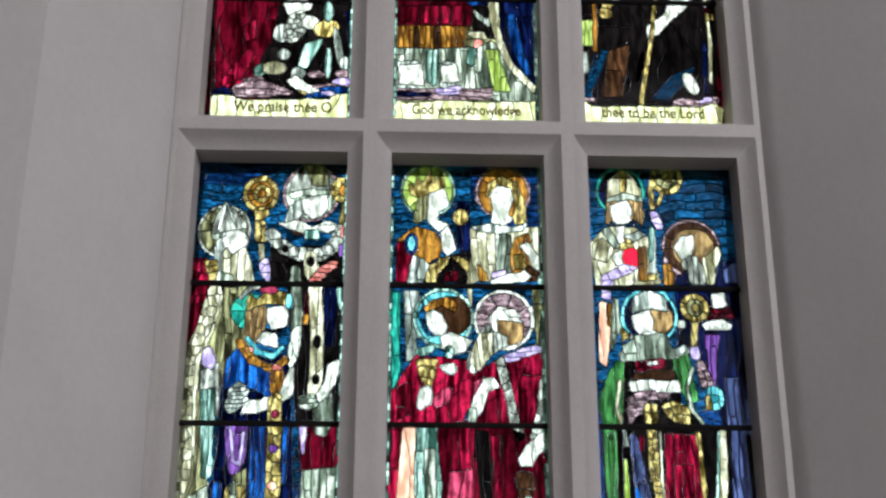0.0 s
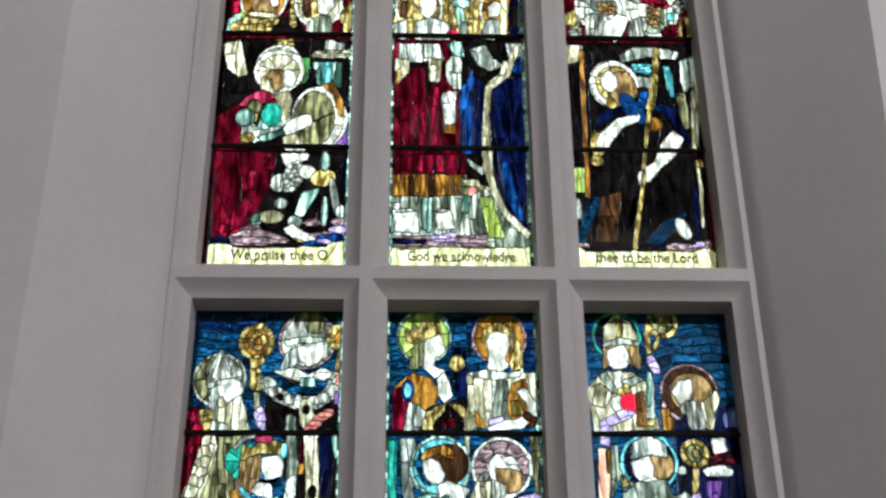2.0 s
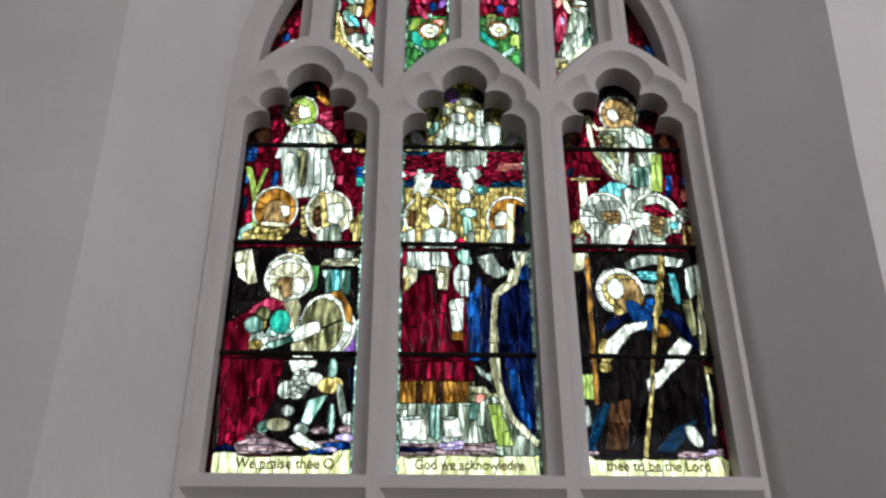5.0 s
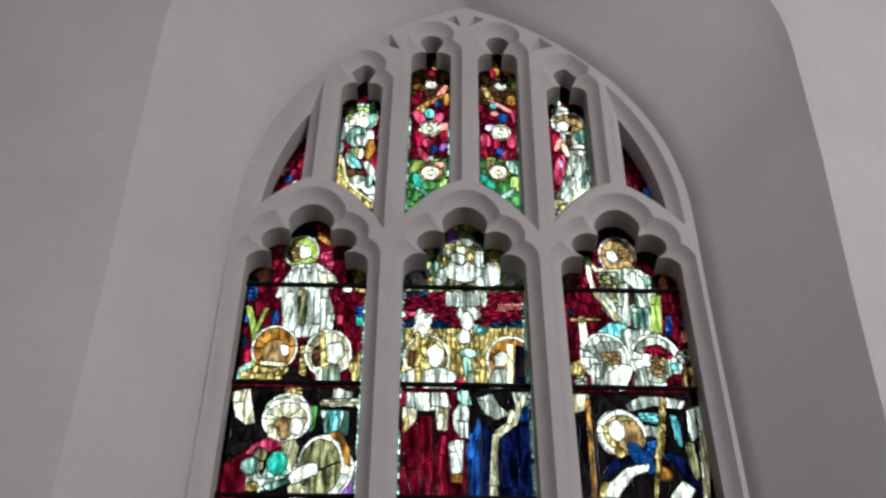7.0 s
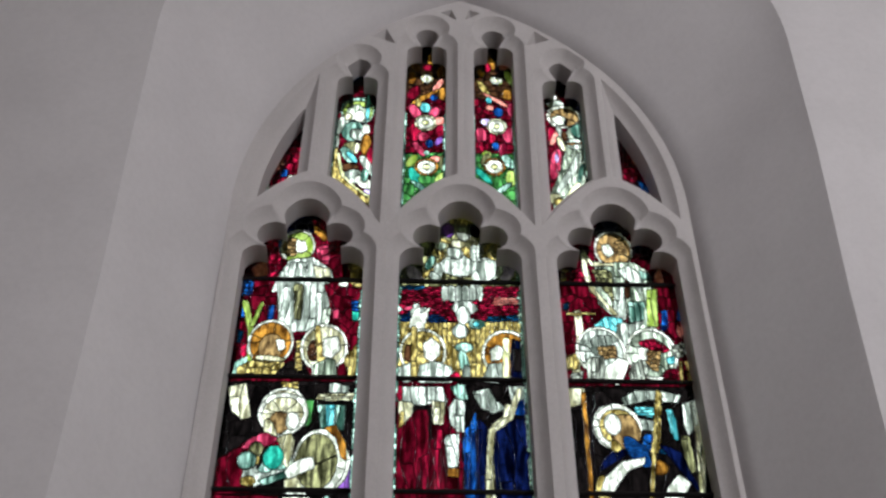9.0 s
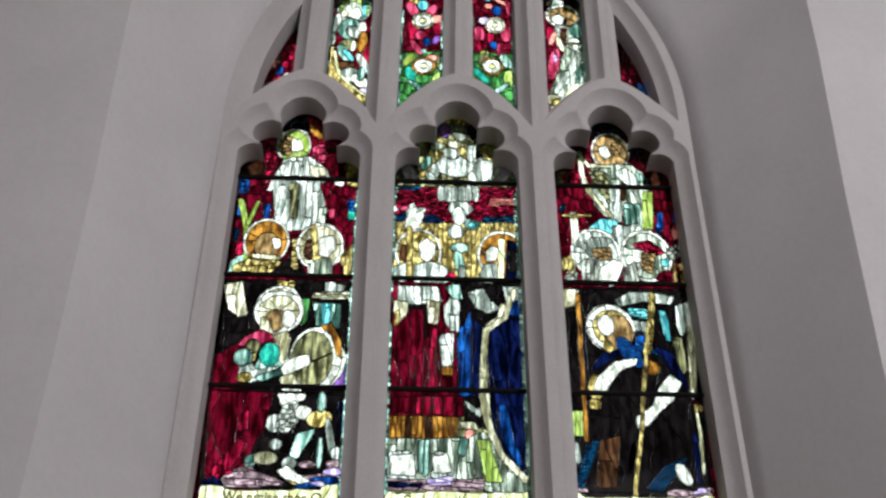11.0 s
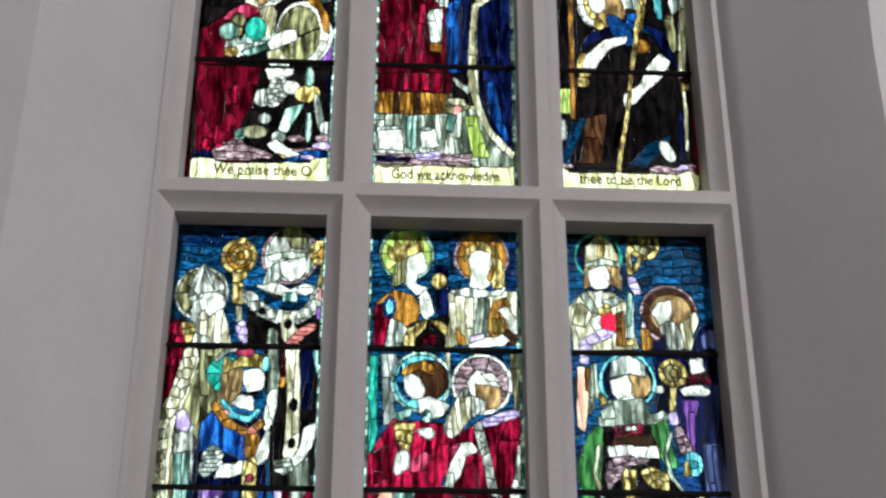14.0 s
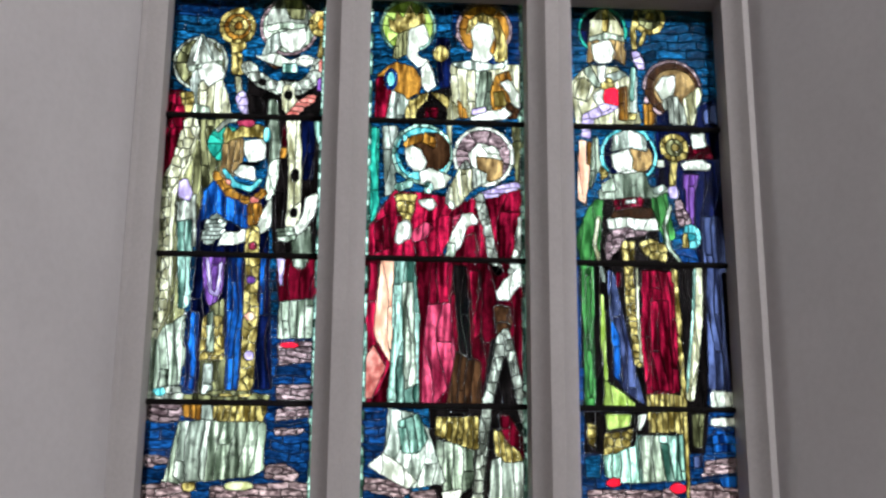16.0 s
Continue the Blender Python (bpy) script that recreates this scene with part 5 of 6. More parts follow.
art.poly("mint", "v", 18, 166, 3861, 192, 3861, 194, 3727, 177, 3727)
art.poly("navy", "h", 26, 229, 4014, 278, 4014, 278, 3776, 245, 3837)
art.poly("mauve", "h", 22, 81, 3750, 153, 3768, 193, 3759, 270, 3759, 265, 3678, 107, 3676)
art.poly("mauve", "h", 24, -153, 3646, -126, 3712, -71, 3725, -38, 3689, 49, 3662, 59, 3638)
art.poly("navy", "h", 14, -252, 3664, -156, 3669, -152, 3634, -249, 3631)
art.poly("blue", "h", 14, 133, 3672, 282, 3678, 284, 3638, 93, 3634)
art.poly("mauve", "n", 1, 165, 3667, 229, 3663, 220, 3644, 169, 3644)
art.poly("wine", "v", 60, -268, 4209, -148, 4292, -163, 4115, -155, 4068, -262, 4067)
art.leaf("plain", "r", 4, -26, 4438, 103, 103, 0)
art.leaf("cream", "r", 9, -26, 4435, 84, 83, 0)
art.leaf("hair", "n", 1, -39, 4390, 42, 56, 0)
art.leaf("plain", "n", 1, 16, 4399, 28, 45, 0)
art.leaf("cream", "n", 1, -72, 4356, 55, 22, 70)
art.poly("rose", "n", 1, -181, 4264, -139, 4319, -83, 4342, -44, 4320, -56, 4284, -135, 4259)
art.poly("cream", "v", 22, -35, 4320, 10, 4334, 35, 4306, 18, 4183, -10, 4196)
art.leaf("olive", "n", 1, -119, 4261, 30, 36, 0)
art.leaf("mint", "n", 1, -151, 4207, 39, 43, 0)
art.leaf("emerald", "n", 1, -46, 4223, 41, 55, 0)
art.leaf("gold", "n", 1, -136, 4113, 32, 24, 0)
art.leaf("plain", "r", 6, 140, 4211, 105, 152, 0)
art.poly("amber", "n", 1, 147, 4368, 193, 4386, 238, 4294, 245, 4211, 222, 4225, 196, 4321)
art.leaf("olive", "n", 1, 126, 4208, 84, 131, 0)
art.band("black", "n", 1, 5, 54, 4156, 210, 4238)
art.poly("mint", "n", 1, -100, 4115, -25, 4148, 19, 4175, 39, 4143, -67, 4094)
art.poly("plain", "n", 1, 2, 4156, 51, 4213, 112, 4230, 123, 4175, 65, 4148, 21, 4129)
art.poly("cream", "n", 1, 3, 4121, 66, 4130, 81, 4069, 13, 4068)
art.poly("wine", "v", 70, -265, 4046, -8, 4047, -33, 3907, -98, 3733, -241, 3664)
art.poly("ruby", "v", 50, -233, 3674, -150, 3703, -88, 3807, -121, 3844, -186, 3757)
art.poly("ruby", "n", 1, -145, 3933, -99, 3971, -98, 3882, -136, 3869)
art.poly("ruby", "n", 1, -62, 4010, -5, 4037, -15, 3972, -54, 3964)
art.poly("black", "c", 70, -19, 4037, 295, 4038, 303, 3709, 3, 3672, -67, 3757, -22, 3907)
art.leaf("white", "n", 1, -0, 3908, 31, 41, 0)
art.poly("plain", "n", 1, 3, 4042, 115, 4042, 108, 4011, 17, 3990)
art.leaf("grey", "c", 18, 54, 3938, 75, 44, -70)
art.leaf("plain", "n", 1, 110, 3957, 33, 31, 0)
art.leaf("gold", "n", 1, 173, 3931, 51, 38, -10)
art.poly("mint", "n", 1, 67, 3762, 92, 3865, 162, 3890, 146, 3845, 102, 3758)
art.leaf("white", "n", 1, 72, 3738, 28, 29, 0)
art.poly("plain", "n", 1, 27, 3704, 60, 3728, 105, 3694, 154, 3663, 124, 3650, 56, 3674)
art.leaf("white", "n", 1, 12, 3817, 28, 25, 0)
art.leaf("cream", "n", 1, -20, 3757, 48, 30, 0)
art.leaf("mint", "n", 1, -80, 3750, 19, 20, 0)
art.leaf("mint", "n", 1, 177, 4006, 20, 47, 0)
art.leaf("white", "n", 1, 221, 3845, 15, 96, -10)
art.leaf("white", "n", 1, 247, 3783, 22, 30, 0)
art.leaf("mint", "n", 1, 183, 3782, 13, 69, 0)
art.poly("navy", "n", 1, 240, 4011, 296, 4012, 301, 3808, 261, 3832)
art.poly("mauve", "h", 26, -174, 3679, -64, 3708, 68, 3655, -38, 3631, -170, 3631)
art.leaf("mauve", "n", 1, 140, 3733, 35, 17, 0)
art.leaf("mauve", "n", 1, 242, 3738, 35, 17, 0)
art.leaf("lilac", "n", 1, 243, 3704, 43, 15, 0)
art.leaf("blue", "n", 1, 218, 3670, 65, 15, 0)
art.leaf("lilac", "n", 1, 186, 3655, 26, 10, 0)
art.poly("scroll", "v", 51, -253, 3631, -203, 3641, -159, 3622, 199, 3625, 219, 3649, 283, 3645, 296, 3541, -251, 3536)
art = UPPER[1]
art.lay(art.X < 9, "olive", "c", 35)
art.poly("olive", "c", 27, -48, 5547, 86, 5572, 77, 5426, -33, 5431)
art.poly("gold", "c", 30, -154, 5350, -76, 5387, -51, 5247, -128, 5170)
art.poly("gold", "c", 30, 81, 5372, 182, 5392, 207, 5217, 130, 5250)
art.poly("ruby", "h", 13, -282, 5140, 312, 5151, 302, 4938, -278, 4929)
art.poly("cobalt", "h", 11, -274, 4981, -78, 4977, -54, 4932, -273, 4929)
art.poly("lagoon", "h", 10, 122, 4974, 304, 4991, 302, 4938, 101, 4935)
art.poly("lagoon", "h", 10, -266, 5147, -154, 5149, -154, 5122, -266, 5120)
art.poly("coral", "h", 11, 151, 5080, 279, 5089, 277, 5049, 149, 5034)
art.poly("rose", "h", 10, -249, 5024, -103, 5016, -103, 4990, -249, 4988)
art.poly("gold", "v", 14, -283, 4929, 307, 4939, 290, 4608, -277, 4600)
art.leaf("olive", "n", 1, -101, 5486, 13, 82, -80)
art.leaf("gold", "n", 1, -105, 5449, 13, 81, -62)
art.leaf("olive", "n", 1, -109, 5413, 13, 80, -44)
art.leaf("gold", "n", 1, -113, 5376, 13, 79, -26)
art.leaf("olive", "n", 1, -117, 5340, 13, 79, -8)
art.leaf("gold", "n", 1, -121, 5305, 13, 78, 10)
art.leaf("olive", "n", 1, -125, 5269, 13, 77, 28)
art.leaf("gold", "n", 1, -129, 5234, 13, 77, 46)
art.leaf("gold", "n", 1, 151, 5480, 13, 89, 80)
art.leaf("olive", "n", 1, 154, 5447, 13, 88, 62)
art.leaf("gold", "n", 1, 157, 5414, 13, 87, 44)
art.leaf("olive", "n", 1, 160, 5382, 13, 87, 26)
art.leaf("gold", "n", 1, 163, 5349, 13, 86, 8)
art.leaf("olive", "n", 1, 166, 5317, 13, 85, -10)
art.leaf("gold", "n", 1, 169, 5286, 13, 85, -28)
art.leaf("olive", "n", 1, 172, 5254, 13, 84, -46)
art.leaf("purple", "n", 1, -49, 5495, 32, 45, 0)
art.leaf("navy", "n", 1, 85, 5499, 32, 52, 0)
art.leaf("gold", "n", 1, 14, 5557, 59, 26, 0)
art.leaf("grey", "n", 1, 23, 5479, 32, 52, 0)
art.leaf("lilac", "n", 1, -205, 5215, 31, 62, -25)
art.leaf("lilac", "n", 1, 222, 5236, 31, 63, 20)
art.leaf("white", "n", 1, 127, 5258, 63, 77, -50)
art.leaf("white", "n", 1, 2, 5273, 89, 67, 0)
art.leaf("white", "n", 1, 121, 5248, 73, 59, -55)
art.leaf("white", "n", 1, -18, 5350, 34, 43, -40)
art.leaf("gold", "n", 1, 35, 5362, 16, 50, -20)
art.leaf("white", "n", 1, 69, 5352, 16, 57, 0)
art.leaf("white", "n", 1, 98, 5353, 16, 57, 0)
art.leaf("greenish", "n", 1, -84, 5395, 26, 29, 40)
art.leaf("cream", "n", 1, -1, 5408, 37, 25, 0)
art.leaf("white", "n", 1, -97, 5235, 21, 49, 0)
art.leaf("mint", "n", 1, -133, 5287, 18, 49, 20)
art.leaf("white", "n", 1, -107, 5193, 46, 21, 60)
art.leaf("white", "n", 1, 78, 5191, 57, 17, 85)
art.band("plain", "n", 1, 13, -89, 5177, 40, 5180)
art.leaf("white", "n", 1, -69, 5103, 14, 50, 0)
art.leaf("white", "n", 1, -37, 5103, 14, 50, 0)
art.leaf("white", "n", 1, -5, 5104, 14, 50, 0)
art.leaf("white", "n", 1, 27, 5105, 14, 51, 0)
art.leaf("white", "n", 1, 59, 5106, 14, 51, 0)
art.leaf("white", "n", 1, 91, 5106, 14, 51, 0)
art.leaf("white", "n", 1, 21, 5018, 56, 40, 0)
art.leaf("white", "n", 1, 13, 4976, 30, 52, 0)
art.leaf("white", "n", 1, -0, 4885, 37, 41, 0)
art.leaf("mint", "n", 1, 72, 4925, 35, 29, 0)
art.leaf("turquoise", "n", 1, 72, 4925, 15, 16, 0)
art.leaf("mint", "n", 1, 15, 4795, 42, 28, 0)
art.leaf("mint", "n", 1, 14, 4712, 22, 67, -10)
art.leaf("white", "n", 1, 23, 4658, 19, 42, 0)
art.leaf("white", "n", 1, -200, 4980, 15, 68, 10)
art.leaf("white", "n", 1, -177, 4965, 13, 62, 20)
art.halo("plain", "gold", 5, -163, 4766, 102, 130)
art.poly("plain", "n", 1, -228, 4897, -209, 4982, -184, 5041, -174, 4976, -139, 5022, -158, 4892)
art.poly("plain", "n", 1, -163, 4810, -124, 4848, -89, 4811, -89, 4749, -124, 4711, -158, 4735)
art.poly("brown", "n", 1, -241, 4796, -212, 4809, -216, 4710, -245, 4722)
art.band("gold", "v", 75, 27, -203, 4895, -201, 4619)
art.poly("white", "v", 23, -182, 4698, -104, 4718, -41, 4688, -8, 4604, -181, 4601)
art.poly("white", "v", 35, -269, 4684, -216, 4704, -215, 4601, -273, 4600)
art.poly("ruby", "n", 1, -81, 4615, -17, 4664, 21, 4610)
art.poly("ruby", "n", 1, -273, 4630, -239, 4636, -244, 4600, -273, 4600)
art.halo("plain", "amber", 5, 200, 4759, 108, 136)
art.poly("navy", "v", 24, 223, 4848, 276, 4823, 298, 4755, 290, 4608, 208, 4607)
art.poly("black", "n", 1, 230, 4791, 265, 4792, 259, 4668, 225, 4668)
art.band("scroll", "v", 98, 27, 200, 4841, 189, 4607)
art.poly("plain", "n", 1, 127, 4777, 162, 4815, 186, 4790, 169, 4728, 130, 4721)
art.poly("white", "v", 39, 93, 4635, 120, 4709, 178, 4716, 175, 4607, 78, 4605)
art.poly("wine", "v", 33, -287, 4600, -8, 4604, 6, 4045, -286, 4042)
art.poly("black", "c", 54, -8, 4604, 305, 4609, 280, 4048, 1, 4045)
art.poly("ruby", "n", 1, -277, 4588, -248, 4588, -252, 4512, -276, 4497)
art.poly("white", "v", 25, -248, 4582, -81, 4585, -57, 4503, -152, 4490, -247, 4483)
art.poly("cream", "v", 20, -262, 4506, -205, 4501, -208, 4346, -259, 4334)
art.poly("gold", "n", 1, -256, 4454, -237, 4454, -241, 4368, -259, 4368)
art.poly("cream", "v", 18, -124, 4513, -67, 4503, -77, 4387, -119, 4392)
art.poly("black", "v", 30, -200, 4483, -124, 4484, -124, 4314, -194, 4313)
art.poly("ruby", "v", 15, -166, 4258, -133, 4258, -138, 4057, -165, 4056)
art.poly("ruby", "v", 14, -110, 4370, -82, 4370, -88, 4057, -115, 4057)
art.poly("white", "v", 27, -53, 4480, -24, 4527, 14, 4504, 11, 4360, -21, 4354, -49, 4399)
art.poly("white", "v", 31, -73, 4314, -64, 4342, -12, 4349, -15, 4189, -60, 4183)
art.poly("amber", "n", 1, -60, 4183, -15, 4183, -15, 4140, -65, 4145)
art.poly("mint", "v", 31, -52, 4585, 15, 4598, 28, 4516, -10, 4515)
art.poly("blue", "v", 16, 1, 4315, 60, 4464, 55, 4046, 10, 4045)
art.poly("blue", "v", 21, 23, 4260, 56, 4260, 46, 4046, 10, 4045)
art.poly("white", "v", 23, 43, 4557, 116, 4582, 143, 4517, 189, 4477, 131, 4447, 80, 4476)
art.poly("white", "v", 31, 198, 4589, 289, 4590, 281, 4519, 209, 4518)
art.poly("blue", "n", 1, 219, 4513, 281, 4519, 272, 4438, 216, 4443)
art.poly("navy", "v", 39, 147, 4373, 201, 4431, 291, 4432, 280, 4048, 141, 4047)
art.poly("navy", "v", 18, 69, 4429, 110, 4373, 100, 4046, 55, 4046)
art.poly("wine", "v", 30, -281, 4042, 42, 4046, 27, 3955, -284, 3952)
art.poly("ruby", "v", 16, -169, 4043, -138, 4044, -142, 3961, -169, 3961)
art.poly("ruby", "v", 18, -102, 4044, -62, 4045, -58, 3962, -102, 3962)
art.poly("amber", "v", 14, -271, 3952, 4, 3955, -6, 3857, -273, 3854)
art.poly("brown", "v", 18, -124, 3951, -98, 3951, -98, 3856, -125, 3856)
art.poly("brown", "v", 18, -204, 3950, -182, 3950, -181, 3855, -203, 3855)
art.poly("greenish", "v", 21, -282, 3854, 11, 3857, 12, 3672, -278, 3670)
art.poly("white", "v", 23, -264, 3795, -181, 3801, -185, 3671, -261, 3670)
art.poly("white", "v", 23, -94, 3797, -38, 3802, -39, 3686, -99, 3686)
art.poly("black", "c", 40, 24, 4046, 127, 4047, 144, 3893, 26, 3917)
art.poly("white", "v", 27, 19, 4040, 50, 4015, 98, 3974, 89, 3948, 41, 3994)
art.poly("cream", "n", 1, 8, 3932, 70, 3933, 87, 3893, 17, 3902)
art.poly("coral", "n", 1, 30, 3892, 65, 3897, 59, 3847, 29, 3857)
art.poly("navy", "v", 30, 127, 4047, 280, 4048, 270, 3689, 196, 3765, 144, 3878)
art.poly("greenish", "v", 21, 6, 3793, 47, 3862, 96, 3893, 156, 3843, 216, 3722, 260, 3660, 259, 3632, 63, 3635, -5, 3677)
art.poly("lime", "v", 16, 73, 3855, 121, 3853, 171, 3674, 107, 3673)
art.poly("mint", "v", 35, 7, 3867, 46, 3855, 27, 3773, 1, 3793)
art.poly("mauve", "h", 22, -279, 3679, 107, 3687, 88, 3635, -278, 3632)
art.poly("lilac", "h", 14, -120, 3681, -22, 3696, -22, 3658, -116, 3652)
art.poly("navy", "h", 12, -270, 3665, -129, 3666, -129, 3643, -269, 3642)
art.band("cream", "v", 51, 24, 194, 4489, 182, 4431, 129, 4384, 116, 4261, 109, 4047, 123, 3918, 163, 3804, 217, 3736, 270, 3675)
art.poly("wine", "v", 40, -279, 4336, -186, 4465, -139, 4465, -135, 4254, -179, 4226, -186, 3973, -275, 3973)
art.poly("wine", "n", 1, -253, 4038, -186, 4039, -186, 3966, -253, 3965)
art.poly("navy", "v", 45, 118, 4367, 197, 4424, 291, 4425, 272, 4035, 174, 3859, 136, 3975)
art.poly("navy", "v", 50, 149, 4066, 273, 4067, 256, 3710, 172, 3809)
art.poly("blue", "n", 1, 158, 4014, 196, 4014, 219, 3859, 257, 3740, 225, 3747, 174, 3859)
art.poly("blue", "n", 1, 37, 4338, 57, 4366, 49, 4066, 22, 4066)
art.poly("blue", "n", 1, 10, 4366, 34, 4395, 28, 4310)
art.poly("plain", "n", 1, -260, 3778, -168, 3788, -158, 3692, -255, 3695)
art.poly("mint", "v", 24, -151, 3846, -107, 3846, -108, 3709, -125, 3685, -151, 3709)
art.poly("plain", "n", 1, -96, 3778, -37, 3789, -21, 3710, -93, 3705)
art.band("cream", "v", 40, 26, 243, 4569, 200, 4430, 120, 4361, 101, 4119, 105, 3987, 131, 3885, 171, 3784, 261, 3681)
art.poly("scroll", "v", 51, -282, 3632, -235, 3618, -108, 3629, 212, 3627, 268, 3637, 271, 3539, -280, 3542)
art = UPPER[2]
art.lay(art.X < 9, "wine", "c", 59)
art.poly("navy", "c", 40, -73, 5480, -37, 5584, 55, 5707, 147, 5588, 151, 5478, 42, 5505)
art.poly("brown", "n", 1, 38, 5578, 141, 5588, 148, 5492, 69, 5513)
art.poly("wine", "c", 30, 136, 5514, 249, 5443, 258, 5301, 155, 5316)
art.poly("coral", "n", 1, 187, 5230, 220, 5283, 230, 5189, 192, 5178)
art.poly("blue", "n", 1, 119, 5419, 142, 5441, 140, 5369, 113, 5362)
art.poly("gold", "c", 24, -237, 5257, -199, 5271, -216, 5181, -247, 5181)
art.poly("ruby", "c", 27, -222, 5239, -136, 5276, -118, 5183, -217, 5168)
art.poly("blue", "n", 1, 194, 5021, 221, 5028, 212, 4913, 182, 4913)
art.poly("blue", "n", 1, 267, 5035, 296, 5022, 284, 4963, 259, 4969)
art.poly("blue", "n", 1, 179, 4935, 210, 4936, 201, 4904, 176, 4903)
art.poly("coral", "n", 1, 256, 4946, 283, 4915, 256, 4866, 245, 4898)
art.poly("lagoon", "n", 1, -245, 5053, -214, 5067, -222, 5013, -248, 5013)
art.halo("plain", "hair", 4, 15, 5388, 90, 121)
art.poly("plain", "n", 1, -36, 5416, -2, 5431, 18, 5367, -11, 5338, -35, 5366)
art.poly("hair", "c", 16, 4, 5446, 68, 5447, 75, 5354, 24, 5367)
art.poly("greenish", "v", 39, -84, 5280, 2, 5310, 102, 5312, 164, 5250, 181, 5127, 162, 4913, 86, 4911, 102, 5059, -10, 4958, -87, 5055)
art.poly("white", "v", 23, 14, 5261, 74, 5290, 145, 5222, 113, 5113, 64, 5186)
art.poly("mint", "v", 31, 119, 5270, 163, 5243, 169, 5202, 123, 5208)
art.poly("white", "v", 23, 10, 5165, 46, 5166, 31, 4959, -35, 4958)
art.poly("brown", "n", 1, 50, 5207, 74, 5187, 59, 5091, 34, 5091)
art.poly("mint", "v", 18, 47, 5071, 124, 5073, 110, 4944, 38, 4927)
art.poly("lime", "v", 18, 142, 5147, 189, 5148, 169, 4929, 118, 4928)
art.poly("olive", "c", 24, -101, 5266, -7, 5261, -11, 5057, -68, 5157)
art.band("cream", "v", 59, 24, -129, 5371, -128, 5245, -106, 5139, -16, 4997)
art.band("cream", "n", 1, 21, -125, 5357, -93, 5294, 1, 5296)
art.poly("turquoise", "v", 15, -123, 4924, -58, 4983, 17, 4972, -21, 4893, -112, 4886)
art.poly("white", "v", 21, -17, 4939, 112, 4960, 74, 4895, 5, 4799, -24, 4861)
art.band("cream", "v", 31, 33, -183, 5001, -183, 4859, -217, 4672)
art.poly("gold", "h", 10, -239, 5000, -91, 5009, -93, 4989, -240, 4980)
art.poly("gold", "v", 12, -255, 4751, -190, 4777, -206, 4684, -255, 4683)
art.poly("grey", "c", 22, -247, 4659, -182, 4678, -197, 4612, -255, 4611)
art.halo("plain", "white", 6, -100, 4785, 108, 137)
art.poly("white", "v", 23, -162, 4821, -118, 4873, -43, 4874, -45, 4798, -127, 4759)
art.poly("hair", "c", 19, -118, 4809, -32, 4823, -29, 4748, -104, 4741)
art.poly("grey", "v", 12, -167, 4746, -83, 4754, -111, 4607, -174, 4606)
art.poly("plain", "n", 1, -87, 4704, -29, 4748, 18, 4731, 3, 4681, -33, 4608, -106, 4607)
art.halo("plain", "greenish", 5, 121, 4776, 113, 143)
art.poly("ruby", "c", 24, 64, 4844, 141, 4864, 204, 4802, 176, 4776, 76, 4819)
art.poly("plain", "n", 1, 61, 4812, 105, 4807, 104, 4750, 62, 4731)
art.poly("hair", "c", 19, 99, 4794, 162, 4789, 140, 4677, 92, 4689)
art.poly("grey", "v", 12, 1, 4657, 32, 4725, 73, 4744, 103, 4701, 76, 4634, 26, 4615)
art.poly("cream", "h", 12, 3, 4627, 104, 4622, 218, 4636, 200, 4611, 6, 4609)
art.poly("wine", "c", 27, 144, 4671, 212, 4709, 218, 4642, 145, 4641)
art.poly("grey", "c", 22, 205, 4815, 269, 4847, 288, 4803, 246, 4746, 208, 4758)
art.poly("turquoise", "n", 1, 178, 4752, 214, 4765, 214, 4721, 184, 4721)
art.band("gold", "v", 60, 15, 240, 4734, 230, 4618)
art.band("gold", "v", 60, 15, 264, 4734, 269, 4619)
art.poly("black", "c", 68, -276, 4593, 305, 4601, 271, 4046, -290, 4040)
art.poly("cream", "v", 35, -262, 4587, -185, 4588, -212, 4476, -255, 4406)
art.poly("purple", "v", 24, -261, 4321, -196, 4322, -208, 4051, -276, 4050)
art.poly("white", "v", 35, -40, 4537, 27, 4579, 124, 4580, 218, 4558, 198, 4516, 70, 4526, -29, 4496)
art.poly("turquoise", "h", 14, 9, 4496, 99, 4492, 84, 4439, 9, 4450)
art.poly("turquoise", "v", 15, 142, 4486, 174, 4481, 179, 4327, 152, 4332)
art.poly("white", "v", 20, 26, 4433, 106, 4425, 95, 4368, 25, 4381)
art.poly("white", "v", 27, 216, 4511, 278, 4541, 259, 4396, 220, 4355, 208, 4406)
art.poly("olive", "v", 18, 183, 4355, 220, 4355, 231, 4189, 195, 4162)
art.band("cream", "v", 59, 19, 282, 4500, 266, 4272, 236, 4056)
art.band("amber", "c", 32, 19, -203, 4534, -201, 4322, -208, 4051)
art.halo("plain", "gold", 6, -73, 4391, 99, 119)
art.oval("hair", "n", 1, -56, 4369, 65, 90)
art.poly("plain", "n", 1, -131, 4419, -96, 4442, -75, 4414, -75, 4363, -115, 4340)
art.poly("gold", "n", 1, -107, 4323, -80, 4312, -89, 4262, -112, 4267)
art.poly("navy", "v", 45, -186, 4051, -158, 4212, -97, 4279, -1, 4310, 114, 4292, 199, 4189, 236, 4056)
art.poly("cobalt", "c", 30, -47, 4268, 23, 4311, 60, 4311, 36, 4214, -41, 4235)
art.poly("blue", "n", 1, 32, 4353, 65, 4359, 65, 4314, 31, 4302)
art.poly("lagoon", "c", 35, 70, 4311, 138, 4298, 171, 4189, 102, 4188)
art.poly("gold", "c", 22, -176, 4115, -125, 4174, -99, 4158, -131, 4052, -177, 4051)
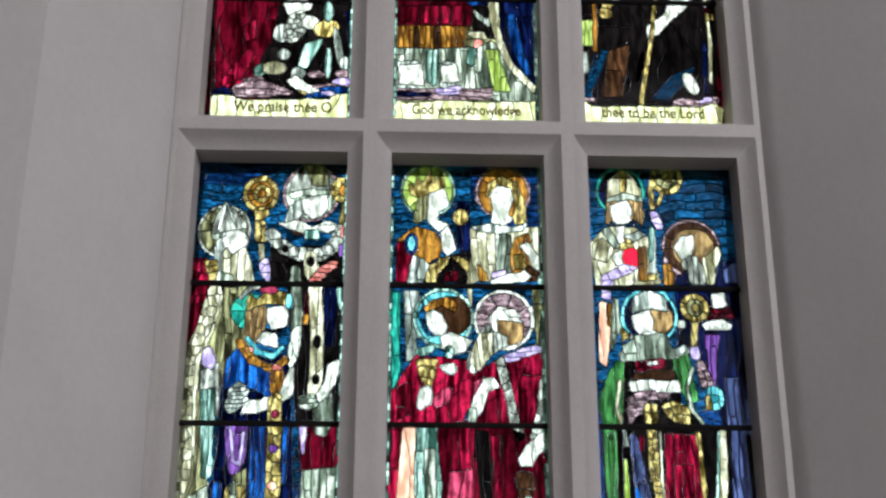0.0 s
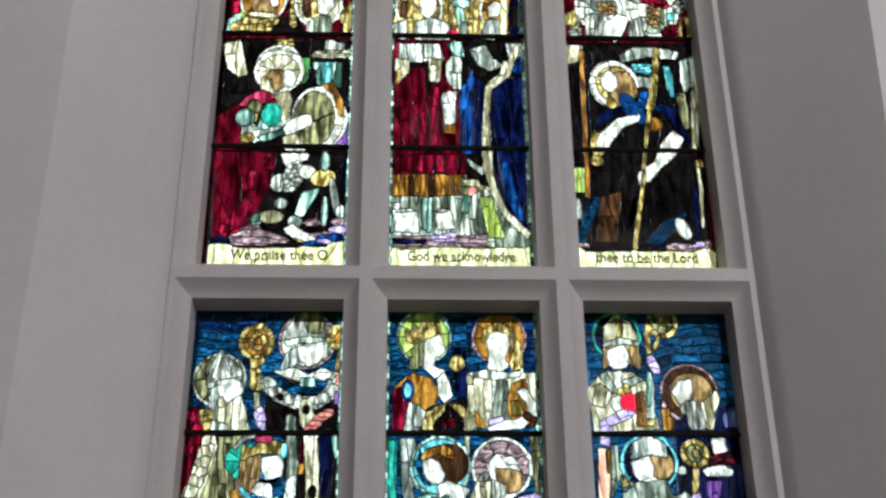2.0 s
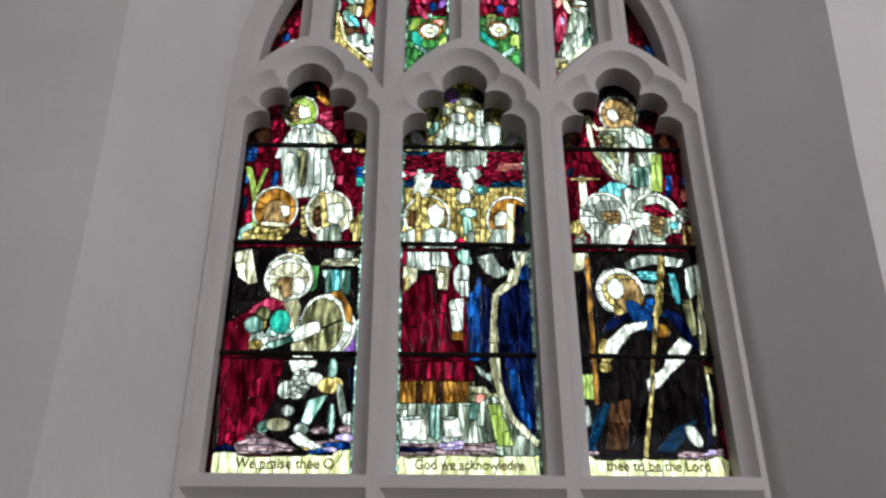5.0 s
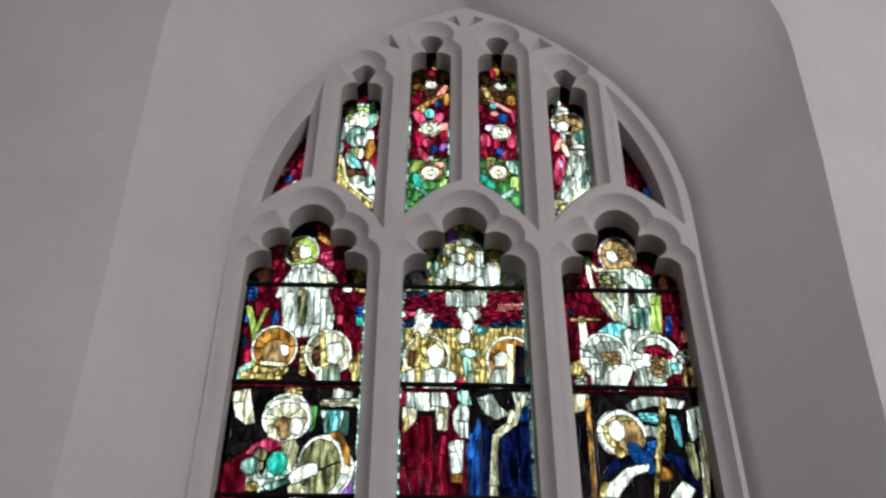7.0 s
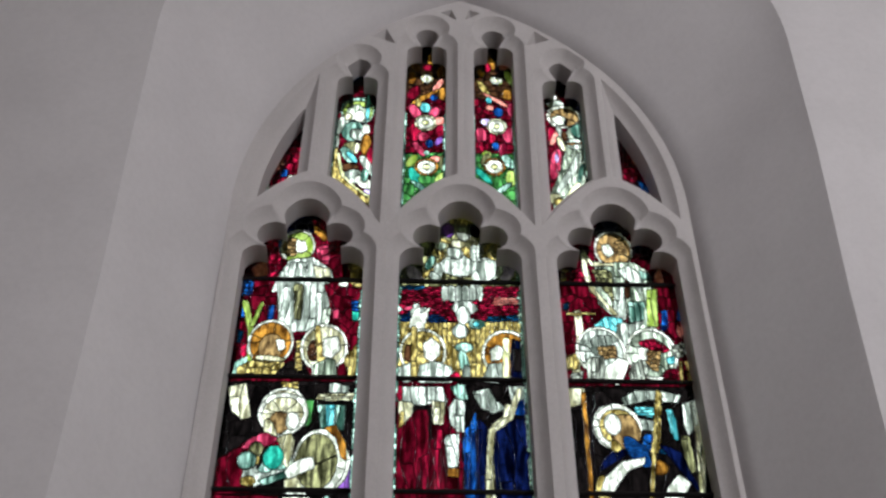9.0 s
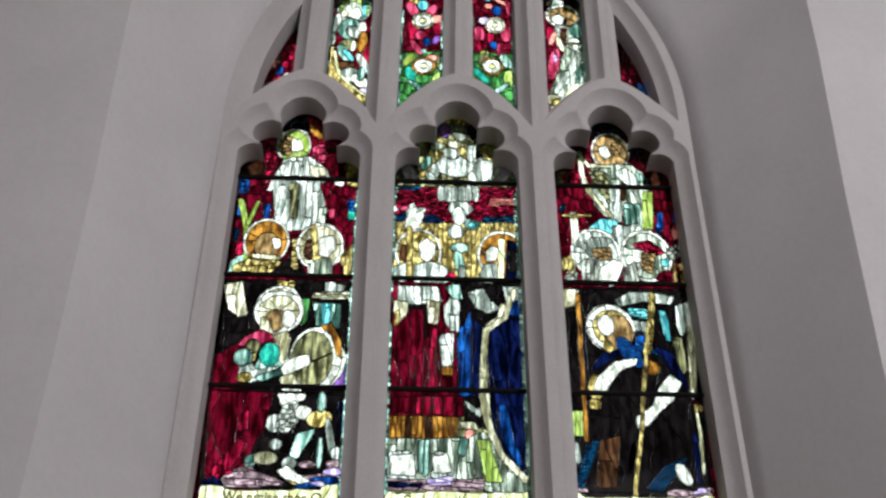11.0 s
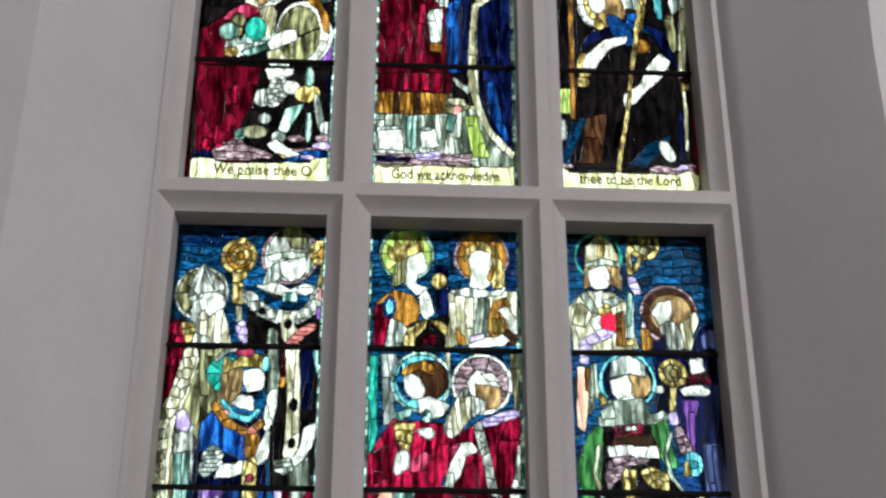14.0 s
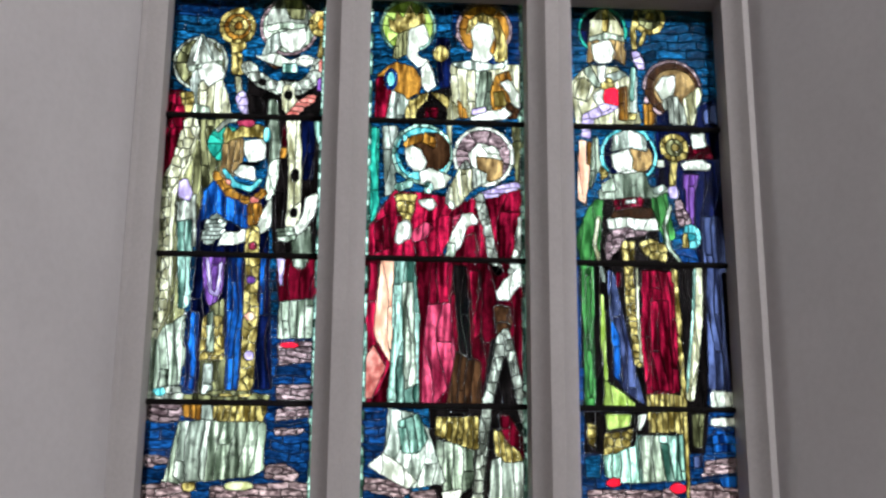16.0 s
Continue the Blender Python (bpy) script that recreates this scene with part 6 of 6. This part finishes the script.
art.poly("amber", "c", 24, 75, 4198, 144, 4226, 159, 4161, 97, 4150)
art.poly("plain", "n", 1, -134, 4068, -125, 4126, -87, 4191, -36, 4235, 34, 4242, 35, 4209, -27, 4192, -68, 4143, -98, 4073)
art.poly("plain", "n", 1, 136, 4161, 192, 4173, 194, 4114, 158, 4050, 108, 4049, 124, 4107)
art.poly("black", "v", 60, -291, 4034, 275, 4041, 250, 3622, -298, 3617)
art.poly("navy", "v", 39, 27, 3925, 193, 4003, 231, 3851, 220, 3681, -25, 3655)
art.poly("brown", "v", 33, -145, 4000, -31, 4014, -85, 3654, -215, 3644)
art.poly("gold", "n", 1, -174, 4025, -120, 4031, -137, 3989, -172, 3994)
art.poly("plain", "n", 1, 102, 4033, 128, 4029, 53, 3925, 16, 3914, 3, 3955, 33, 3981)
art.poly("lime", "v", 12, -263, 3988, -204, 3994, -209, 3877, -271, 3876)
art.poly("white", "v", 20, -268, 3856, -241, 3856, -231, 3761, -267, 3753)
art.poly("lagoon", "c", 32, -211, 3847, -166, 3867, -198, 3749, -240, 3653, -281, 3676, -241, 3748)
art.poly("navy", "n", 1, -82, 3949, -15, 3950, -30, 3849, -88, 3848)
art.poly("lime", "n", 1, -38, 3859, -36, 3750, -68, 3702)
art.poly("lagoon", "c", 40, 0, 3688, 65, 3761, 135, 3796, 155, 3781, 86, 3679)
art.poly("cobalt", "c", 30, -44, 3678, 11, 3688, -6, 3636, -49, 3636)
art.band("cream", "v", 59, 14, 238, 4004, 240, 3889, 231, 3729)
art.poly("gold", "n", 1, 229, 4035, 264, 4030, 264, 3994, 228, 3998)
art.poly("plain", "n", 1, 143, 3752, 185, 3777, 208, 3724, 194, 3680, 155, 3685, 172, 3714)
art.poly("mauve", "h", 17, 81, 3641, 170, 3666, 261, 3667, 251, 3629, 78, 3620)
art.poly("mauve", "h", 14, -291, 3657, -219, 3653, -220, 3634, -289, 3633)
art.poly("lilac", "n", 1, 104, 3656, 234, 3662, 227, 3643, 102, 3637)
art.band("amber", "c", 32, 18, -206, 4025, -205, 3867)
art.band("gold", "c", 35, 22, 126, 4557, 90, 4326, 48, 4160, 11, 3950, -14, 3799, -45, 3626)
art.poly("black", "v", 60, -262, 4483, -176, 4513, -179, 4015, -259, 4015)
art.poly("black", "v", 90, -162, 4175, -20, 4272, 142, 4259, 220, 4096, 195, 3650, -209, 3638, -197, 3937)
art.leaf("plain", "r", 6, -68, 4392, 99, 114, 0)
art.leaf("gold", "r", 4, -63, 4390, 80, 91, 0)
art.leaf("hair", "n", 1, -39, 4370, 64, 85, 0)
art.leaf("plain", "n", 1, -88, 4404, 35, 54, 0)
art.leaf("gold", "n", 1, -87, 4297, 21, 28, 0)
art.leaf("cobalt", "n", 1, -1, 4272, 84, 36, 60)
art.leaf("blue", "n", 1, 52, 4337, 21, 23, 0)
art.poly("navy", "n", 1, 89, 4314, 178, 4273, 235, 4069, 158, 4190)
art.leaf("gold", "n", 1, -154, 4100, 30, 59, 0)
art.leaf("amber", "n", 1, 80, 4198, 37, 36, 0)
art.poly("plain", "n", 1, -170, 4081, -141, 4154, -66, 4225, 29, 4247, 21, 4212, -47, 4181, -94, 4116, -121, 4063)
art.poly("plain", "n", 1, 103, 4109, 155, 4171, 197, 4128, 153, 4048, 90, 3990, 43, 3933, -4, 3912, -3, 3969, 66, 4021)
art.poly("brown", "v", 60, -158, 3860, -73, 3886, -109, 3657, -190, 3657)
art.poly("lagoon", "n", 1, -276, 3674, -227, 3748, -182, 3868, -156, 3855, -212, 3711, -250, 3662)
art.leaf("lime", "n", 1, -38, 3790, 13, 70, 12)
art.poly("lagoon", "n", 1, -0, 3657, 82, 3756, 175, 3796, 156, 3748, 57, 3643)
art.leaf("plain", "n", 1, 153, 3721, 26, 52, -22)
art.leaf("mauve", "n", 1, 129, 3643, 52, 15, 0)
art.leaf("gold", "n", 1, -163, 4023, 27, 26, 0)
art.band("amber", "v", 80, 19, -195, 4556, -209, 3860)
art.band("gold", "v", 80, 17, 119, 4573, 34, 4069, 7, 3886, -44, 3633)
art.band("cream", "v", 60, 14, 257, 4400, 231, 4069)
art.poly("scroll", "v", 51, -295, 3601, -263, 3638, -222, 3615, -136, 3621, 185, 3619, 231, 3638, 271, 3619, 258, 3531, -300, 3536)
art = TRACE[0]
art.lay(art.X < 9, "wine", "c", 60)
art.poly("navy", "n", 1, -68, 6717, 85, 6722, 82, 6558, -53, 6553)
art.leaf("cobalt", "n", 1, -9, 6631, 36, 67, 0)
art.leaf("mint", "r", 6, 19, 6351, 88, 109, 0)
art.leaf("lime", "r", 5, 20, 6342, 77, 90, 0)
art.leaf("greenish", "n", 1, 12, 6320, 53, 81, 0)
art.leaf("plain", "n", 1, 30, 6307, 26, 49, 0)
art.leaf("cream", "n", 1, -34, 6296, 26, 36, 30)
art.leaf("white", "n", 1, -12, 6216, 64, 62, 60)
art.leaf("mint", "n", 1, 1, 6190, 58, 79, 0)
art.leaf("white", "n", 1, -68, 6232, 23, 75, 10)
art.leaf("white", "n", 1, 25, 6165, 52, 39, 60)
art.leaf("plain", "n", 1, 67, 6201, 20, 48, 0)
art.leaf("olive", "n", 1, 1, 6070, 46, 43, 0)
art.leaf("amber", "n", 1, 72, 6089, 26, 85, 0)
art.leaf("ruby", "n", 1, 96, 5988, 17, 92, 0)
art.leaf("mint", "n", 1, -19, 6014, 28, 63, -20)
art.leaf("turquoise", "n", 1, 5, 5994, 17, 50, -30)
art.leaf("cream", "n", 1, 24, 6062, 17, 42, 0)
art.leaf("brown", "n", 1, -6, 5919, 48, 33, 0)
art.leaf("white", "n", 1, 81, 5938, 22, 82, -25)
art.leaf("white", "n", 1, 26, 5855, 47, 57, -40)
art.leaf("plain", "n", 1, 69, 5816, 33, 56, -40)
art.leaf("mint", "n", 1, 73, 5864, 20, 49, 0)
art.leaf("lilac", "n", 1, 86, 5744, 22, 24, 0)
art.band("gold", "v", 70, 43, -89, 6144, -88, 5983, -60, 5840, 11, 5762, 102, 5682)
art.band("scroll", "n", 1, 14, -65, 6025, -39, 5869, 26, 5782, 101, 5713)
art.leaf("turquoise", "n", 1, 71, 6380, 12, 109, 0)
art.leaf("white", "n", 1, -79, 6110, 14, 51, 0)
art = TRACE[1]
art.lay(art.X < 9, "wine", "c", 46)
art.poly("brown", "c", 40, -128, 6867, 153, 6877, 150, 6464, -119, 6455)
art.poly("green", "c", 44, -110, 6035, 147, 6043, 143, 5639, -101, 5632)
art.poly("black", "n", 1, -14, 7000, 62, 7003, 50, 6724, 1, 6722)
art.leaf("amber", "n", 1, -48, 6745, 22, 74, -25)
art.leaf("amber", "n", 1, 41, 6773, 15, 70, 0)
art.leaf("amber", "n", 1, -59, 6632, 24, 58, 0)
art.leaf("ruby", "n", 1, -45, 6509, 33, 61, 20)
art.leaf("amber", "n", 1, 94, 6686, 18, 54, 0)
art.leaf("ruby", "n", 1, 32, 6723, 34, 30, 0)
art.leaf("coral", "n", 1, 84, 6575, 18, 67, 25)
art.leaf("amber", "n", 1, 9, 6469, 18, 107, 48)
art.leaf("gold", "n", 1, -23, 6426, 15, 37, 0)
art.leaf("amber", "n", 1, 105, 6504, 18, 56, 0)
art.leaf("blue", "n", 1, 60, 6470, 18, 28, 0)
art.leaf("turquoise", "n", 1, 16, 6386, 27, 41, 0)
art.leaf("rose", "n", 1, -37, 6352, 27, 68, -20)
art.leaf("rose", "n", 1, 63, 6351, 27, 50, 20)
art.leaf("coral", "n", 1, 84, 6284, 44, 31, -28)
art.leaf("ruby", "n", 1, -38, 6192, 32, 74, 0)
art.leaf("rose", "n", 1, 9, 6158, 32, 39, 0)
art.leaf("ruby", "n", 1, 93, 6187, 23, 66, 0)
art.leaf("purple", "n", 1, 84, 6126, 17, 39, 20)
art.leaf("blue", "n", 1, 38, 6107, 20, 34, 0)
art.leaf("rose", "n", 1, -16, 6067, 20, 64, -28)
art.leaf("mint", "n", 1, 24, 6039, 14, 21, 0)
art.leaf("lime", "n", 1, -49, 5978, 23, 54, 25)
art.leaf("coral", "n", 1, 58, 5989, 43, 25, -20)
art.leaf("emerald", "n", 1, -37, 5871, 25, 61, -15)
art.leaf("green", "n", 1, 17, 5844, 33, 36, 0)
art.leaf("lime", "n", 1, 86, 5846, 17, 49, 15)
art.leaf("mint", "n", 1, -2, 5788, 17, 68, -50)
art.leaf("green", "n", 1, -52, 5770, 22, 48, 0)
art.leaf("olive", "n", 1, 104, 5966, 17, 58, 0)
art.leaf("gold", "r", 6, 23, 6625, 36, 44, 0)
art.leaf("plain", "n", 1, 23, 6625, 27, 34, 0)
art.leaf("scroll", "n", 1, 23, 6625, 11, 13, 0)
art.leaf("cream", "r", 6, 17, 6268, 57, 64, 0)
art.leaf("plain", "n", 1, 17, 6268, 44, 49, 0)
art.leaf("scroll", "n", 1, 17, 6268, 18, 20, 0)
art.leaf("amber", "r", 6, 24, 5934, 59, 64, 0)
art.leaf("plain", "n", 1, 24, 5934, 45, 50, 0)
art.leaf("scroll", "n", 1, 24, 5934, 18, 20, 0)
art = TRACE[2]
art.lay(art.X < 9, "wine", "c", 46)
art.poly("brown", "c", 40, -92, 6881, 176, 6891, 156, 6476, -100, 6467)
art.poly("green", "c", 44, -108, 6037, 135, 6045, 130, 5649, -116, 5642)
art.poly("black", "n", 1, 16, 7014, 92, 7017, 68, 6697, 18, 6696)
art.leaf("amber", "n", 1, 18, 6775, 19, 65, -10)
art.leaf("coral", "n", 1, 95, 6757, 28, 50, 30)
art.leaf("amber", "n", 1, -40, 6684, 22, 49, 0)
art.leaf("ruby", "n", 1, -8, 6734, 25, 44, 0)
art.leaf("lime", "n", 1, 112, 6641, 21, 73, -18)
art.leaf("gold", "n", 1, -31, 6559, 18, 67, -25)
art.leaf("amber", "n", 1, 97, 6507, 27, 47, 0)
art.leaf("coral", "n", 1, 47, 6449, 15, 111, -50)
art.leaf("turquoise", "n", 1, -4, 6457, 18, 28, 0)
art.leaf("coral", "n", 1, 0, 6397, 21, 23, 0)
art.leaf("blue", "n", 1, 43, 6362, 27, 41, 0)
art.leaf("rose", "n", 1, 110, 6382, 18, 59, 0)
art.leaf("lilac", "n", 1, -21, 6283, 29, 31, 50)
art.leaf("rose", "n", 1, -53, 6176, 29, 65, 0)
art.leaf("rose", "n", 1, 84, 6189, 26, 66, 0)
art.leaf("ruby", "n", 1, 10, 6156, 26, 43, 0)
art.leaf("blue", "n", 1, 20, 6096, 20, 34, 0)
art.leaf("rose", "n", 1, 56, 6072, 20, 55, 10)
art.leaf("ruby", "n", 1, -41, 6090, 23, 43, 0)
art.leaf("lime", "n", 1, -28, 6035, 23, 25, 0)
art.leaf("mint", "n", 1, 78, 5984, 26, 54, -20)
art.leaf("emerald", "n", 1, -52, 5881, 20, 77, -35)
art.leaf("lime", "n", 1, 87, 5861, 22, 61, 0)
art.leaf("green", "n", 1, 22, 5827, 22, 48, 0)
art.leaf("mint", "n", 1, 48, 5787, 17, 64, 45)
art.leaf("green", "n", 1, 88, 5741, 22, 39, 0)
art.leaf("olive", "n", 1, -35, 5997, 20, 50, 20)
art.leaf("lime", "r", 6, 41, 6624, 36, 44, 0)
art.leaf("plain", "n", 1, 41, 6624, 28, 34, 0)
art.leaf("scroll", "n", 1, 41, 6624, 11, 14, 0)
art.leaf("cream", "r", 6, 31, 6249, 53, 63, 0)
art.leaf("plain", "n", 1, 31, 6249, 41, 49, 0)
art.leaf("scroll", "n", 1, 31, 6249, 16, 20, 0)
art.leaf("amber", "r", 6, 9, 5945, 55, 65, 0)
art.leaf("plain", "n", 1, 9, 5945, 43, 50, 0)
art.leaf("scroll", "n", 1, 9, 5945, 17, 20, 0)
art = TRACE[3]
art.lay(art.X < 9, "wine", "c", 60)
art.leaf("black", "n", 1, 56, 6588, 55, 86, 0)
art.leaf("brown", "n", 1, -20, 6459, 42, 65, 0)
art.poly("navy", "c", 50, 57, 6485, 179, 6489, 160, 6282, 90, 6325)
art.leaf("white", "n", 1, -7, 6431, 36, 46, 60)
art.leaf("plain", "n", 1, -17, 6491, 21, 28, 0)
art.leaf("plain", "r", 6, 25, 6336, 86, 91, 0)
art.leaf("hair", "r", 4, 31, 6332, 74, 72, 0)
art.leaf("plain", "n", 1, 8, 6304, 36, 45, -40)
art.leaf("ruby", "n", 1, -39, 6179, 23, 79, 0)
art.leaf("coral", "n", 1, -31, 6166, 15, 61, 20)
art.poly("greenish", "v", 26, 46, 6257, 158, 6260, 141, 5938, 121, 5784, 27, 5714, -74, 5653, -72, 5770, -13, 5934, 23, 6103)
art.leaf("mint", "n", 1, 108, 6228, 50, 58, 30)
art.leaf("turquoise", "n", 1, 126, 6228, 21, 35, 0)
art.leaf("white", "n", 1, 71, 6126, 47, 43, 50)
art.leaf("white", "n", 1, 14, 6181, 15, 88, -20)
art.leaf("brown", "n", 1, 23, 6181, 18, 44, 0)
art.leaf("cream", "n", 1, 1, 6124, 17, 60, -15)
art.band("amber", "n", 1, 12, 24, 6125, 141, 6133)
art.leaf("rose", "n", 1, -38, 5974, 26, 117, 10)
art.leaf("lilac", "n", 1, -29, 6017, 11, 34, 0)
art.leaf("turquoise", "n", 1, 120, 5929, 14, 103, 0)
art.leaf("white", "n", 1, 51, 5944, 17, 124, 18)
art.leaf("mint", "n", 1, 81, 5895, 14, 90, 12)
art.leaf("white", "n", 1, -5, 5844, 17, 97, 25)
art.leaf("cream", "n", 1, -55, 5723, 33, 39, 0)
art.leaf("scroll", "n", 1, 38, 5781, 17, 72, 30)
art.leaf("gold", "n", 1, -35, 5700, 28, 31, 0)
art = SIDES[0]
art.lay(art.X < 9, "wine", "c", 59)
art.poly("ruby", "c", 46, -80, 5651, -46, 5849, 47, 6059, 146, 6062, 164, 5835, 47, 5752)
art.poly("coral", "c", 32, -22, 5891, 38, 5996, 64, 5934, -5, 5830)
art.poly("navy", "c", 27, 19, 6209, 121, 6392, 129, 6279, 66, 6167)
art.poly("white", "v", 27, -60, 5721, -12, 5790, 13, 5763, -42, 5683)
art.poly("blue", "n", 1, 48, 5893, 83, 5902, 83, 5845, 50, 5836)
art.poly("plain", "n", 1, 87, 5853, 109, 5862, 113, 5814, 85, 5813)
art = SIDES[1]
art.lay(art.X < 9, "wine", "c", 59)
art.poly("ruby", "c", 46, -64, 6156, 19, 6115, 85, 5948, 137, 5708, 7, 5784, -94, 5881)
art.poly("coral", "c", 32, -32, 6049, 34, 5997, 13, 5946, -48, 5986)
art.poly("navy", "c", 27, -55, 6288, -3, 6179, -45, 6113)
art.poly("blue", "n", 1, -25, 5863, 91, 5778, 79, 5730, -18, 5803)
art.poly("blue", "n", 1, 90, 5948, 113, 5908, 97, 5867)

for art in TRACE:
    # short pale margins
    for side in (-1, 1):
        art.lay((np.abs(art.X - side * 0.103 - 0.013 * (art.Z - 5.1)) < 0.007) & (art.Z < 6.35), "mint", "h", 48)
for art in LOWER + UPPER:
    margin(art)
for art, what in zip(LOWER, ("two mitred shapes and a blue-robed one", "crowned, haloed and crimson-robed shapes", "mitred shapes in green, ruby and dark blue")):
    leaded(art, "stained_glass_panel", "stained glass with " + what)
for art, what, text in zip(UPPER, ("a ruby-cloaked shape with a golden harp", "shapes in wine red and dark blue", "a dark-cloaked shape with a staff"),
                           (("We praise thee O", 0.050, 0.02, 3.572), ("God we acknowledge", 0.047, 0.0, 3.572), ("thee to be the Lord", 0.049, 0.0, 3.572))):
    leaded(art, "stained_glass_panel", "stained glass with " + what, text)
for art in TRACE:
    leaded(art, "tracery_panel", "narrow leaded tracery panel with roses or a pale robed shape")
for art in SIDES:
    leaded(art, "tracery_panel", "three-cornered leaded glass panel in ruby and blue")
